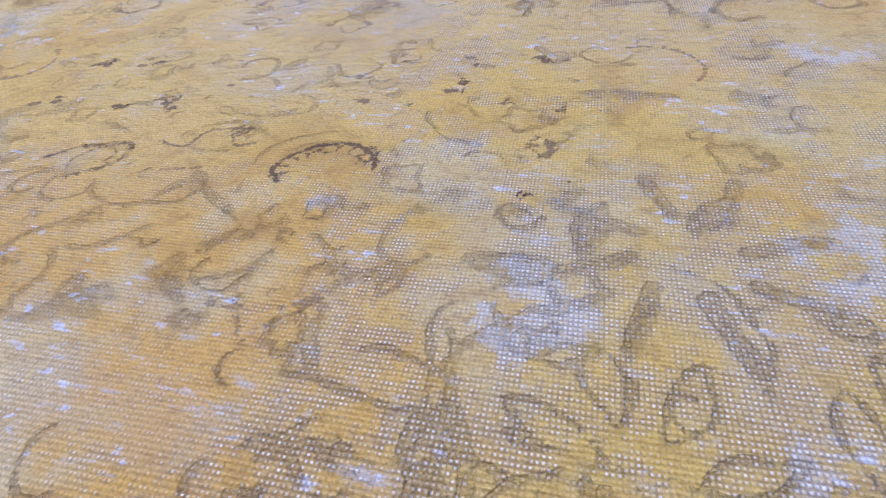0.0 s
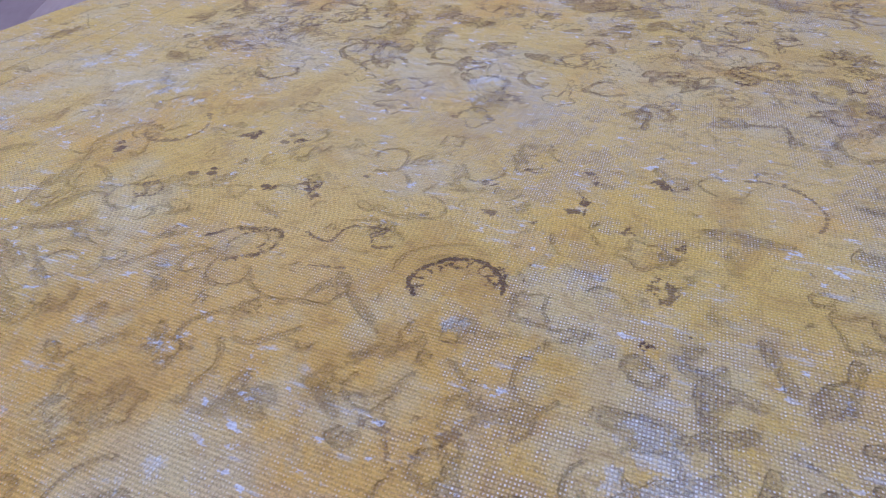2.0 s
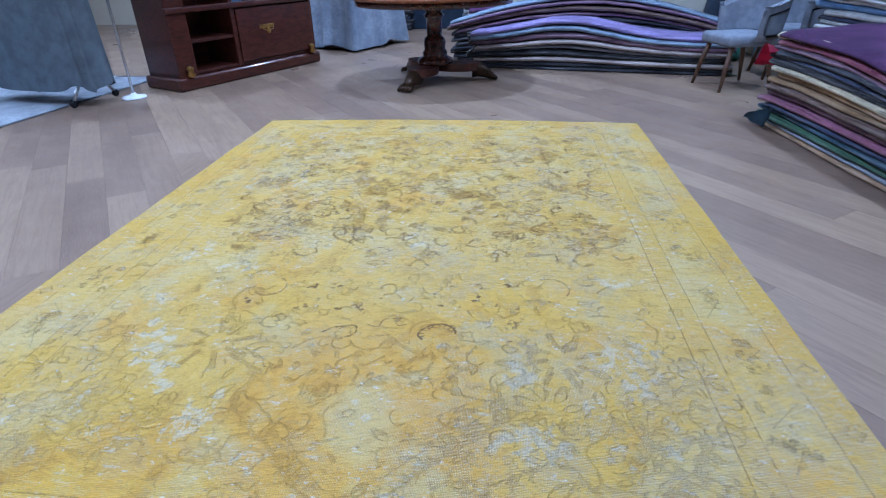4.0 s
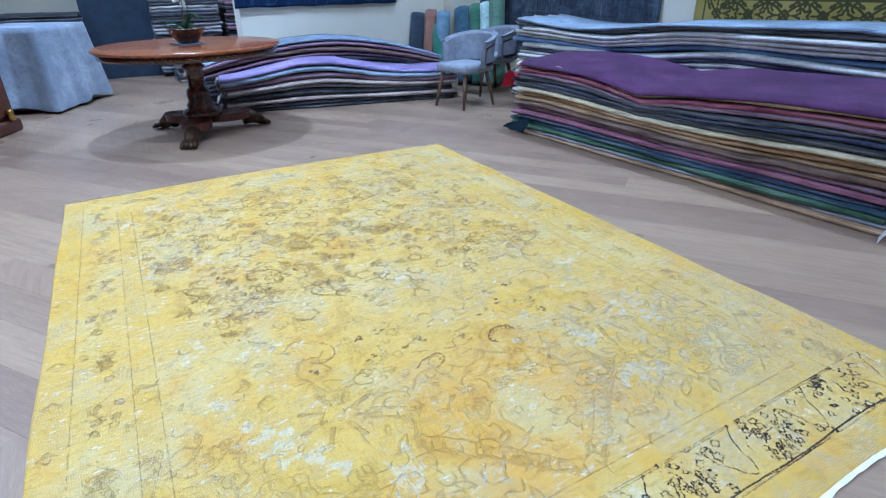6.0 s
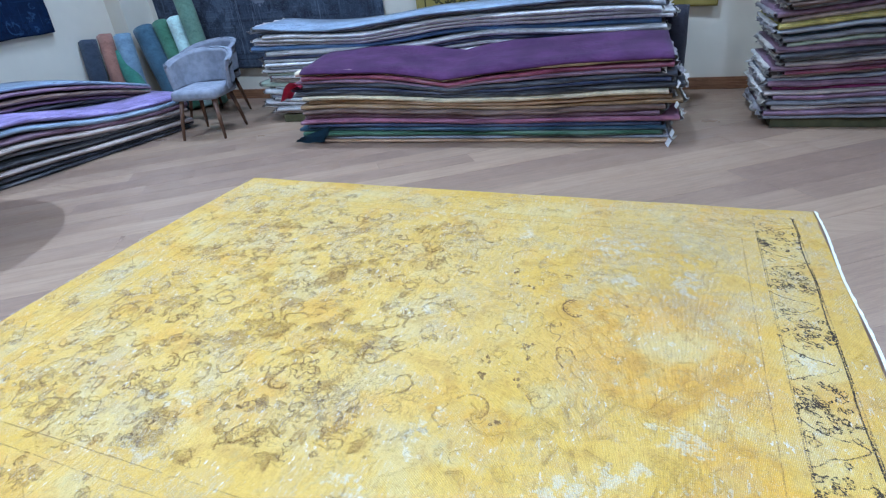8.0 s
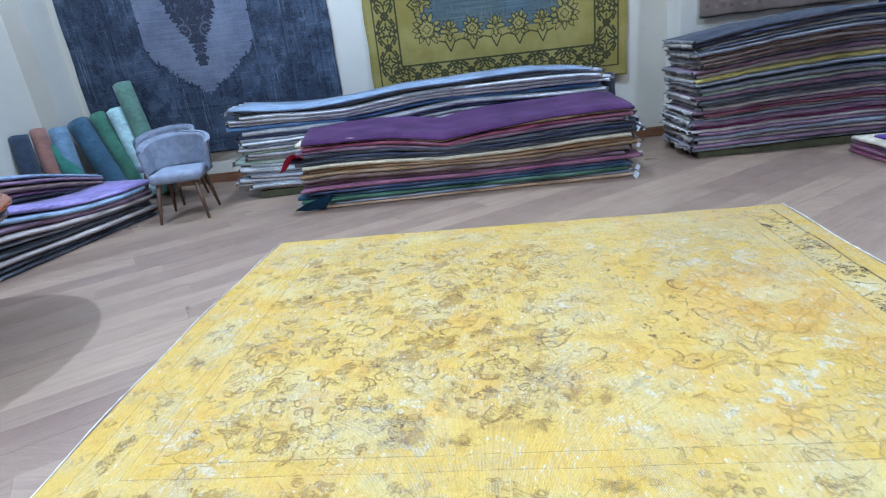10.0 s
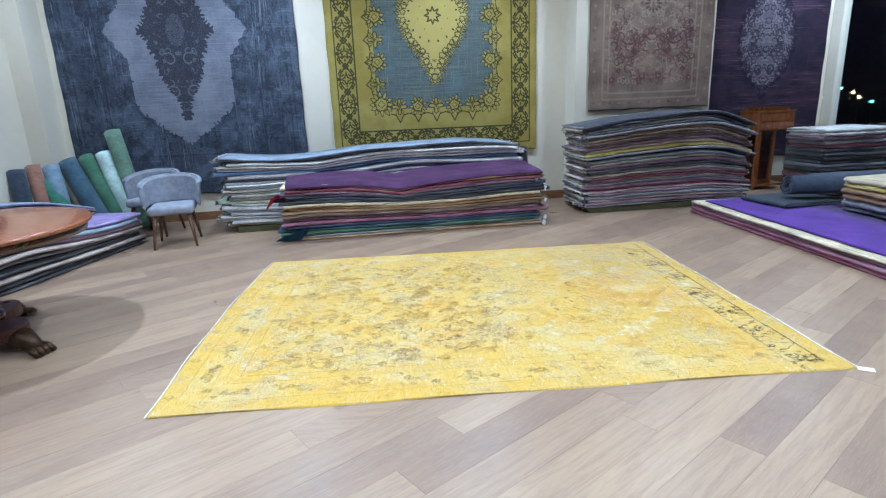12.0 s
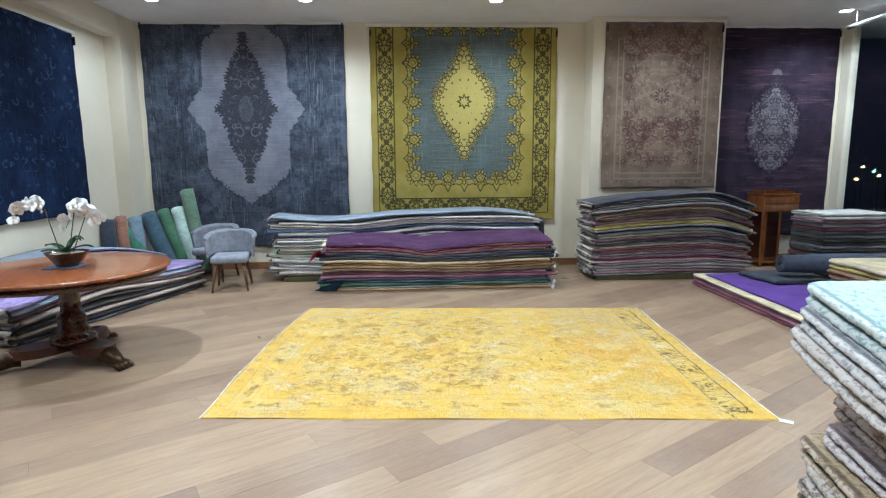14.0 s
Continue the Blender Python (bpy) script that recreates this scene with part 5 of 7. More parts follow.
def m_hero():
    n = Nodes("yellow_overdyed_rug")
    v = n.coords()
    x, y, z = n.split(v)

    def layer(name):
        a = n.nt.nodes.new("ShaderNodeAttribute")
        a.attribute_name = name
        return a.outputs["Fac"]
    ink, kept, ghost, pal = layer("ink"), layer("kept"), layer("ghost"), layer("pale")
    big = n.noise(v, 1.3, 4, 0.55)
    mid = n.noise(v, 2.9, 7, 0.66)
    mid2 = n.noise(n.coords(loc=(7, 3, 0)), 3.0, 6, 0.64)
    small = n.noise(v, 24, 6, 0.7)
    weft = n.noise(n.coords(scale=(70, 14, 1)), 1.0, 5, 0.7)
    fine = n.noise(v, 420, 2, 0.6)
    nz = n.noise(v, 190, 2, 0.6)
    patch = n.noise(n.coords(loc=(3.1, 9.4, 0)), 5.2, 6, 0.68, 0.5)
    sage = n.noise(n.coords(loc=(1.7, 4.4, 0)), 8.0, 6, 0.7, 0.4)
    col = n.mix(n.ramp(big, 0.36, 0.66), lin(226, 187, 74), lin(226, 193, 100))
    ax = n.math("ABSOLUTE", n.math("SUBTRACT", y, -1.30))
    warm = n.math("MULTIPLY", n.band(x, 2.92, 0.36, 0.22), n.ramp(n.math("ADD", ax, n.math("MULTIPLY", n.math("SUBTRACT", mid2, 0.5), 0.5)), 0.22, 0.46, 1.0, 0.0))
    warm = n.math("MULTIPLY", warm, n.ramp(mid, 0.66, 0.46, 0.25, 1.0))
    col = n.mix(n.math("MULTIPLY", n.math("MAXIMUM", n.ramp(mid2, 0.50, 0.64, 0.0, 0.55), n.math("MULTIPLY", warm, 0.8)), 0.8), col, lin(222, 166, 52))
    col = n.mix(n.ramp(mid, 0.50, 0.62, 0.0, 0.45), col, lin(220, 206, 150))
    col = n.mix(n.ramp(patch, 0.51, 0.57, 0.0, 0.24), col, lin(200, 178, 134))
    col = n.mix(n.ramp(patch, 0.44, 0.38, 0.0, 0.28), col, lin(180, 134, 60))
    col = n.mix(n.ramp(sage, 0.585, 0.63, 0.0, 0.24), col, lin(176, 172, 136))
    # pale ground of the border between two deeper yellow bands
    b = n.math("MINIMUM", n.math("MINIMUM", x, n.math("SUBTRACT", RW, x)), n.math("MINIMUM", n.math("MULTIPLY", y, -1.0), n.math("ADD", y, RL)))
    rag = n.math("ADD", b, n.math("MULTIPLY", n.math("SUBTRACT", small, 0.5), 0.03))
    gold = n.math("MAXIMUM", n.ramp(rag, 0.085, 0.11, 1.0, 0.0), n.band(rag, 0.322, 0.034, 0.012))
    col = n.mix(n.math("MULTIPLY", gold, n.ramp(mid2, 0.64, 0.40, 0.12, 0.5)), col, lin(220, 180, 66))
    col = n.mix(n.math("MULTIPLY", n.band(rag, 0.195, 0.085, 0.02), n.ramp(mid, 0.38, 0.60, 0.0, 0.36)), col, lin(224, 204, 132))
    gh = n.ramp(n.math("ADD", ghost, n.math("MULTIPLY", n.math("SUBTRACT", small, 0.5), 1.6)), 0.52, 0.74)
    gh = n.math("MULTIPLY", n.math("MULTIPLY", gh, n.ramp(ghost, 0.05, 0.3)), n.ramp(nz, 0.34, 0.56, 0.45, 1.0))
    col = n.mix(n.math("MULTIPLY", gh, n.ramp(x, 2.35, 1.85, 0.16, 0.44)), col, lin(154, 110, 44))
    pl = n.ramp(n.math("ADD", n.math("ADD", pal, n.ramp(mid, 0.60, 0.70, 0.0, 0.5), True), n.math("MULTIPLY", n.math("SUBTRACT", small, 0.5), 2.4)), 0.44, 0.66)
    pl = n.math("MULTIPLY", pl, n.ramp(nz, 0.3, 0.6, 0.4, 1.0))
    col = n.mix(n.math("MULTIPLY", pl, 0.8), col, lin(232, 226, 196))
    # small mottling of pile, wefts running across the rug
    col = n.mix(n.ramp(weft, 0.48, 0.36, 0.0, 0.28), col, lin(166, 122, 54))
    col = n.mix(n.ramp(small, 0.44, 0.32, 0.0, 0.34), col, lin(166, 122, 54))
    flecks = n.math("MULTIPLY", n.ramp(weft, 0.57, 0.64), n.ramp(patch, 0.44, 0.56, 0.04, 0.6))
    col = n.mix(flecks, col, lin(220, 214, 192))
    speck = n.noise(n.coords(scale=(1.0, 0.55, 1)), 62, 4, 0.6)
    col = n.mix(n.ramp(speck, 0.62, 0.67, 0.0, 0.28), col, lin(140, 102, 52))
    fleck = n.noise(n.coords(loc=(3, 1, 0), scale=(1.0, 0.5, 1)), 74, 4, 0.6)
    col = n.mix(n.math("MULTIPLY", n.ramp(fleck, 0.62, 0.67), n.ramp(patch, 0.46, 0.56, 0.05, 0.85)), col, lin(232, 228, 214))
    # weave: ribs across, knots and bare cotton where the pile is gone
    wobx = n.math("ADD", x, n.math("MULTIPLY", n.noise(v, 3, 1), 0.0012))
    rib = n.math("SINE", n.math("MULTIPLY", wobx, 2 * math.pi / 0.0046))
    war = n.math("SINE", n.math("MULTIPLY", y, 2 * math.pi / 0.0040))
    bare = n.math("ADD", n.ramp(n.noise(n.coords(loc=(2.3, 5.1, 0)), 2.6, 7, 0.75), 0.525, 0.56, 0.0, 0.9), n.math("MULTIPLY", pal, 0.8), True)
    bald = n.math("MULTIPLY", n.math("MULTIPLY", n.ramp(y, -1.14, -0.98), n.ramp(x, 2.45, 2.62)), n.ramp(patch, 0.42, 0.48, 0.10, 0.9))
    bare = n.math("MAXIMUM", bare, bald)
    bare = n.math("MULTIPLY", bare, n.math("MAXIMUM", n.ramp(y, -1.30, -1.0, 0.42, 1.0), n.ramp(x, 2.4, 2.0)))
    bare = n.math("MULTIPLY", bare, n.ramp(small, 0.43, 0.50, 0.0, 1.0))
    # shade between ribs and warps, put into the colour as brown
    gaps = n.math("MAXIMUM", n.ramp(rib, 0.0, -0.8), n.math("MULTIPLY", n.ramp(war, 0.0, -0.8), 0.75))
    gaps = n.math("MULTIPLY", gaps, n.ramp(nz, 0.30, 0.56, 0.25, 1.0))
    col = n.mix(n.math("MULTIPLY", bare, 0.24), col, lin(206, 188, 142))
    col = n.mix(n.math("MULTIPLY", gaps, n.math("ADD", 0.22, n.math("MULTIPLY", bare, 0.36))), col, lin(116, 80, 36))
    knot = n.math("MULTIPLY", n.math("MULTIPLY", n.ramp(rib, 0.0, 0.7), n.ramp(war, -0.1, 0.6)), n.ramp(nz, 0.42, 0.56))
    spark = n.math("MULTIPLY", n.math("MULTIPLY", knot, n.ramp(nz, 0.50, 0.62)), n.ramp(patch, 0.40, 0.54, 0.08, 0.6))
    col = n.mix(spark, col, lin(232, 226, 200))
    col = n.mix(n.math("MULTIPLY", n.math("MULTIPLY", knot, bare), n.ramp(n.noise(v, 90, 2, 0.6), 0.38, 0.52, 0.35, 1.0)), col, lin(250, 244, 224))
    edge = n.math("ADD", ink, n.math("MULTIPLY", n.math("SUBTRACT", nz, 0.5), 0.6))
    broken = n.ramp(n.noise(v, 30, 5, 0.7), 0.38, 0.48)
    im = n.math("MULTIPLY", n.math("MULTIPLY", n.ramp(edge, 0.46, 0.58), kept), n.math("MAXIMUM", broken, n.ramp(kept, 1.5, 1.9)), True)
    col = n.mix(im, col, n.mix(n.ramp(x, 3.25, 3.32), lin(98, 70, 42), lin(52, 43, 31)))
    col = n.mix(n.ramp(fine, 0.45, 0.75, 0.0, 0.45), col, lin(128, 98, 58))
    hgt = n.math("ADD", n.math("MULTIPLY", rib, 0.4), n.math("ADD", n.math("MULTIPLY", fine, 0.7), n.math("MULTIPLY", weft, 1.6)))
    hgt = n.math("SUBTRACT", hgt, n.math("ADD", n.math("MULTIPLY", im, 1.0), n.math("MULTIPLY", gh, 3.2)))
    n.bump(hgt, 0.8, 0.0038)
    return n.done(col, n.ramp(nz, 0.3, 0.7, 0.62, 0.85), spec=0.2, sheen=0.05)


hero = thing("area_rug", "yellow overdyed vintage rug with faded floral drawing on floor", "rug", pose(0, 0, 0))
rest = np.random.RandomState(4)
wav = 0.0011 * np.sin(GX * 9.1 + 1.7 * np.sin(GY * 6.3)) + 0.0008 * np.sin(GY * 17.0 + 2.1 * np.sin(GX * 11.0)) + 0.0003 * rest.standard_normal(GX.shape)
ez = np.minimum(np.minimum(GX, RW - GX), np.minimum(-GY, RL + GY))
BULGE = 0.05 * np.sin(math.pi * np.clip(-GY / RL, 0, 1)) * np.clip(1 - GX / 0.6, 0, 1)
HX = GX - BULGE + np.where(ez < 1e-6, 0.006 * np.sin(GY * 7.0 + 1.0) * ((GX < 1e-6) | (GX > RW - 1e-6)), 0)
HY = GY + np.where(ez < 1e-6, 0.006 * np.sin(GX * 5.0) * ((GY > -1e-6) | (GY < -RL + 1e-6)), 0)
HZ = np.where(ez < 1e-6, 0.0015, 0.0095 + wav)
co = np.stack([HX, HY, HZ], -1).reshape(-1, 3)
idx = np.arange((RNX + 1) * (RNY + 1)).reshape(RNX + 1, RNY + 1)
quads = np.stack([idx[:-1, :-1], idx[:-1, 1:], idx[1:, 1:], idx[1:, :-1]], -1).reshape(-1, 4)
me = bpy.data.meshes.new("woven_field")
me.vertices.add(len(co))
me.vertices.foreach_set("co", co.astype(np.float32).ravel())
me.loops.add(quads.size)
me.loops.foreach_set("vertex_index", quads.astype(np.int32).ravel())
me.polygons.add(len(quads))
me.polygons.foreach_set("loop_start", np.arange(0, quads.size, 4, dtype=np.int32))
me.update(calc_edges=True)
me.polygons.foreach_set("use_smooth", np.ones(len(quads), bool))
for key, arr in (("ink", INK), ("kept", KEPT), ("ghost", GHOST), ("pale", PALE)):
    me.attributes.new(key, "FLOAT", "POINT").data.foreach_set("value", arr.astype(np.float32).ravel())
me.materials.append(m_hero())
new("woven_field", me).parent = hero
for side, xx in ((-1, 0.0), (1, RW)):
    bm = bmesh.new()
    add_grid(bm, 110, 2, lambda u, v: Vector((xx + side * (v * (0.013 if side > 0 else 0.009) * (1 + 0.5 * noise.noise(Vector((u * 60, side, 0)))) + 0.006 * math.sin(7 * RL * u)) - (0.05 * math.sin(math.pi * u) if side < 0 else 0.0), 0.005 - (RL + 0.01) * u, 0.0125 - 0.004 * v)))
    part("fringe", bm, M_FRINGE, hero, "short ivory cotton fringe")
bm = bmesh.new()
add_box(bm, (0, 0, 0), (0.075, 0.045, 0.002), 0.0008)
tag = part("paper_label", bm, M_WHITEPL, hero, "white paper tag")
tag.matrix_basis = yaw(RW + 0.035, -RL - 0.02, 0.004, -30)


# ---- folded rugs in stacks ----
def folded(L, D, T, sag, seed, flop=0.0):
    """One rug folded double, its fold along the front (y = 0), lying from x = -L/2 to L/2."""
    p = T * 0.46
    r = T / 2
    prof = [(D, T), (D * 0.5, T), (r * 2.0, T), (r * 0.9, T * 0.95), (r * 0.2, T * 0.74), (0.0, T * 0.48), (r * 0.28, T * 0.26),
            (r * 1.0, T * 0.06), (r * 2.4, 0.0), (D * 0.5, 0.0), (D, 0.0), (D - 0.006, p), (D * 0.5, p), (r * 1.5, T * 0.5), (D * 0.5, T - p), (D - 0.01, T - p)]
    bm = bmesh.new()
    N = 48

    def fn(u, v):
        k = round(v * len(prof)) % len(prof)
        d, z = prof[k]
        x = (u - 0.5) * L
        w = noise.noise(Vector((u * 4.0, seed * 3.7, 0.3))) * 0.020 + noise.noise(Vector((u * 15.0, seed * 1.9, 5.0))) * 0.007
        e = 0.012 * noise.noise(Vector((d * 9.0, seed, u * 2))) * (u in (0.0, 1.0))
        k2 = max(0.0, abs(u - 0.5) - 0.44) / 0.06
        zw = k2 * 0.010 * noise.noise(Vector((d * 7.0 + seed, u * 3, seed * 2.3))) * (0.4 + z / T)
        return Vector((x + e * 1.8, d + w, z + zw + sag(u, d) + 0.003 * noise.noise(Vector((u * 17, d * 5, seed)))))
    add_grid(bm, N, len(prof), fn, close_v=True, caps=True)
    return bm


M_ENDS = [m_pile(lin(178, 170, 160)), m_pile(lin(136, 130, 132)), m_pile(lin(196, 190, 184))]


def stack(m, spec, L, D, T, label, group, sag=None, seed=0, z0=0.0, jit=0.05, djit=0.03, ends=()):
    """Folded rugs one on another, lowest first; spec gives the colours."""
    rnd = random.Random(seed)
    sag = sag or (lambda u, d, h: 0.0)
    z = z0
    for i, (c, words) in enumerate(spec):
        t = T * rnd.uniform(0.7, 1.3)
        l = L * (1 + rnd.uniform(-jit, jit * 0.4))

        def lie(u, d, h=z):
            q = min(1.0, h / 0.15)
            return sag(u, d, h) + q * (0.011 * noise.noise(Vector((u * 4 + seed, h * 5, 1))) + 0.006 * noise.noise(Vector((u * 12, h * 13, seed))))
        bm = folded(l, D * rnd.uniform(0.94, 1.04), t, lie, seed * 7 + i)
        ob = part("folded_rug", bm, m_pile(lin(*(min(196, 1.12 * q + 7) for q in c)), fold=True), smooth=True)
        ob.matrix_basis = m @ pose(rnd.uniform(-jit, jit) * L * 0.3, rnd.uniform(0, djit * 1.5), z, 0, 0, rnd.uniform(-0.5, 0.5))
        for sg in ends:
            bm = bmesh.new()

            def crumple(u, v, h=z, t=t, l=l, i=i, sg=sg):
                q = noise.noise(Vector((u * 8 + i * 0.7, v * 2, seed + sg))) + 0.5 * noise.noise(Vector((u * 26 + i, v * 3, seed + sg)))
                return Vector((sg * (l / 2 + 0.004 + (0.014 + 0.055 * abs(q)) * math.sin(math.pi * (0.08 + 0.84 * v))), 0.015 + (D - 0.05) * u, t * (0.97 - 0.94 * v) + lie(0.5 + 0.5 * sg, D * u, h) + 0.030 * q * math.sin(math.pi * v)))
            add_grid(bm, 26, 4, crumple)
            part("fringed_end", bm, M_ENDS[i % 3], ob, "pale crumpled fringe end", smooth=True)
        tagged(ob, words + " folded rug in a " + label, "folded rug", group)
        z += t * 0.97
    return z


def base(m, L, D, h=0.07):
    bm = bmesh.new()
    add_box(bm, (0, D / 2, h / 2), (L, D, h), 0.006)
    ob = part("display_platform", bm, M_PALLET)
    ob.matrix_basis = m
    tagged(ob, "low olive cloth-covered platform under a rug stack", "platform")


def named(s):
    """Colours by short words."""
    book = {"blk": ((28, 28, 34), "near-black"), "char": ((48, 50, 60), "charcoal"), "gry": ((112, 114, 122), "grey"),
            "lgr": ((186, 188, 196), "light grey"), "wht": ((216, 216, 214), "off-white"), "blu": ((78, 104, 142), "faded blue"),
            "nvy": ((34, 40, 66), "navy"), "tel": ((34, 56, 72), "dark teal"), "grn": ((50, 76, 54), "dark green"),
            "bge": ((186, 158, 132), "beige"), "stl": ((112, 124, 142), "steel grey"), "tan": ((132, 104, 74), "tan"), "gld": ((116, 92, 60), "gold"),
            "red": ((100, 36, 50), "crimson"), "win": ((104, 46, 66), "wine"), "mau": ((104, 80, 96), "mauve"),
            "rse": ((112, 68, 86), "dusty rose"), "pur": ((76, 40, 88), "purple"), "lav": ((122, 108, 152), "lavender"),
            "brn": ((86, 66, 56), "brown"), "yel": ((178, 158, 84), "yellow"), "mag": ((112, 36, 84), "magenta"),
            "sgr": ((142, 152, 134), "sage"), "lbl": ((138, 160, 190), "pale blue"), "tau": ((140, 128, 122), "taupe")}
    return [book[k] for k in s.split()]


# stack in front of the back wall, lower, dark and colourful
G_A = "low colourful stack on the floor"
mA = yaw(1.40, 0.93, 0, 5.0)


def sagA(u, d, h):
    return 0.014 * math.sin(u * 5.5 + h * 4) * min(1, h / 0.3) + 0.02 * h * math.sin(u * 9) - 0.05 * max(0.0, 1 - abs(u - 0.44) / 0.16) ** 1.4 * min(1, h / 0.52) ** 4


zA = stack(mA, named("tan gry grn tel nvy rse mau brn gld tan bge blk nvy char mau win bge"), 2.98, 0.78, 0.0345, G_A, "rugs in the low stack", sagA, 3, ends=(1,))
bm = bmesh.new()


def drape(u, v):
    x = -1.46 + 0.06 * v + (2.92 - 0.06 * v) * u
    front = 0.004 + 0.02 * noise.noise(Vector((u * 5, 1, 1)))
    yy = front + (0.78 - front) * (1 - v)
    z = zA + 0.012 + sagA((x + 1.5) / 3, 0, zA) + 0.075 * (1 - v) * (1 - 0.5 * abs(2 * u - 1)) + 0.012 * noise.noise(Vector((u * 6, v * 4, 2)))
    if v > 0.9:
        z -= 0.022 * (v - 0.9) / 0.1
    return Vector((x, yy, z))


add_grid(bm, 50, 24, drape)
add_grid(bm, 50, 24, lambda u, v: drape(u, v) - Vector((0, 0, 0.014)))
bmesh.ops.bridge_loops(bm, edges=[e for e in bm.edges if e.is_boundary])
ob = part("draped_rug", bm, m_pile(lin(58, 30, 66), lin(86, 52, 92), 0.3), smooth=True)
ob.matrix_basis = mA
tagged(ob, "deep purple plush rug spread over the low stack", "rug")

# stack behind it, pale
mB = yaw(0.95, 1.62, 0, 7.0)
base(mB @ pose(0, 0.03, 0), 3.4, 0.62)


def sagB(u, d, h):
    return 0.05 * h * math.sin(u * 6.0 + 3.6) + 0.012 * math.sin(u * 14 + h * 9)


stack(mB, named("tau wht lgr lgr wht gry wht lgr sgr wht lgr sgr wht gry lgr wht nvy lgr blu wht lgr wht gry stl"), 3.66, 0.72, 0.038, "tall pale stack", "rugs in the pale stack", sagB, 11, 0.07, 0.065, 0.05, ends=(-1, 1))

# stack against the pier
mC = yaw(4.58, 1.52, 0, 3.0)
base(mC @ pose(0, 0.04, 0), 2.05, 0.72)


def sagC(u, d, h):
    return (0.13 * math.sin(min(1, u * 1.1) * 2.0) - 1.25 * max(0, u - 0.74) ** 1.5) * h - 0.02 * h


stack(mC, named("gry mau tau gry mau tau mag mau gry tau win mau tau gry char mau sgr gry tel gry yel tau mau gry brn tau brn gry char lgr nvy char"), 2.16, 0.80, 0.0325, "tall mauve stack by the pier", "rugs in the pier stack", sagC, 21, 0.07, 0.06, 0.05, ends=(-1, 1))

# long stacks under the navy rug

def sagD(u, d, h):
    return h * (0.45 * math.exp(-((u - 0.38) / 0.24) ** 2) - 0.12)


mD1 = yaw(-1.98, -0.08, 0, 78)
stack(mD1, named("blk char tau blk gry tau mau stl lav"), 2.62, 0.62, 0.044, "low dark stack by the wall", "rugs in the west front stack", sagD, 31, ends=(-1,))
mD2 = yaw(-2.46, -0.15, 0, 82)


def sagD2(u, d, h):
    return h * (0.55 * math.sin(math.pi * min(1, max(0, u))) - 0.18)


stack(mD2, named("blk char blk char blk blk char blk mau brn mau stl"), 2.9, 0.52, 0.046, "arched dark stack against the wall", "rugs in the west back stack", sagD2, 41)


# ---- round pedestal table ----
table = thing("pedestal_table", "round polished mahogany pedestal table with carved paw feet", "table", yaw(-1.53, -1.62, 0, -22))
bm = bmesh.new()
TR = 0.76
add_lathe(bm, [(0.001, 0.745), (TR - 0.06, 0.745), (TR - 0.02, 0.748), (TR, 0.758), (TR + 0.004, 0.768), (TR - 0.002, 0.778), (TR - 0.02, 0.783), (0.30, 0.783), (0.001, 0.783)], 72)
part("tabletop", bm, M_MAHOG_TOP, table, "glossy veneered round top", smooth=True)
bm = bmesh.new()
add_lathe(bm, [(TR - 0.06, 0.70), (TR - 0.035, 0.70), (TR - 0.03, 0.7445), (TR - 0.06, 0.7445)], 72)
part("apron", bm, M_MAHOG, table, smooth=True)
bm = bmesh.new()
add_lathe(bm, [(0.16, 0.742), (0.15, 0.70), (0.085, 0.68), (0.075, 0.62), (0.10, 0.60), (0.075, 0.57), (0.072, 0.42), (0.095, 0.40), (0.105, 0.36), (0.10, 0.30), (0.12, 0.27), (0.115, 0.24), (0.16, 0.215), (0.17, 0.19), (0.17, 0.17)], 32)
part("column", bm, M_MAHOG, table, smooth=True)
bm = bmesh.new()


def plinth(u, v):
    a = 2 * math.pi * v
    r = 0.25 + 0.18 * math.cos(3 * a)
    return Vector((r * math.cos(a), r * math.sin(a), (0.10, 0.105, 0.165, 0.17)[round(u * 3)])) * 1.0


add_grid(bm, 3, 72, plinth, close_v=True, caps=True)
part("plinth", bm, M_DARKMAHOG, table)
for k in range(3):
    a = k * 2 * math.pi / 3
    bm = bmesh.new()
    c = Vector((math.cos(a), math.sin(a), 0))
    s = Vector((-math.sin(a), math.cos(a), 0))
    add_tube(bm, [c * 0.36 + Vector((0, 0, 0.10)), c * 0.43 + Vector((0, 0, 0.10)), c * 0.50 + Vector((0, 0, 0.065)), c * 0.55 + Vector((0, 0, 0.035))], [0.075, 0.07, 0.05, 0.035], 14)
    for j in (-1.5, -0.5, 0.5, 1.5):
        add_tube(bm, [c * 0.50 + s * j * 0.028 + Vector((0, 0, 0.055)), c * 0.56 + s * j * 0.034 + Vector((0, 0, 0.04)), c * 0.60 + s * j * 0.036 + Vector((0, 0, 0.018))], [0.02, 0.024, 0.016], 10)
    part("paw_foot", bm, M_BRONZE, table, "dark carved paw foot with gilt wear", smooth=True)

# ---- armless shell chairs ----


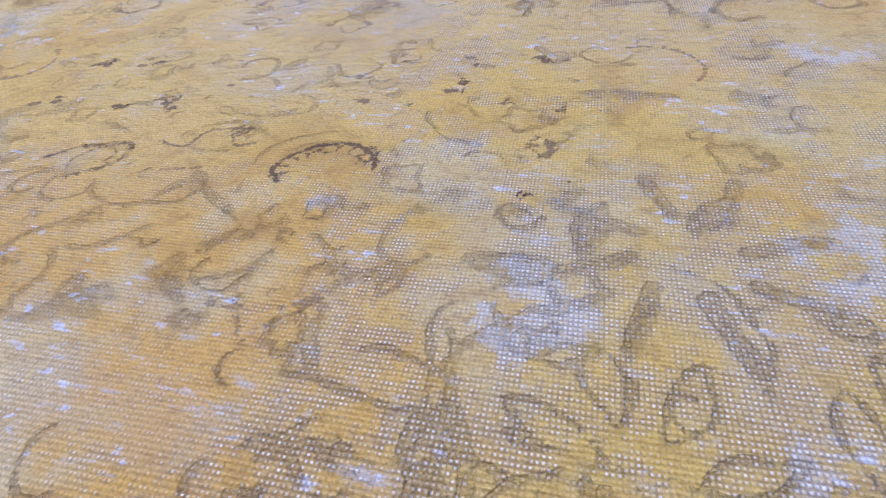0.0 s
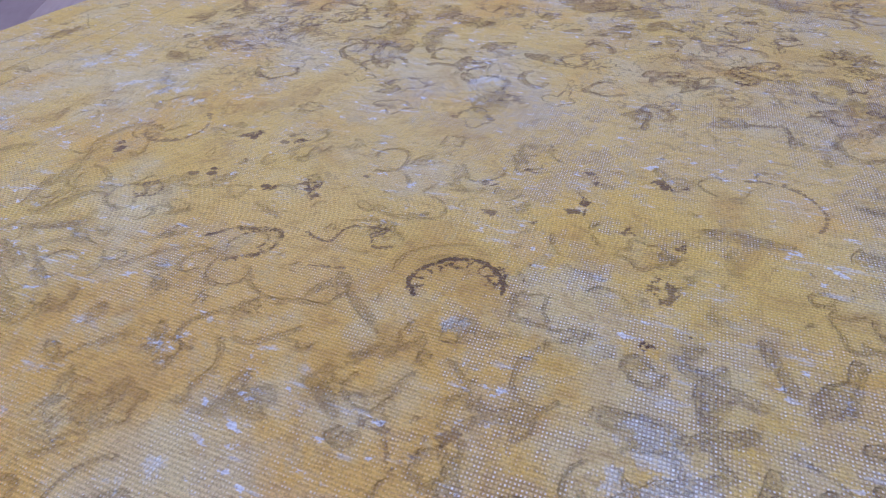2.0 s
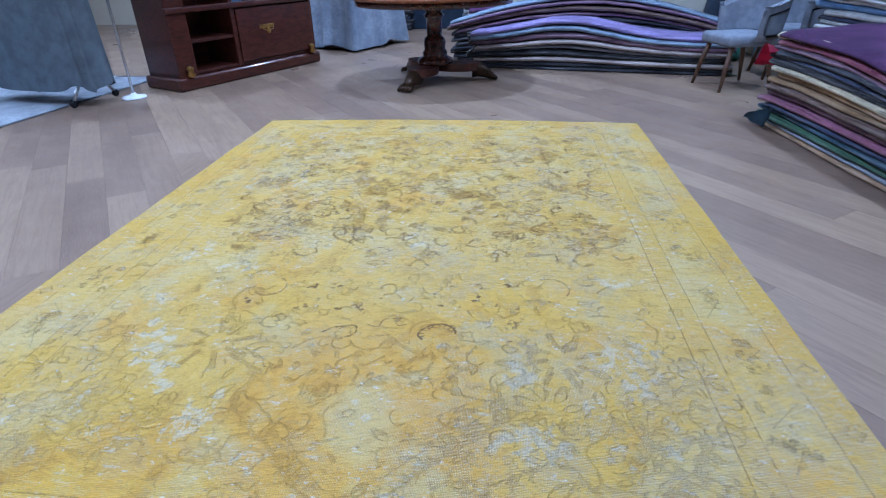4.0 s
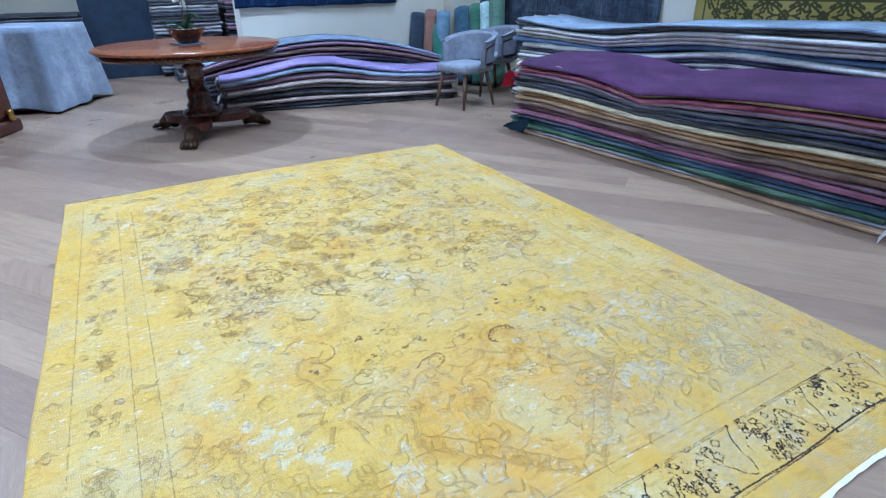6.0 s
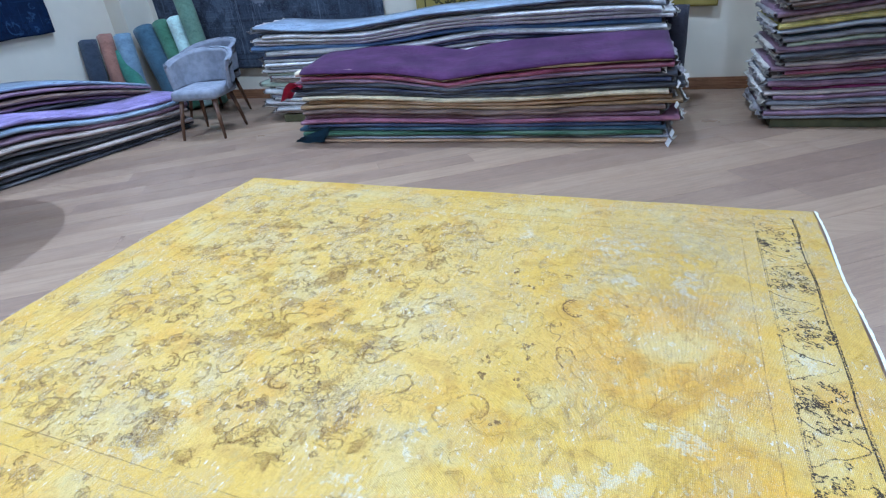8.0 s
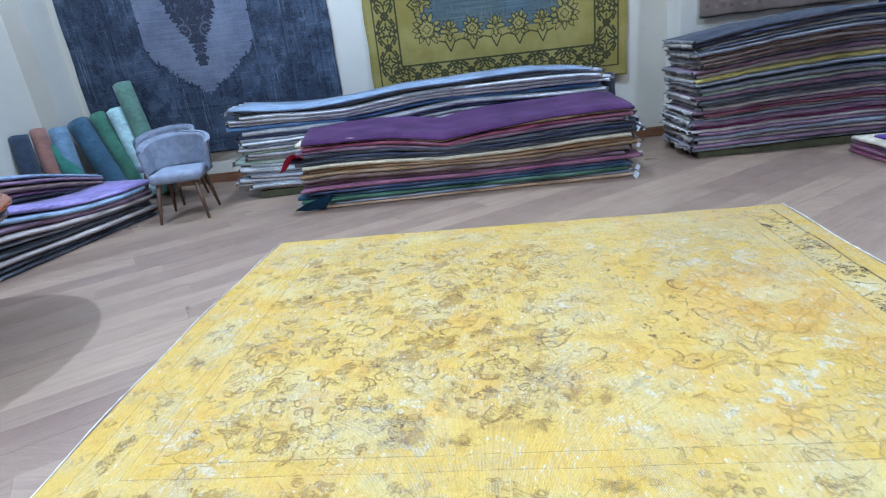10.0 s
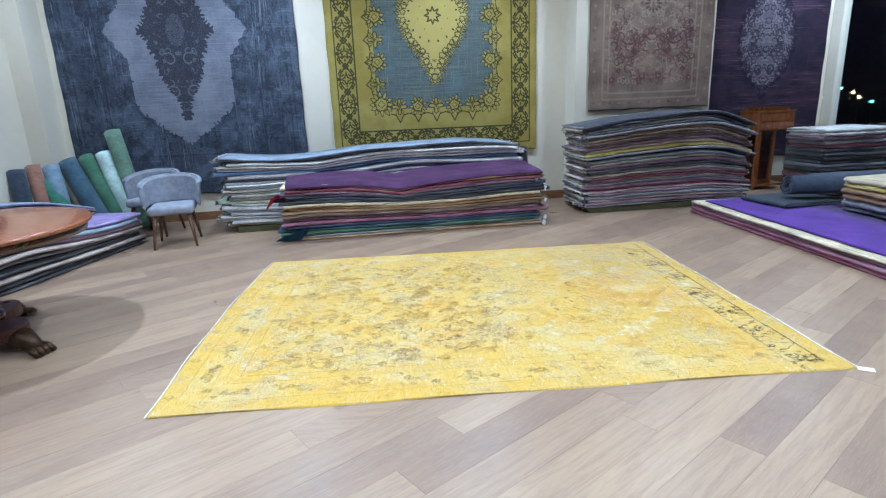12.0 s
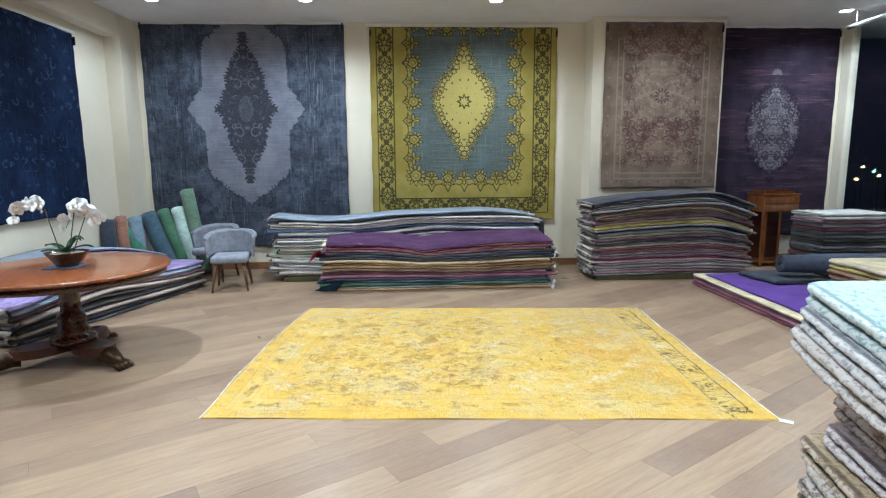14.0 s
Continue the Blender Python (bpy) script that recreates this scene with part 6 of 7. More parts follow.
def chair(m):
    t = thing("lounge_chair", "grey velvet dining chair with curved back and wooden legs", "chair", m, "grey velvet chairs")
    bm = bmesh.new()
    add_box(bm, (0, 0, 0.43), (0.48, 0.48, 0.10), 0.04, seg=4)
    part("seat", bm, M_CHAIR, t, smooth=True)
    bm = bmesh.new()

    def back(off):
        def fn(u, v):
            a = radians(-100 + 200 * u)
            top = 0.80 - 0.10 * abs(2 * u - 1) ** 2.2
            z = 0.45 + (top - 0.45) * v
            r = 0.255 + off + 0.03 * v
            return Vector((r * math.sin(a), 0.02 + r * math.cos(a) * 1.02, z))
        return fn
    add_grid(bm, 28, 8, back(0.0))
    add_grid(bm, 28, 8, back(0.045))
    bmesh.ops.bridge_loops(bm, edges=[e for e in bm.edges if e.is_boundary])
    es = [e for e in bm.edges if e.calc_face_angle(0) > 0.9]
    bmesh.ops.bevel(bm, geom=es, offset=0.016, segments=3, affect="EDGES")
    part("backrest", bm, M_CHAIR, t, smooth=True)
    for sx in (-1, 1):
        for sy in (-1, 1):
            bm = bmesh.new()
            add_tube(bm, [(sx * 0.17, sy * 0.17, 0.39), (sx * 0.20, sy * 0.21, 0.2), (sx * 0.225, sy * 0.245, 0.0)], [0.024, 0.02, 0.013], 10)
            part("leg", bm, M_WALNUT, t, smooth=True)
    return t


ch = chair(yaw(-1.29, 1.06, 0, 14) @ Matrix.Scale(0.95, 4))
copy_thing(ch, yaw(-1.78, 1.70, 0, -4))

# ---- rolled carpets leaning in the corner ----


def roll(x, y, lean, tilt, L, r, c, words):
    t = thing("rolled_carpet", words + " rolled carpet leaning on the wall", "rolled carpet", pose(x, y, 0, lean, tilt, 0), "leaning carpet rolls")
    bm = bmesh.new()
    turns = 3.2

    def spiral(off):
        def fn(u, v):
            a = v * turns * 2 * math.pi
            rr = r * (0.30 + 0.70 * v) + off
            k = 0.004 * noise.noise(Vector((u * 5, v * 9, x)))
            return Vector(((rr + k) * math.cos(a), (rr + k) * math.sin(a), 0.02 + L * u + 0.01 * math.sin(a * 0.7)))
        return fn
    add_grid(bm, 10, 60, spiral(0))
    add_grid(bm, 10, 60, spiral(-r * 0.16))
    bmesh.ops.bridge_loops(bm, edges=[e for e in bm.edges if e.is_boundary])
    part("cloth", bm, m_pile(lin(*(min(255, int(q * 1.18)) for q in c))), t, smooth=True)


for x, y, lean, tilt, L, r, c, words in (
        (-3.02, 1.30, -10, -8, 0.86, 0.10, (54, 60, 72), "charcoal"), (-2.88, 1.44, -10, -10, 0.90, 0.085, (128, 96, 84), "brown"),
        (-2.74, 1.56, -10, -11, 0.88, 0.10, (104, 122, 138), "blue-grey"), (-2.60, 1.50, -12, -27, 0.78, 0.10, (64, 104, 90), "bright green"),
        (-2.42, 1.78, -12, -27, 1.00, 0.128, (60, 78, 92), "teal-blue"), (-2.27, 1.88, -11, -24, 1.03, 0.095, (66, 96, 78), "green"),
        (-2.20, 1.97, -9, -17, 1.01, 0.10, (150, 170, 166), "pale grey-green"), (-2.10, 2.05, -6, -12, 1.25, 0.105, (90, 112, 98), "tall sage green")):
    roll(x, y, lean, tilt, L, r, c, words)




# ---- east side: piles by the window ----
mF = yaw(4.80, -0.35, 0, -88)
zF = stack(mF, named("win rse mau bge"), 3.3, 1.25, 0.036, "low flat pile on the floor", "rugs in the flat pile", None, 51, jit=0.02, djit=0.02)
bm = folded(3.1, 1.15, 0.026, lambda u, d: 0.0, 4.2)
ob = part("folded_rug", bm, m_pile(lin(74, 38, 128), lin(92, 54, 150)), smooth=True)
ob.matrix_basis = mF @ pose(0.05, 0.12, zF)
tagged(ob, "vivid violet folded rug on the low flat pile", "folded rug", "rugs in the flat pile")
bm = folded(0.62, 0.8, 0.05, lambda u, d: 0.0, 6.1)
ob = part("folded_rug", bm, m_pile(lin(52, 58, 70)), smooth=True)
ob.matrix_basis = yaw(5.28, 0.72, zF + 0.027, -80)
tagged(ob, "slate folded rug lying on the violet rug", "folded rug", "rugs in the flat pile")


def lying_roll(a, b, r, c, words, squash=0.8):
    a, b = Vector(a), Vector(b)
    t = thing("rolled_carpet", words, "rolled carpet", Matrix.Translation(a) @ (b - a).to_track_quat("X", "Z").to_matrix().to_4x4(), "lying carpet rolls")
    L = (b - a).length
    bm = bmesh.new()

    def spiral(off):
        def fn(u, v):
            th = v * 2.6 * 2 * math.pi
            rr = r * (0.35 + 0.65 * v) + off
            k = 1 + 0.05 * noise.noise(Vector((u * 4, v * 6, r * 30)))
            return Vector((L * u + 0.015 * math.sin(th), rr * k * math.cos(th), squash * rr * k * math.sin(th)))
        return fn
    add_grid(bm, 14, 64, spiral(0))
    add_grid(bm, 14, 64, spiral(-r * 0.15))
    bmesh.ops.bridge_loops(bm, edges=[e for e in bm.edges if e.is_boundary])
    part("cloth", bm, m_pile(lin(*c)), t, smooth=True)


lying_roll((5.55, 0.72, 0.36), (7.2, 0.40, 0.37), 0.155, (54, 60, 74), "slate blue rolled carpet lying on the pile")
lying_roll((6.10, 1.18, 0.30), (7.45, 1.15, 0.30), 0.15, (66, 76, 94), "blue-grey rolled carpet lying beside another roll")
stack(yaw(6.32, -0.28, 0, -90) @ pose(0, -0.55, 0), named("char gry tan tan yel bge"), 1.0, 0.9, 0.06, "gold and tan pile", "rugs in the gold pile", None, 57, 0.17, 0.03)
stack(yaw(7.16, 1.66, 0, 2), named("blk char mau char rse brn char gry char blk gry char win gry mau lgr lgr"), 0.98, 0.7, 0.049, "stack by the window", "rugs in the window stack", None, 61, 0.03)
stack(yaw(7.05, -2.4, 0, -90) @ pose(0, -0.2, 0), named("char gry nvy lgr char mau"), 1.5, 0.7, 0.06, "dark pile by the window", "rugs in the window pile", None, 63)


# foreground stack of thick pale rugs, cut edges showing
def thick_rug(L, D, T, seed, sag):
    """A shaggy rug folded double, its two whipped open edges in front, corners rounded."""
    bm = bmesh.new()
    r = T * 0.205
    prof = [(0.20, T * 0.50)]
    for c in (0.78, 0.22):
        prof += [(r * (1 - math.cos(a)), T * c + r * 0.96 * math.sin(a)) for a in (-1.5, -1.0, -0.5, 0.0, 0.5, 1.0, 1.5)][::-1 if c > 0.5 else 1]
        if c > 0.5:
            prof = prof[:1] + prof[1:][::-1] + [(D * 0.3, T), (D, T), (D + r, T * 0.5), (D, 0), (D * 0.3, 0)]
    N, R = 260, 0.05

    def fn(u, v):
        k = round(v * len(prof)) % len(prof)
        d, z = prof[k]
        e = min(u, 1 - u) * L
        inset = R - math.sqrt(max(0.0, R * R - (R - e) ** 2)) if e < R else 0.0
        w = 0.026 * noise.noise(Vector((u * 4.2, seed * 2.7, 0.5))) + 0.010 * noise.noise(Vector((u * 13, seed, z * 30)))
        nose = max(0.0, 1 - d / (r * 1.2)) if d < r * 1.2 else 0.0
        whip = nose * (0.008 * abs(math.sin(math.pi * u * L / 0.016 + seed)) + 0.008 * noise.noise(Vector((u * 120, z * 90, seed))))
        fz = nose * 0.004 * noise.noise(Vector((u * 90, k * 3.1, seed)))
        end = 0.03 * math.sin(math.pi * z / T) * (1 if u == 1.0 else -1 if u == 0.0 else 0)
        return Vector(((u - 0.5) * L + end, d + w - whip + inset * max(0.0, 1 - d / 0.2), z + fz + sag(u, d)))
    add_grid(bm, N, len(prof), fn, close_v=True, caps=True)
    return bm


def m_shag(c, back):
    """Shaggy pile with faint carved veins; its whipped edge is paler."""
    n = Nodes("shaggy_pile")
    v = n.coords()
    x, y, z = n.split(v)
    tuft = n.noise(v, 60, 3, 0.6)
    fine = n.noise(v, 330, 2, 0.6)
    vein = n.noise(v, 11, 4, 0.6, 0.8)
    col = n.mix(n.ramp(tuft, 0.34, 0.54), tint(c, 0.5), c)
    col = n.mix(n.math("MULTIPLY", n.band(vein, 0.5, 0.012, 0.01), 0.4), col, tint(back, 0.8))
    pale = tuple(0.35 * q + 0.65 * w for q, w in zip(c[:3], (0.64, 0.59, 0.56))) + (1.0,)
    hem = n.math("MULTIPLY", n.ramp(y, 0.002, 0.014, 1.0, 0.0), n.ramp(tuft, 0.40, 0.52, 0.15, 1.0))
    inner = n.ramp(y, 0.03, 0.05, 0.0, 1.0)
    col = n.mix(n.math("MULTIPLY", inner, 0.15), col, back)
    # broken dark band a little behind the front edge
    dark_band = n.math("MULTIPLY", n.band(y, 0.020, 0.010, 0.006), n.ramp(n.noise(v, 30, 3, 0.6), 0.34, 0.5, 0.3, 0.9))
    col = n.mix(dark_band, col, tint(back, 0.55))
    col = n.mix(hem, col, pale)
    col = n.mix(n.ramp(fine, 0.5, 0.8, 0.0, 0.4), col, tint(c, 1.12))
    n.bump(n.math("ADD", tuft, n.math("MULTIPLY", fine, 0.5)), 0.6, 0.006)
    return n.done(col, 0.95, sheen=0.3, spec=0.08)


mG = yaw(2.70, -5.05, 0, -90)
zG = 0.02
rg = random.Random(8)
cols_g = [((96, 108, 128), (70, 74, 84)), ((116, 122, 134), (70, 74, 84)), ((120, 140, 164), (74, 88, 110)), ((146, 140, 140), (88, 82, 84)), ((168, 160, 158), (96, 88, 90)), ((132, 118, 118), (80, 66, 70)), ((176, 164, 156), (110, 96, 90)),
          ((186, 176, 182), (120, 106, 112)), ((164, 148, 136), (92, 76, 72)), ((150, 136, 128), (84, 66, 68)), ((178, 158, 130), (112, 92, 76)), ((186, 176, 182), (124, 96, 104)),
          ((150, 128, 122), (94, 80, 80)), ((198, 174, 150), (118, 100, 90)), ((196, 190, 188), (128, 122, 122)), ((206, 200, 196), (126, 114, 112)), ((204, 206, 212), (126, 130, 140)), ((190, 216, 218), (150, 184, 190))]
for i, (c, bk) in enumerate(cols_g):
    t = rg.uniform(0.050, 0.080) if i < 12 else rg.uniform(0.066, 0.082)
    upper = i >= 12
    push = (0.04, 0.06, 0.04, 0.02, 0.03, 0.03, 0.01, 0.02, -0.01, 0.01, 0.0, 0.05, 0.12, 0.15, 0.08, -0.03, -0.01, 0.02)[i] + rg.uniform(-0.012, 0.012)
    ob = part("folded_rug", thick_rug(1.72 + rg.uniform(-0.05, 0.03), 0.85, t, i * 1.7, lambda u, d, h=zG, q=upper: (0.05 - 0.48 * min(u, 0.75) ** 1.1 + 0.006 * math.sin(u * 9 + h * 5)) * h + 0.006 * math.sin(u * 11 + i)), m_shag(lin(*c), lin(*bk)), smooth=True)
    ob.matrix_basis = mG @ pose(rg.uniform(-0.02, 0.02) + (0.0 if upper else 0.05), push, zG)
    tagged(ob, ("pale shaggy" if i < 17 else "pale blue shaggy") + " thick folded rug in a tall stack", "folded rug", "thick rugs in the near stack")
    zG += t * 0.96

# little display table with drawers and a glazed case
cab = thing("display_table", "small satinwood display cabinet with brass knobs and gallery", "side table", yaw(6.52, 2.66, 0, 6))
CW, CD = 0.56, 0.40
for sx in (-1, 1):
    for sy in (-1, 1):
        bm = bmesh.new()
        add_box(bm, (sx * (CW / 2 - 0.022), sy * (CD / 2 - 0.022), 0.44), (0.04, 0.04, 0.80), 0.005)
        add_box(bm, (sx * (CW / 2 - 0.022), sy * (CD / 2 - 0.022), 0.02), (0.03, 0.03, 0.04), 0.004)
        part("leg", bm, M_SATIN, cab)
bm = bmesh.new()
add_box(bm, (0, 0, 0.97), (CW, CD, 0.26), 0.006)
part("drawer_case", bm, M_SATIN, cab)
for zz in (0.905, 1.025):
    bm = bmesh.new()
    add_box(bm, (0, -CD / 2 - 0.004, zz), (CW - 0.06, 0.012, 0.10), 0.004)
    dr = part("drawer", bm, M_SATIN, cab)
    for sx in (-1, 1):
        bm = bmesh.new()
        add_lathe(bm, [(0.004, 0), (0.005, 0.012), (0.011, 0.018), (0.011, 0.024), (0.001, 0.027)], 12, Matrix.Translation((sx * 0.16, -CD / 2 - 0.009, zz)) @ pose(0, 0, 0, 90, 0, 0))
        part("knob", bm, M_BRASS, dr, "small brass knob", smooth=True)
bm = bmesh.new()
add_box(bm, (0, 0, 1.108), (CW + 0.03, CD + 0.03, 0.016), 0.005)
part("top", bm, M_SATIN, cab)
bm = bmesh.new()
add_grid(bm, 40, 1, lambda u, v: Vector(((CW / 2 - 0.01) * math.copysign(abs(math.cos(2 * math.pi * u)) ** 0.6, math.cos(2 * math.pi * u)), (CD / 2 - 0.01) * math.copysign(abs(math.sin(2 * math.pi * u)) ** 0.6, math.sin(2 * math.pi * u)), 1.116 + 0.045 * v)), close_u=True)
bmesh.ops.solidify(bm, geom=bm.faces[:], thickness=0.008)
part("gallery", bm, M_SATIN, cab, "low shaped gallery rim")
bm = bmesh.new()
add_box(bm, (0, 0, 0.07), (CW - 0.06, CD - 0.06, 0.03), 0.004)
part("shelf", bm, M_SATIN, cab)
bm = bmesh.new()
add_box(bm, (0, CD / 2 - 0.03, 0.46), (CW - 0.09, 0.012, 0.74))
part("back_panel", bm, M_DARKMAHOG, cab)
for sx in (-1, 0, 1):
    bm = bmesh.new()
    add_box(bm, (sx * (CW / 2 - 0.055), -CD / 2 + 0.012, 0.46), (0.03, 0.016, 0.75), 0.003)
    part("door_stile", bm, M_SATIN, cab)
for sx in (-1, 1):
    bm = bmesh.new()
    add_box(bm, (sx * 0.115, -CD / 2 + 0.012, 0.46), (0.20, 0.004, 0.74))
    g = part("pane", bm, M_GLASS, cab)
    g.visible_shadow = False

# ---- orchid on the table ----
orchid = thing("potted_orchid", "white moth orchid in a dark bowl on the table", "plant", yaw(-1.51, -1.62, 0.792, 0))
M_BOWL = m_plain("bronze_lacquer_bowl", lin(74, 56, 44), 0.25, 0.5, 0.5, 26, 0.002, coat=0.4)
M_LEAF = m_plain("orchid_leaf", lin(52, 96, 62), 0.4, 0, 0.25, 12, 0.002)
M_STEM = m_plain("orchid_stem", lin(74, 70, 48), 0.6, 0, 0.2, 30)
M_PETAL = m_plain("orchid_petal", lin(246, 248, 250), 0.6, 0, 0.02, 20, 0.001)
M_LIP = m_plain("orchid_lip", lin(214, 190, 120), 0.6, 0, 0.15, 40)
M_MOSS = m_plain("white_pebble", lin(206, 202, 190), 0.8, 0, 0.25, 60, 0.006)
bm = bmesh.new()
add_lathe(bm, [(0.075, 0.0), (0.08, 0.004), (0.105, 0.04), (0.135, 0.085), (0.155, 0.112), (0.158, 0.116), (0.150, 0.116), (0.125, 0.085), (0.09, 0.06), (0.001, 0.06)], 36, lobes=9, amp=0.02)
part("bowl", bm, M_BOWL, orchid, smooth=True)
bm = bmesh.new()
add_lathe(bm, [(0.138, 0.094), (0.12, 0.104), (0.06, 0.112), (0.001, 0.114)], 24, lobes=5, amp=0.04)
part("pebble_fill", bm, M_MOSS, orchid, smooth=True)
for k, (a, L, up) in enumerate(((0.2, 0.20, 0.05), (1.4, 0.15, 0.10), (2.9, 0.22, 0.06), (3.9, 0.17, 0.03), (5.2, 0.19, 0.06), (0.9, 0.13, 0.12))):
    bm = bmesh.new()

    def leaf(u, v, a=a, L=L, up=up):
        w = 0.035 * math.sin(math.pi * min(1, 0.12 + 0.88 * u)) ** 0.7
        d = L * u
        z = 0.105 + up * math.sin(u * 2.3) + 0.012 * abs(2 * v - 1)
        s = (2 * v - 1) * w
        return Vector((d * math.cos(a) - s * math.sin(a), d * math.sin(a) + s * math.cos(a), z))
    add_grid(bm, 10, 4, leaf)
    bmesh.ops.solidify(bm, geom=bm.faces[:], thickness=0.003)
    part("leaf", bm, M_LEAF, orchid, smooth=True)


def flower_mesh():
    bm = bmesh.new()
    for k, (a, L, W) in enumerate(((90, 0.034, 0.017), (210, 0.034, 0.016), (330, 0.034, 0.016), (12, 0.040, 0.028), (168, 0.040, 0.028))):
        ar = radians(a)

        def pet(u, v, ar=ar, L=L, W=W):
            w = W * math.sin(math.pi * (0.1 + 0.88 * u)) ** 0.6
            s = (2 * v - 1) * w
            d = L * u
            return Vector((d * math.cos(ar) - s * math.sin(ar), -0.004 - 0.010 * u * u + 0.004 * abs(2 * v - 1), d * math.sin(ar) + s * math.cos(ar)))
        add_grid(bm, 5, 4, pet)
    return finish(bm, "flower", M_PETAL, True)


ME_FLOWER = flower_mesh()
bm = bmesh.new()
bmesh.ops.create_icosphere(bm, subdivisions=1, radius=0.006)
ME_LIP = finish(bm, "lip", M_LIP, True)
ro = random.Random(3)
for base_x, top, tip, n in ((-0.05, (-0.16, 0.02, 0.47), (-0.36, -0.02, 0.40), 13), (0.02, (0.10, 0.0, 0.46), (0.31, -0.03, 0.37), 17), (0.05, (0.16, 0.06, 0.44), (-0.02, 0.05, 0.30), 7)):
    pts = []
    p0, p1, p2 = Vector((base_x, 0, 0.10)), Vector(top), Vector(tip)
    for k in range(15):
        f = k / 14
        q = p0.lerp(p1, min(1, f / 0.62)) if f < 0.62 else p1.lerp(p2, (f - 0.62) / 0.38)
        if f >= 0.62:
            g = (f - 0.62) / 0.38
            q = q + Vector((0, 0, 0.07 * math.sin(math.pi * g)))
        pts.append(q)
    bm = bmesh.new()
    add_tube(bm, pts, [0.0045 - 0.002 * k / 14 for k in range(15)], 6)
    st = part("stem", bm, M_STEM, orchid, smooth=True)
    for k in range(n):
        f = 0.60 + 0.40 * k / max(1, n - 1)
        i = min(13, int(f * 14))
        q = pts[i].lerp(pts[i + 1], f * 14 - i)
        fl = new("flower", ME_FLOWER)
        fl.parent = st
        sc = ro.uniform(1.12, 1.42)
        off = Vector((ro.uniform(-0.02, 0.02), ro.uniform(-0.045, 0.02), ro.uniform(-0.035, 0.025)))
        fl.matrix_basis = Matrix.Translation(q + off) @ pose(0, 0, 0, ro.uniform(-25, 15), ro.uniform(-25, 25), ro.uniform(-50, 50)) @ Matrix.Scale(sc, 4)
        lp = new("lip", ME_LIP)
        lp.parent = st
        lp.matrix_basis = Matrix.Translation(q + off + Vector((0, -0.01, -0.004)))
bm = bmesh.new()
add_box(bm, (0, 0, 0.0035), (0.27, 0.20, 0.007), 0.002)
ob = part("place_mat", bm, m_plain("slate_blue_tile", lin(110, 116, 136), 0.4, 0, 0.2, 30))
ob.matrix_basis = yaw(-1.53, -1.63, 0.7842, 14)
tagged(ob, "small slate blue mat under the orchid bowl", "mat")

# ---- odds and ends round the low stack ----
bm = bmesh.new()
add_grid(bm, 14, 10, lambda u, v: Vector((0.06 - 0.24 * u, -0.02 + 0.20 * v + 0.04 * u, 0.02 + 0.07 * (1 - v) * math.sin(3 * u) - 0.13 * u * u + 0.02 * noise.noise(Vector((u * 3, v * 3, 1))))))
bmesh.ops.solidify(bm, geom=bm.faces[:], thickness=0.014)
ob = part("rug_corner", bm, m_pile(lin(176, 44, 78)), smooth=True)
ob.matrix_basis = mA @ pose(-1.45, -0.02, 0.47)
tagged(ob, "crimson rug corner folded out of the low stack", "rug corner")
bm = bmesh.new()
add_grid(bm, 14, 8, lambda u, v: Vector((-0.04 - 0.12 * u + 0.3 * v, 0.0 + 0.03 * u - 0.02, 0.06 * (1 - u) + 0.10 * v * (1 - u) + 0.015 * noise.noise(Vector((u * 3, v * 3, 5))))))
bmesh.ops.solidify(bm, geom=bm.faces[:], thickness=0.014)
ob = part("rug_corner", bm, m_pile(lin(44, 74, 96)), smooth=True)
ob.matrix_basis = mA @ pose(-1.42, -0.03, 0.02)
tagged(ob, "dark teal rug corner hanging from the low stack", "rug corner")
for x, y, z, w in ((1.50, 0.02, 0.42, 0.05), (1.505, 0.01, 0.28, 0.045), (1.49, -0.03, 0.09, 0.05), (1.47, -0.05, 0.03, 0.06)):
    bm = bmesh.new()
    add_box(bm, (0, 0, 0), (0.003, w, w * 0.9), 0.001)
    ob = part("price_tag", bm, M_WHITEPL)
    ob.matrix_basis = mA @ pose(x, y, z, 12, 18, 20)
    tagged(ob, "white paper tag hanging at a rug's edge", "price tag", "price tags")
roll(2.84, 2.10, -8, -1, 0.78, 0.11, (44, 44, 52), "dark grey")

# ---- west and south-west: cabinet, draped table, far stacks ----
bur = thing("cabinet", "dark mahogany cabinet with open shelves and brass-handled front", "cabinet", yaw(-1.0, -3.95, 0, 154.7))
BL, BD2, BH = 1.83, 0.48, 1.75
bm = bmesh.new()
add_box(bm, (BL / 2, BD2 / 2, 0.06), (BL + 0.08, BD2 + 0.06, 0.12), 0.03, seg=3)
part("plinth", bm, M_DARKMAHOG, bur)
for x, w in ((0.10, 0.20), (0.72, 0.05), (BL - 0.02, 0.04)):
    bm = bmesh.new()
    add_box(bm, (x, BD2 / 2, 0.12 + (BH - 0.12) / 2), (w, BD2, BH - 0.12), 0.008)
    part("side_panel", bm, M_DARKMAHOG, bur)
bm = bmesh.new()
add_box(bm, (BL / 2, BD2 - 0.01, 0.9), (BL - 0.04, 0.02, 1.5))
part("back_panel", bm, M_DARKMAHOG, bur)
for z in (0.14, 0.42, 0.685, 1.15, BH - 0.02):
    bm = bmesh.new()
    add_box(bm, (BL / 2, BD2 / 2, z), (BL, BD2 - (0.0 if z > 1.7 else 0.03), 0.03), 0.006)
    part("shelf", bm, M_DARKMAHOG, bur)
bm = bmesh.new()
add_box(bm, (1.275, 0.006, 0.41), (1.04, 0.024, 0.50), 0.008)
flap = part("door", bm, M_DARKMAHOG, bur, "plain hinged mahogany front")
bm = bmesh.new()
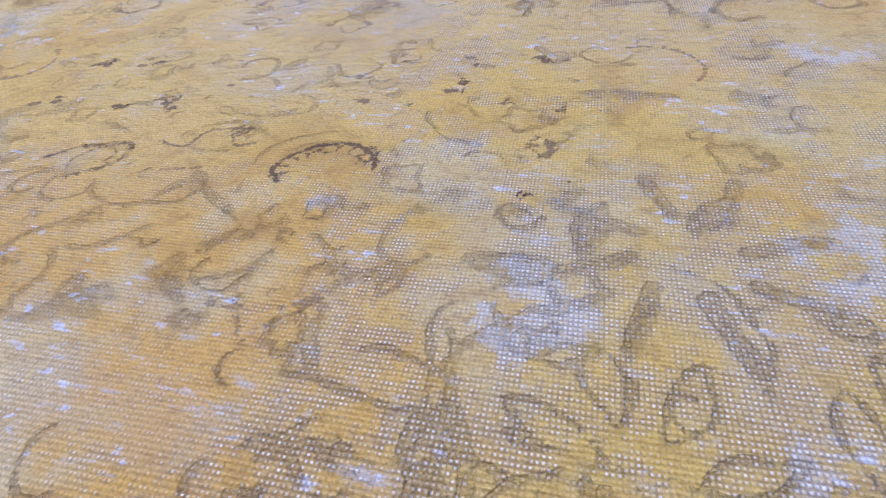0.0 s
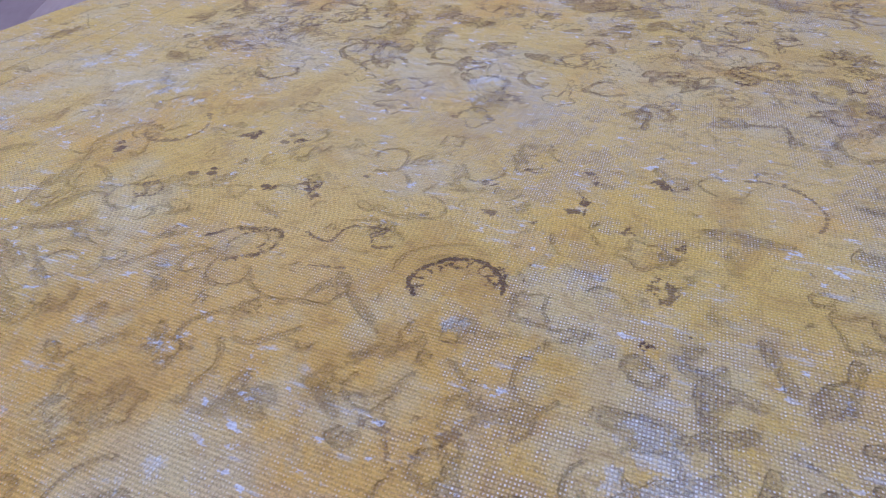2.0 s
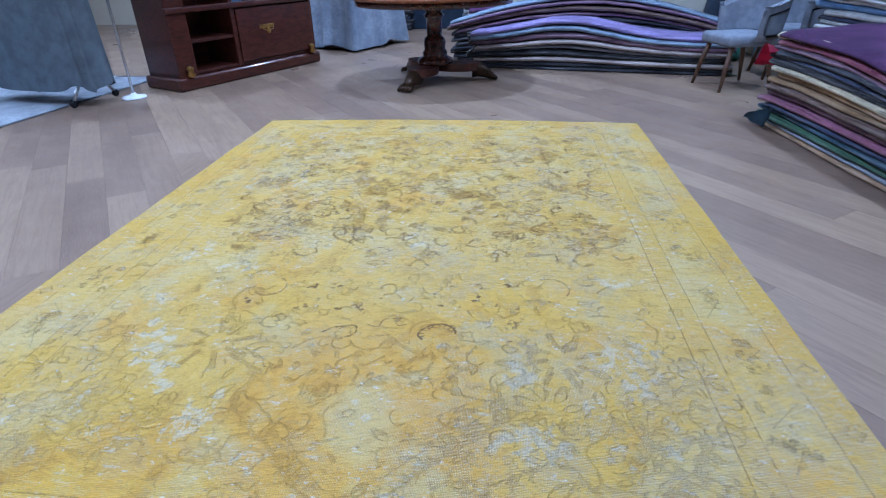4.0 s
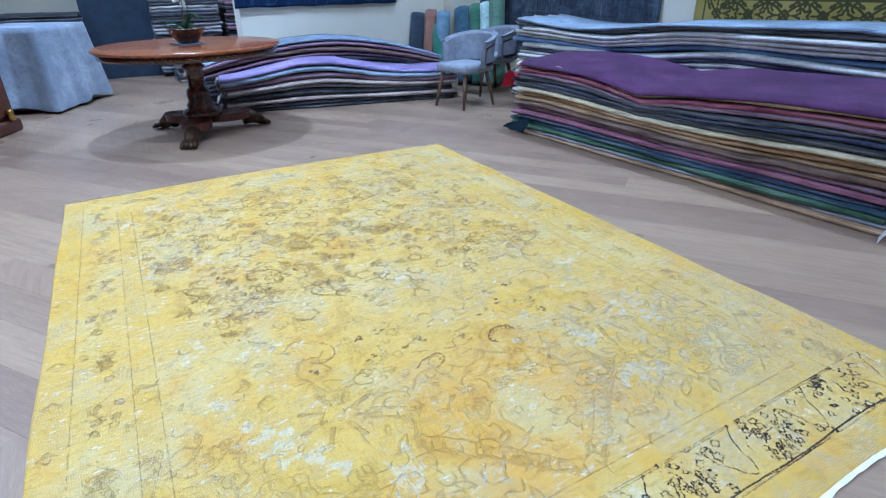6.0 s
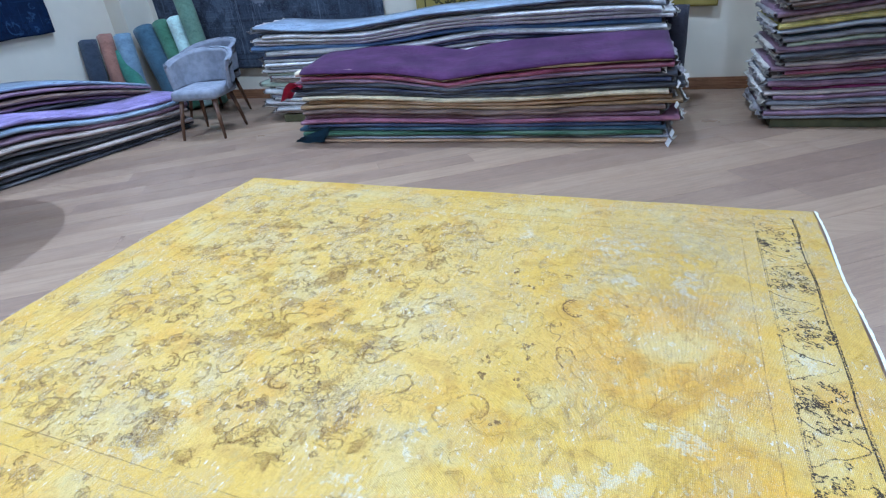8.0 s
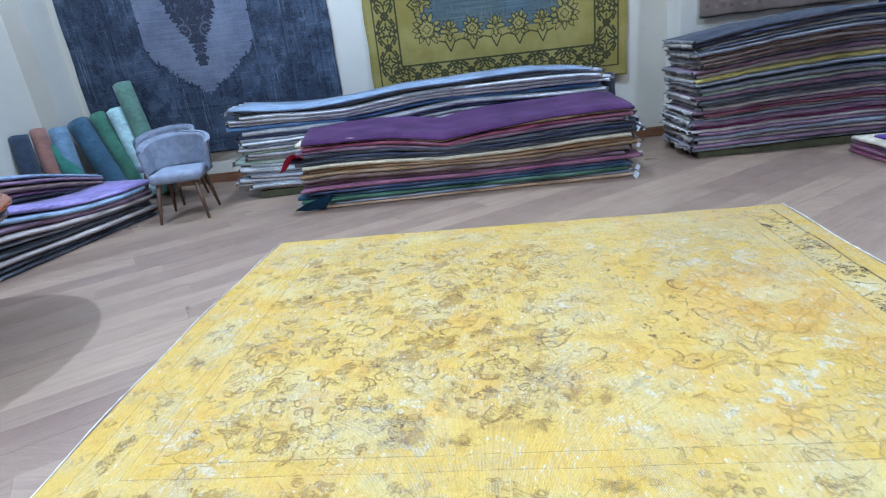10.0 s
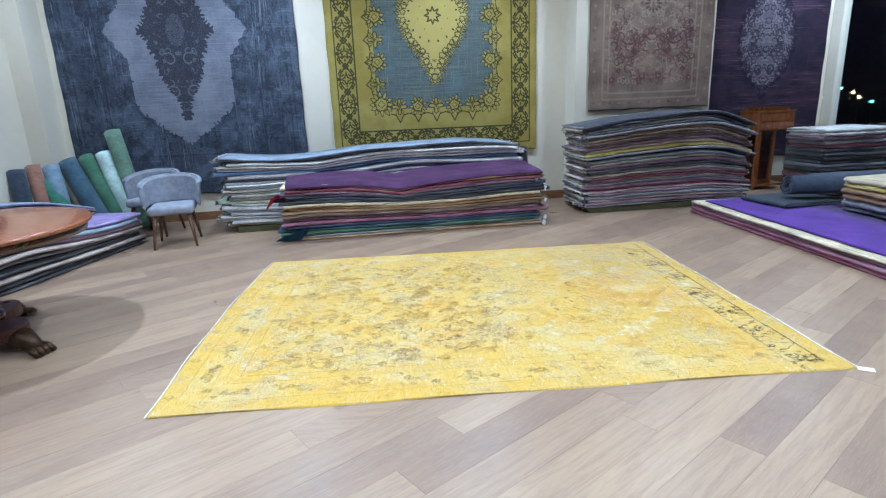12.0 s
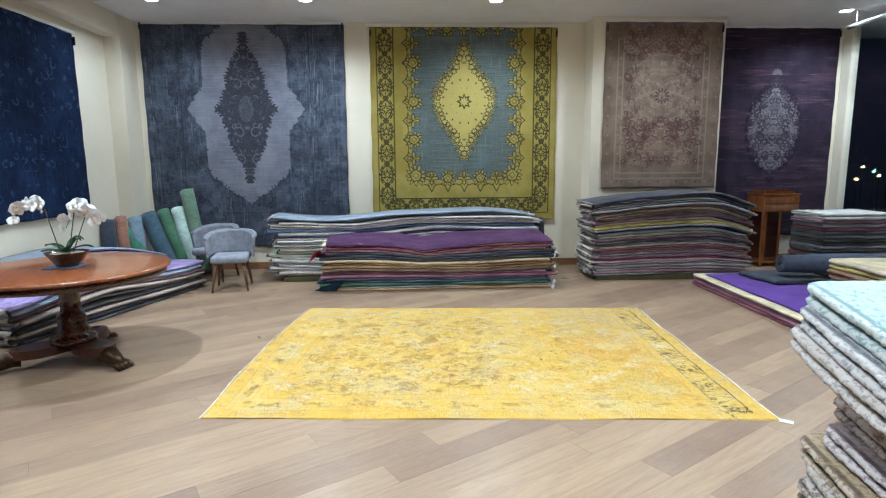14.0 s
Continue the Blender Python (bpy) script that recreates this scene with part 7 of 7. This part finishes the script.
add_box(bm, (1.13, -0.008, 0.47), (0.20, 0.006, 0.035), 0.002)
add_tube(bm, [(1.05, -0.010, 0.47), (1.07, -0.034, 0.44), (1.13, -0.04, 0.425), (1.19, -0.034, 0.44), (1.21, -0.010, 0.47)], 0.006, 8)
add_lathe(bm, [(0.001, 0), (0.03, 0.0), (0.026, 0.006), (0.001, 0.008)], 16, Matrix.Translation((1.15, -0.008, 0.425)) @ pose(0, 0, 0, 90, 0, 0))
part("handle", bm, M_BRASS, flap, "aged brass swing handle and lock plate", smooth=True)
bm = bmesh.new()
add_box(bm, (BL / 2, 0.0, 0.70), (BL + 0.04, 0.05, 0.05), 0.015, seg=3)
part("moulding", bm, M_DARKMAHOG, bur)
for x in (0.10, BL - 0.1):
    bm = bmesh.new()
    add_lathe(bm, [(0.03, 0.12), (0.04, 0.14), (0.025, 0.17), (0.035, 0.2), (0.02, 0.22)], 14, Matrix.Translation((x, -0.03, 0)))
    part("bracket", bm, M_BRASS, bur, smooth=True)
M_BOOK = m_plain("blue_cloth_book", lin(96, 118, 146), 0.7, 0, 0.2, 20)
for k in range(6):
    bm = bmesh.new()
    add_box(bm, (0, 0, 0.10), (0.035, 0.16, 0.20 - 0.01 * (k % 3)), 0.004)
    ob = part("book", bm, M_BOOK)
    ob.matrix_basis = bur.matrix_basis @ pose(0.80 + 0.037 * k, 0.25, 0.70)
    tagged(ob, "pale blue cloth book on a cabinet shelf", "book", "books in the cabinet")

M_DRAPE = m_pile(lin(128, 138, 156), lin(160, 168, 184))
dt = thing("draped_table", "table covered to the floor by a blue-grey rug", "table", yaw(-4.05, -3.05, 0, -28))
bm = bmesh.new()


def skirt(u, v):
    a = 2 * math.pi * u
    c, s = math.cos(a), math.sin(a)
    k = 1 / max(abs(c), abs(s)) ** 0.8
    fl = 1 + 0.16 * v + 0.06 * v * math.sin(9 * a) + 0.03 * v * math.sin(17 * a + 1)
    return Vector((0.52 * c * k * fl, 0.46 * s * k * fl, 0.87 - 0.84 * v + 0.05 * v * max(0, math.sin(4 * a + 0.6))))


g = add_grid(bm, 96, 14, skirt, close_u=True)
bm.faces.new([r[0] for r in g])
part("cover", bm, M_DRAPE, dt, "blue-grey rug draped over the table", smooth=True)
bm = bmesh.new()
add_box(bm, (0, 0, 0.42), (0.8, 0.7, 0.82))
part("frame", bm, M_DARKMAHOG, dt)

stack(yaw(-5.55, -1.15, 0, 90), named("blk char gry char gry lgr char gry blk gry char gry lgr gry char gry char gry lgr char gry blk"), 0.95, 0.75, 0.055, "tall dark far stack", "rugs in the far stack", None, 71)
stack(yaw(-5.5, -0.15, 0, 90), named("blk blk char blk win blk char mau blk blk char blk mau mau char blk mau char blk mau"), 0.9, 0.75, 0.055, "dark wine far stack", "rugs in the far dark stack", None, 73)
stack(yaw(-4.75, -0.95, 0, 90), named("wht char gry blk wht gry wht pur"), 1.1, 0.6, 0.05, "low pile with a purple top", "rugs in the far low pile", None, 75)
stack(yaw(-5.6, -3.6, 0, 90), named("blk char blk nvy blk char wht blk char blk nvy blk char blk nvy blk char blk"), 2.2, 0.8, 0.055, "long dark far stack", "rugs in the far long stack", None, 77)
bm = bmesh.new()
add_box(bm, (0, 0, 0.75), (0.12, 0.9, 1.5), 0.01)
ob = part("display_board", bm, m_plain("slate_board", lin(44, 56, 74), 0.8, 0, 0.2, 6))
ob.matrix_basis = pose(-5.9, -2.05, 0)
tagged(ob, "dark slate display board standing in the far bay", "display board")

# pale rug, covered rolling rack and lamp foot to the south
bm = bmesh.new()
add_grid(bm, 40, 30, lambda u, v: Vector((2.6 * (u - 0.5), 2.2 * (v - 1), 0.006 + 0.002 * noise.noise(Vector((u * 8, v * 8, 0))))))
bmesh.ops.solidify(bm, geom=bm.faces[:], thickness=-0.005)
ob = part("area_rug", bm, m_pile(lin(206, 212, 224), lin(226, 230, 238)), smooth=True)
ob.matrix_basis = yaw(-0.42, -4.68, 0, -5)
tagged(ob, "pale bluish white rug lying flat on the floor", "rug")
rk = thing("garment_rack", "rolling rack on bent steel legs under a grey cover", "rack", yaw(-0.62, -4.95, 0.0125, 80))
for sx in (-1, 1):
    for sy in (-1, 1):
        bm = bmesh.new()
        add_tube(bm, [(sx * 0.45, 0, 0.5), (sx * 0.45, sy * 0.03, 0.28), (sx * 0.45, sy * 0.16, 0.12), (sx * 0.45, sy * 0.22, 0.05)], 0.014, 10)
        lg = part("leg", bm, M_STEEL, rk, smooth=True)
        bm = bmesh.new()
        add_lathe(bm, [(0.012, -0.014), (0.028, -0.014), (0.032, -0.008), (0.032, 0.008), (0.028, 0.014), (0.012, 0.014)], 16, Matrix.Translation((sx * 0.45, sy * 0.225, 0.032)) @ pose(0, 0, 0, 0, 90, 0))
        part("caster", bm, M_BLACK, lg, "small dark caster wheel", smooth=True)
bm = bmesh.new()


def cover(u, v):
    a = 2 * math.pi * u
    c, s = math.cos(a), math.sin(a)
    w = 1 + 0.08 * v + 0.05 * v * math.sin(13 * a)
    return Vector((0.55 * math.copysign(abs(c) ** 0.4, c) * w, 0.17 * math.copysign(abs(s) ** 0.5, s) * w, 1.5 - 1.36 * v + 0.03 * math.sin(5 * a) * v))


g = add_grid(bm, 80, 10, cover, close_u=True)
bm.faces.new([r[0] for r in g])
part("cover", bm, m_plain("grey_dust_cover", lin(96, 104, 112), 0.85, 0, 0.2, 8, 0.004), rk, smooth=True)
lampst = thing("floor_lamp", "slim white floor lamp with a flat round foot", "floor lamp", yaw(-0.74, -4.28, 0, 0))
bm = bmesh.new()
add_lathe(bm, [(0.001, 0.0), (0.10, 0.0), (0.105, 0.006), (0.10, 0.018), (0.03, 0.03), (0.02, 0.05), (0.001, 0.05)], 28)
part("foot", bm, M_WHITEPL, lampst, smooth=True)
bm = bmesh.new()
add_tube(bm, [(0, 0, 0.04), (0, 0, 1.5)], 0.011, 10)
part("pole", bm, M_STEEL, lampst, smooth=True)
bm = bmesh.new()
add_lathe(bm, [(0.16, 1.36), (0.10, 1.62), (0.095, 1.62), (0.155, 1.36)], 28)
part("shade", bm, M_WHITEPL, lampst, smooth=True)


# ---- floorboards: real boards laid slantwise ----
BD = radians(36)
BWID = 0.19
bx, by = Vector((math.cos(BD), math.sin(BD), 0)), Vector((-math.sin(BD), math.cos(BD), 0))
fl = thing("floor", "pale brown oiled wooden board floor laid diagonally", "floor", pose(0, 0, 0), kind="structure")


def board_mesh(bm, L, W):
    g, h = 0.0005, 0.0009
    lo = [bm.verts.new((sx * (L / 2 - 0.0003), sy * (W / 2 - 0.0003), -0.012)) for sx, sy in ((-1, -1), (1, -1), (1, 1), (-1, 1))]
    md = [bm.verts.new((sx * (L / 2 - 0.0003), sy * (W / 2 - 0.0003), -h)) for sx, sy in ((-1, -1), (1, -1), (1, 1), (-1, 1))]
    hi = [bm.verts.new((sx * (L / 2 - g), sy * (W / 2 - g), 0)) for sx, sy in ((-1, -1), (1, -1), (1, 1), (-1, 1))]
    for i in range(4):
        j = (i + 1) % 4
        bm.faces.new((lo[i], lo[j], md[j], md[i]))
        bm.faces.new((md[i], md[j], hi[j], hi[i]))
    bm.faces.new(hi)


rnd = random.Random(77)
lens = (1.5, 1.9, 2.3, 2.7)
shared = []
for l in lens:
    bm = bmesh.new()
    board_mesh(bm, l, BWID)
    shared.append(finish(bm, "board", M_FLOOR))
rest_v, rest_f, near = [], [], []
for row in range(-66, 50):
    s = -14 + rnd.uniform(0, 2)
    while s < 14.5:
        k = rnd.randrange(4)
        c = bx * (s + lens[k] / 2) + by * (row * BWID)
        s += lens[k]
        if not (-7.6 < c.x < EX + 0.6 and -10.4 < c.y < 3.6):
            continue
        tz = rnd.uniform(-0.0004, 0.0004)
        if -1.9 < c.x < 5.0 and -4.9 < c.y < 1.6 and not (0.35 < c.x < 3.3 and -2.3 < c.y < -0.4):
            near.append((k, c, tz))
            continue
        b0 = len(rest_v)
        me = shared[k]
        for q in me.vertices:
            p = c + by * q.co.y
            p = p + bx * min(q.co.x, (EX + 0.10 - p.x) / bx.x)
            rest_v.append((p.x, p.y, q.co.z + tz))
        for f in me.polygons:
            rest_f.append([b0 + i for i in f.vertices])
me = bpy.data.meshes.new("floorboards")
me.from_pydata(rest_v, [], rest_f)
me.materials.append(M_FLOOR)
ob = new("floorboards", me)
ob.parent = fl
ob["kind"] = "stuff"
for k, c, tz in near:
    ob = new("board", shared[k])
    ob.matrix_basis = yaw(c.x, c.y, tz, 36)
    ob.parent = fl
bm = bmesh.new()
add_box(bm, (0.5, -3.4, -0.05), (16.2, 14.2, 0.07))
part("subfloor", bm, M_BLACK, fl)
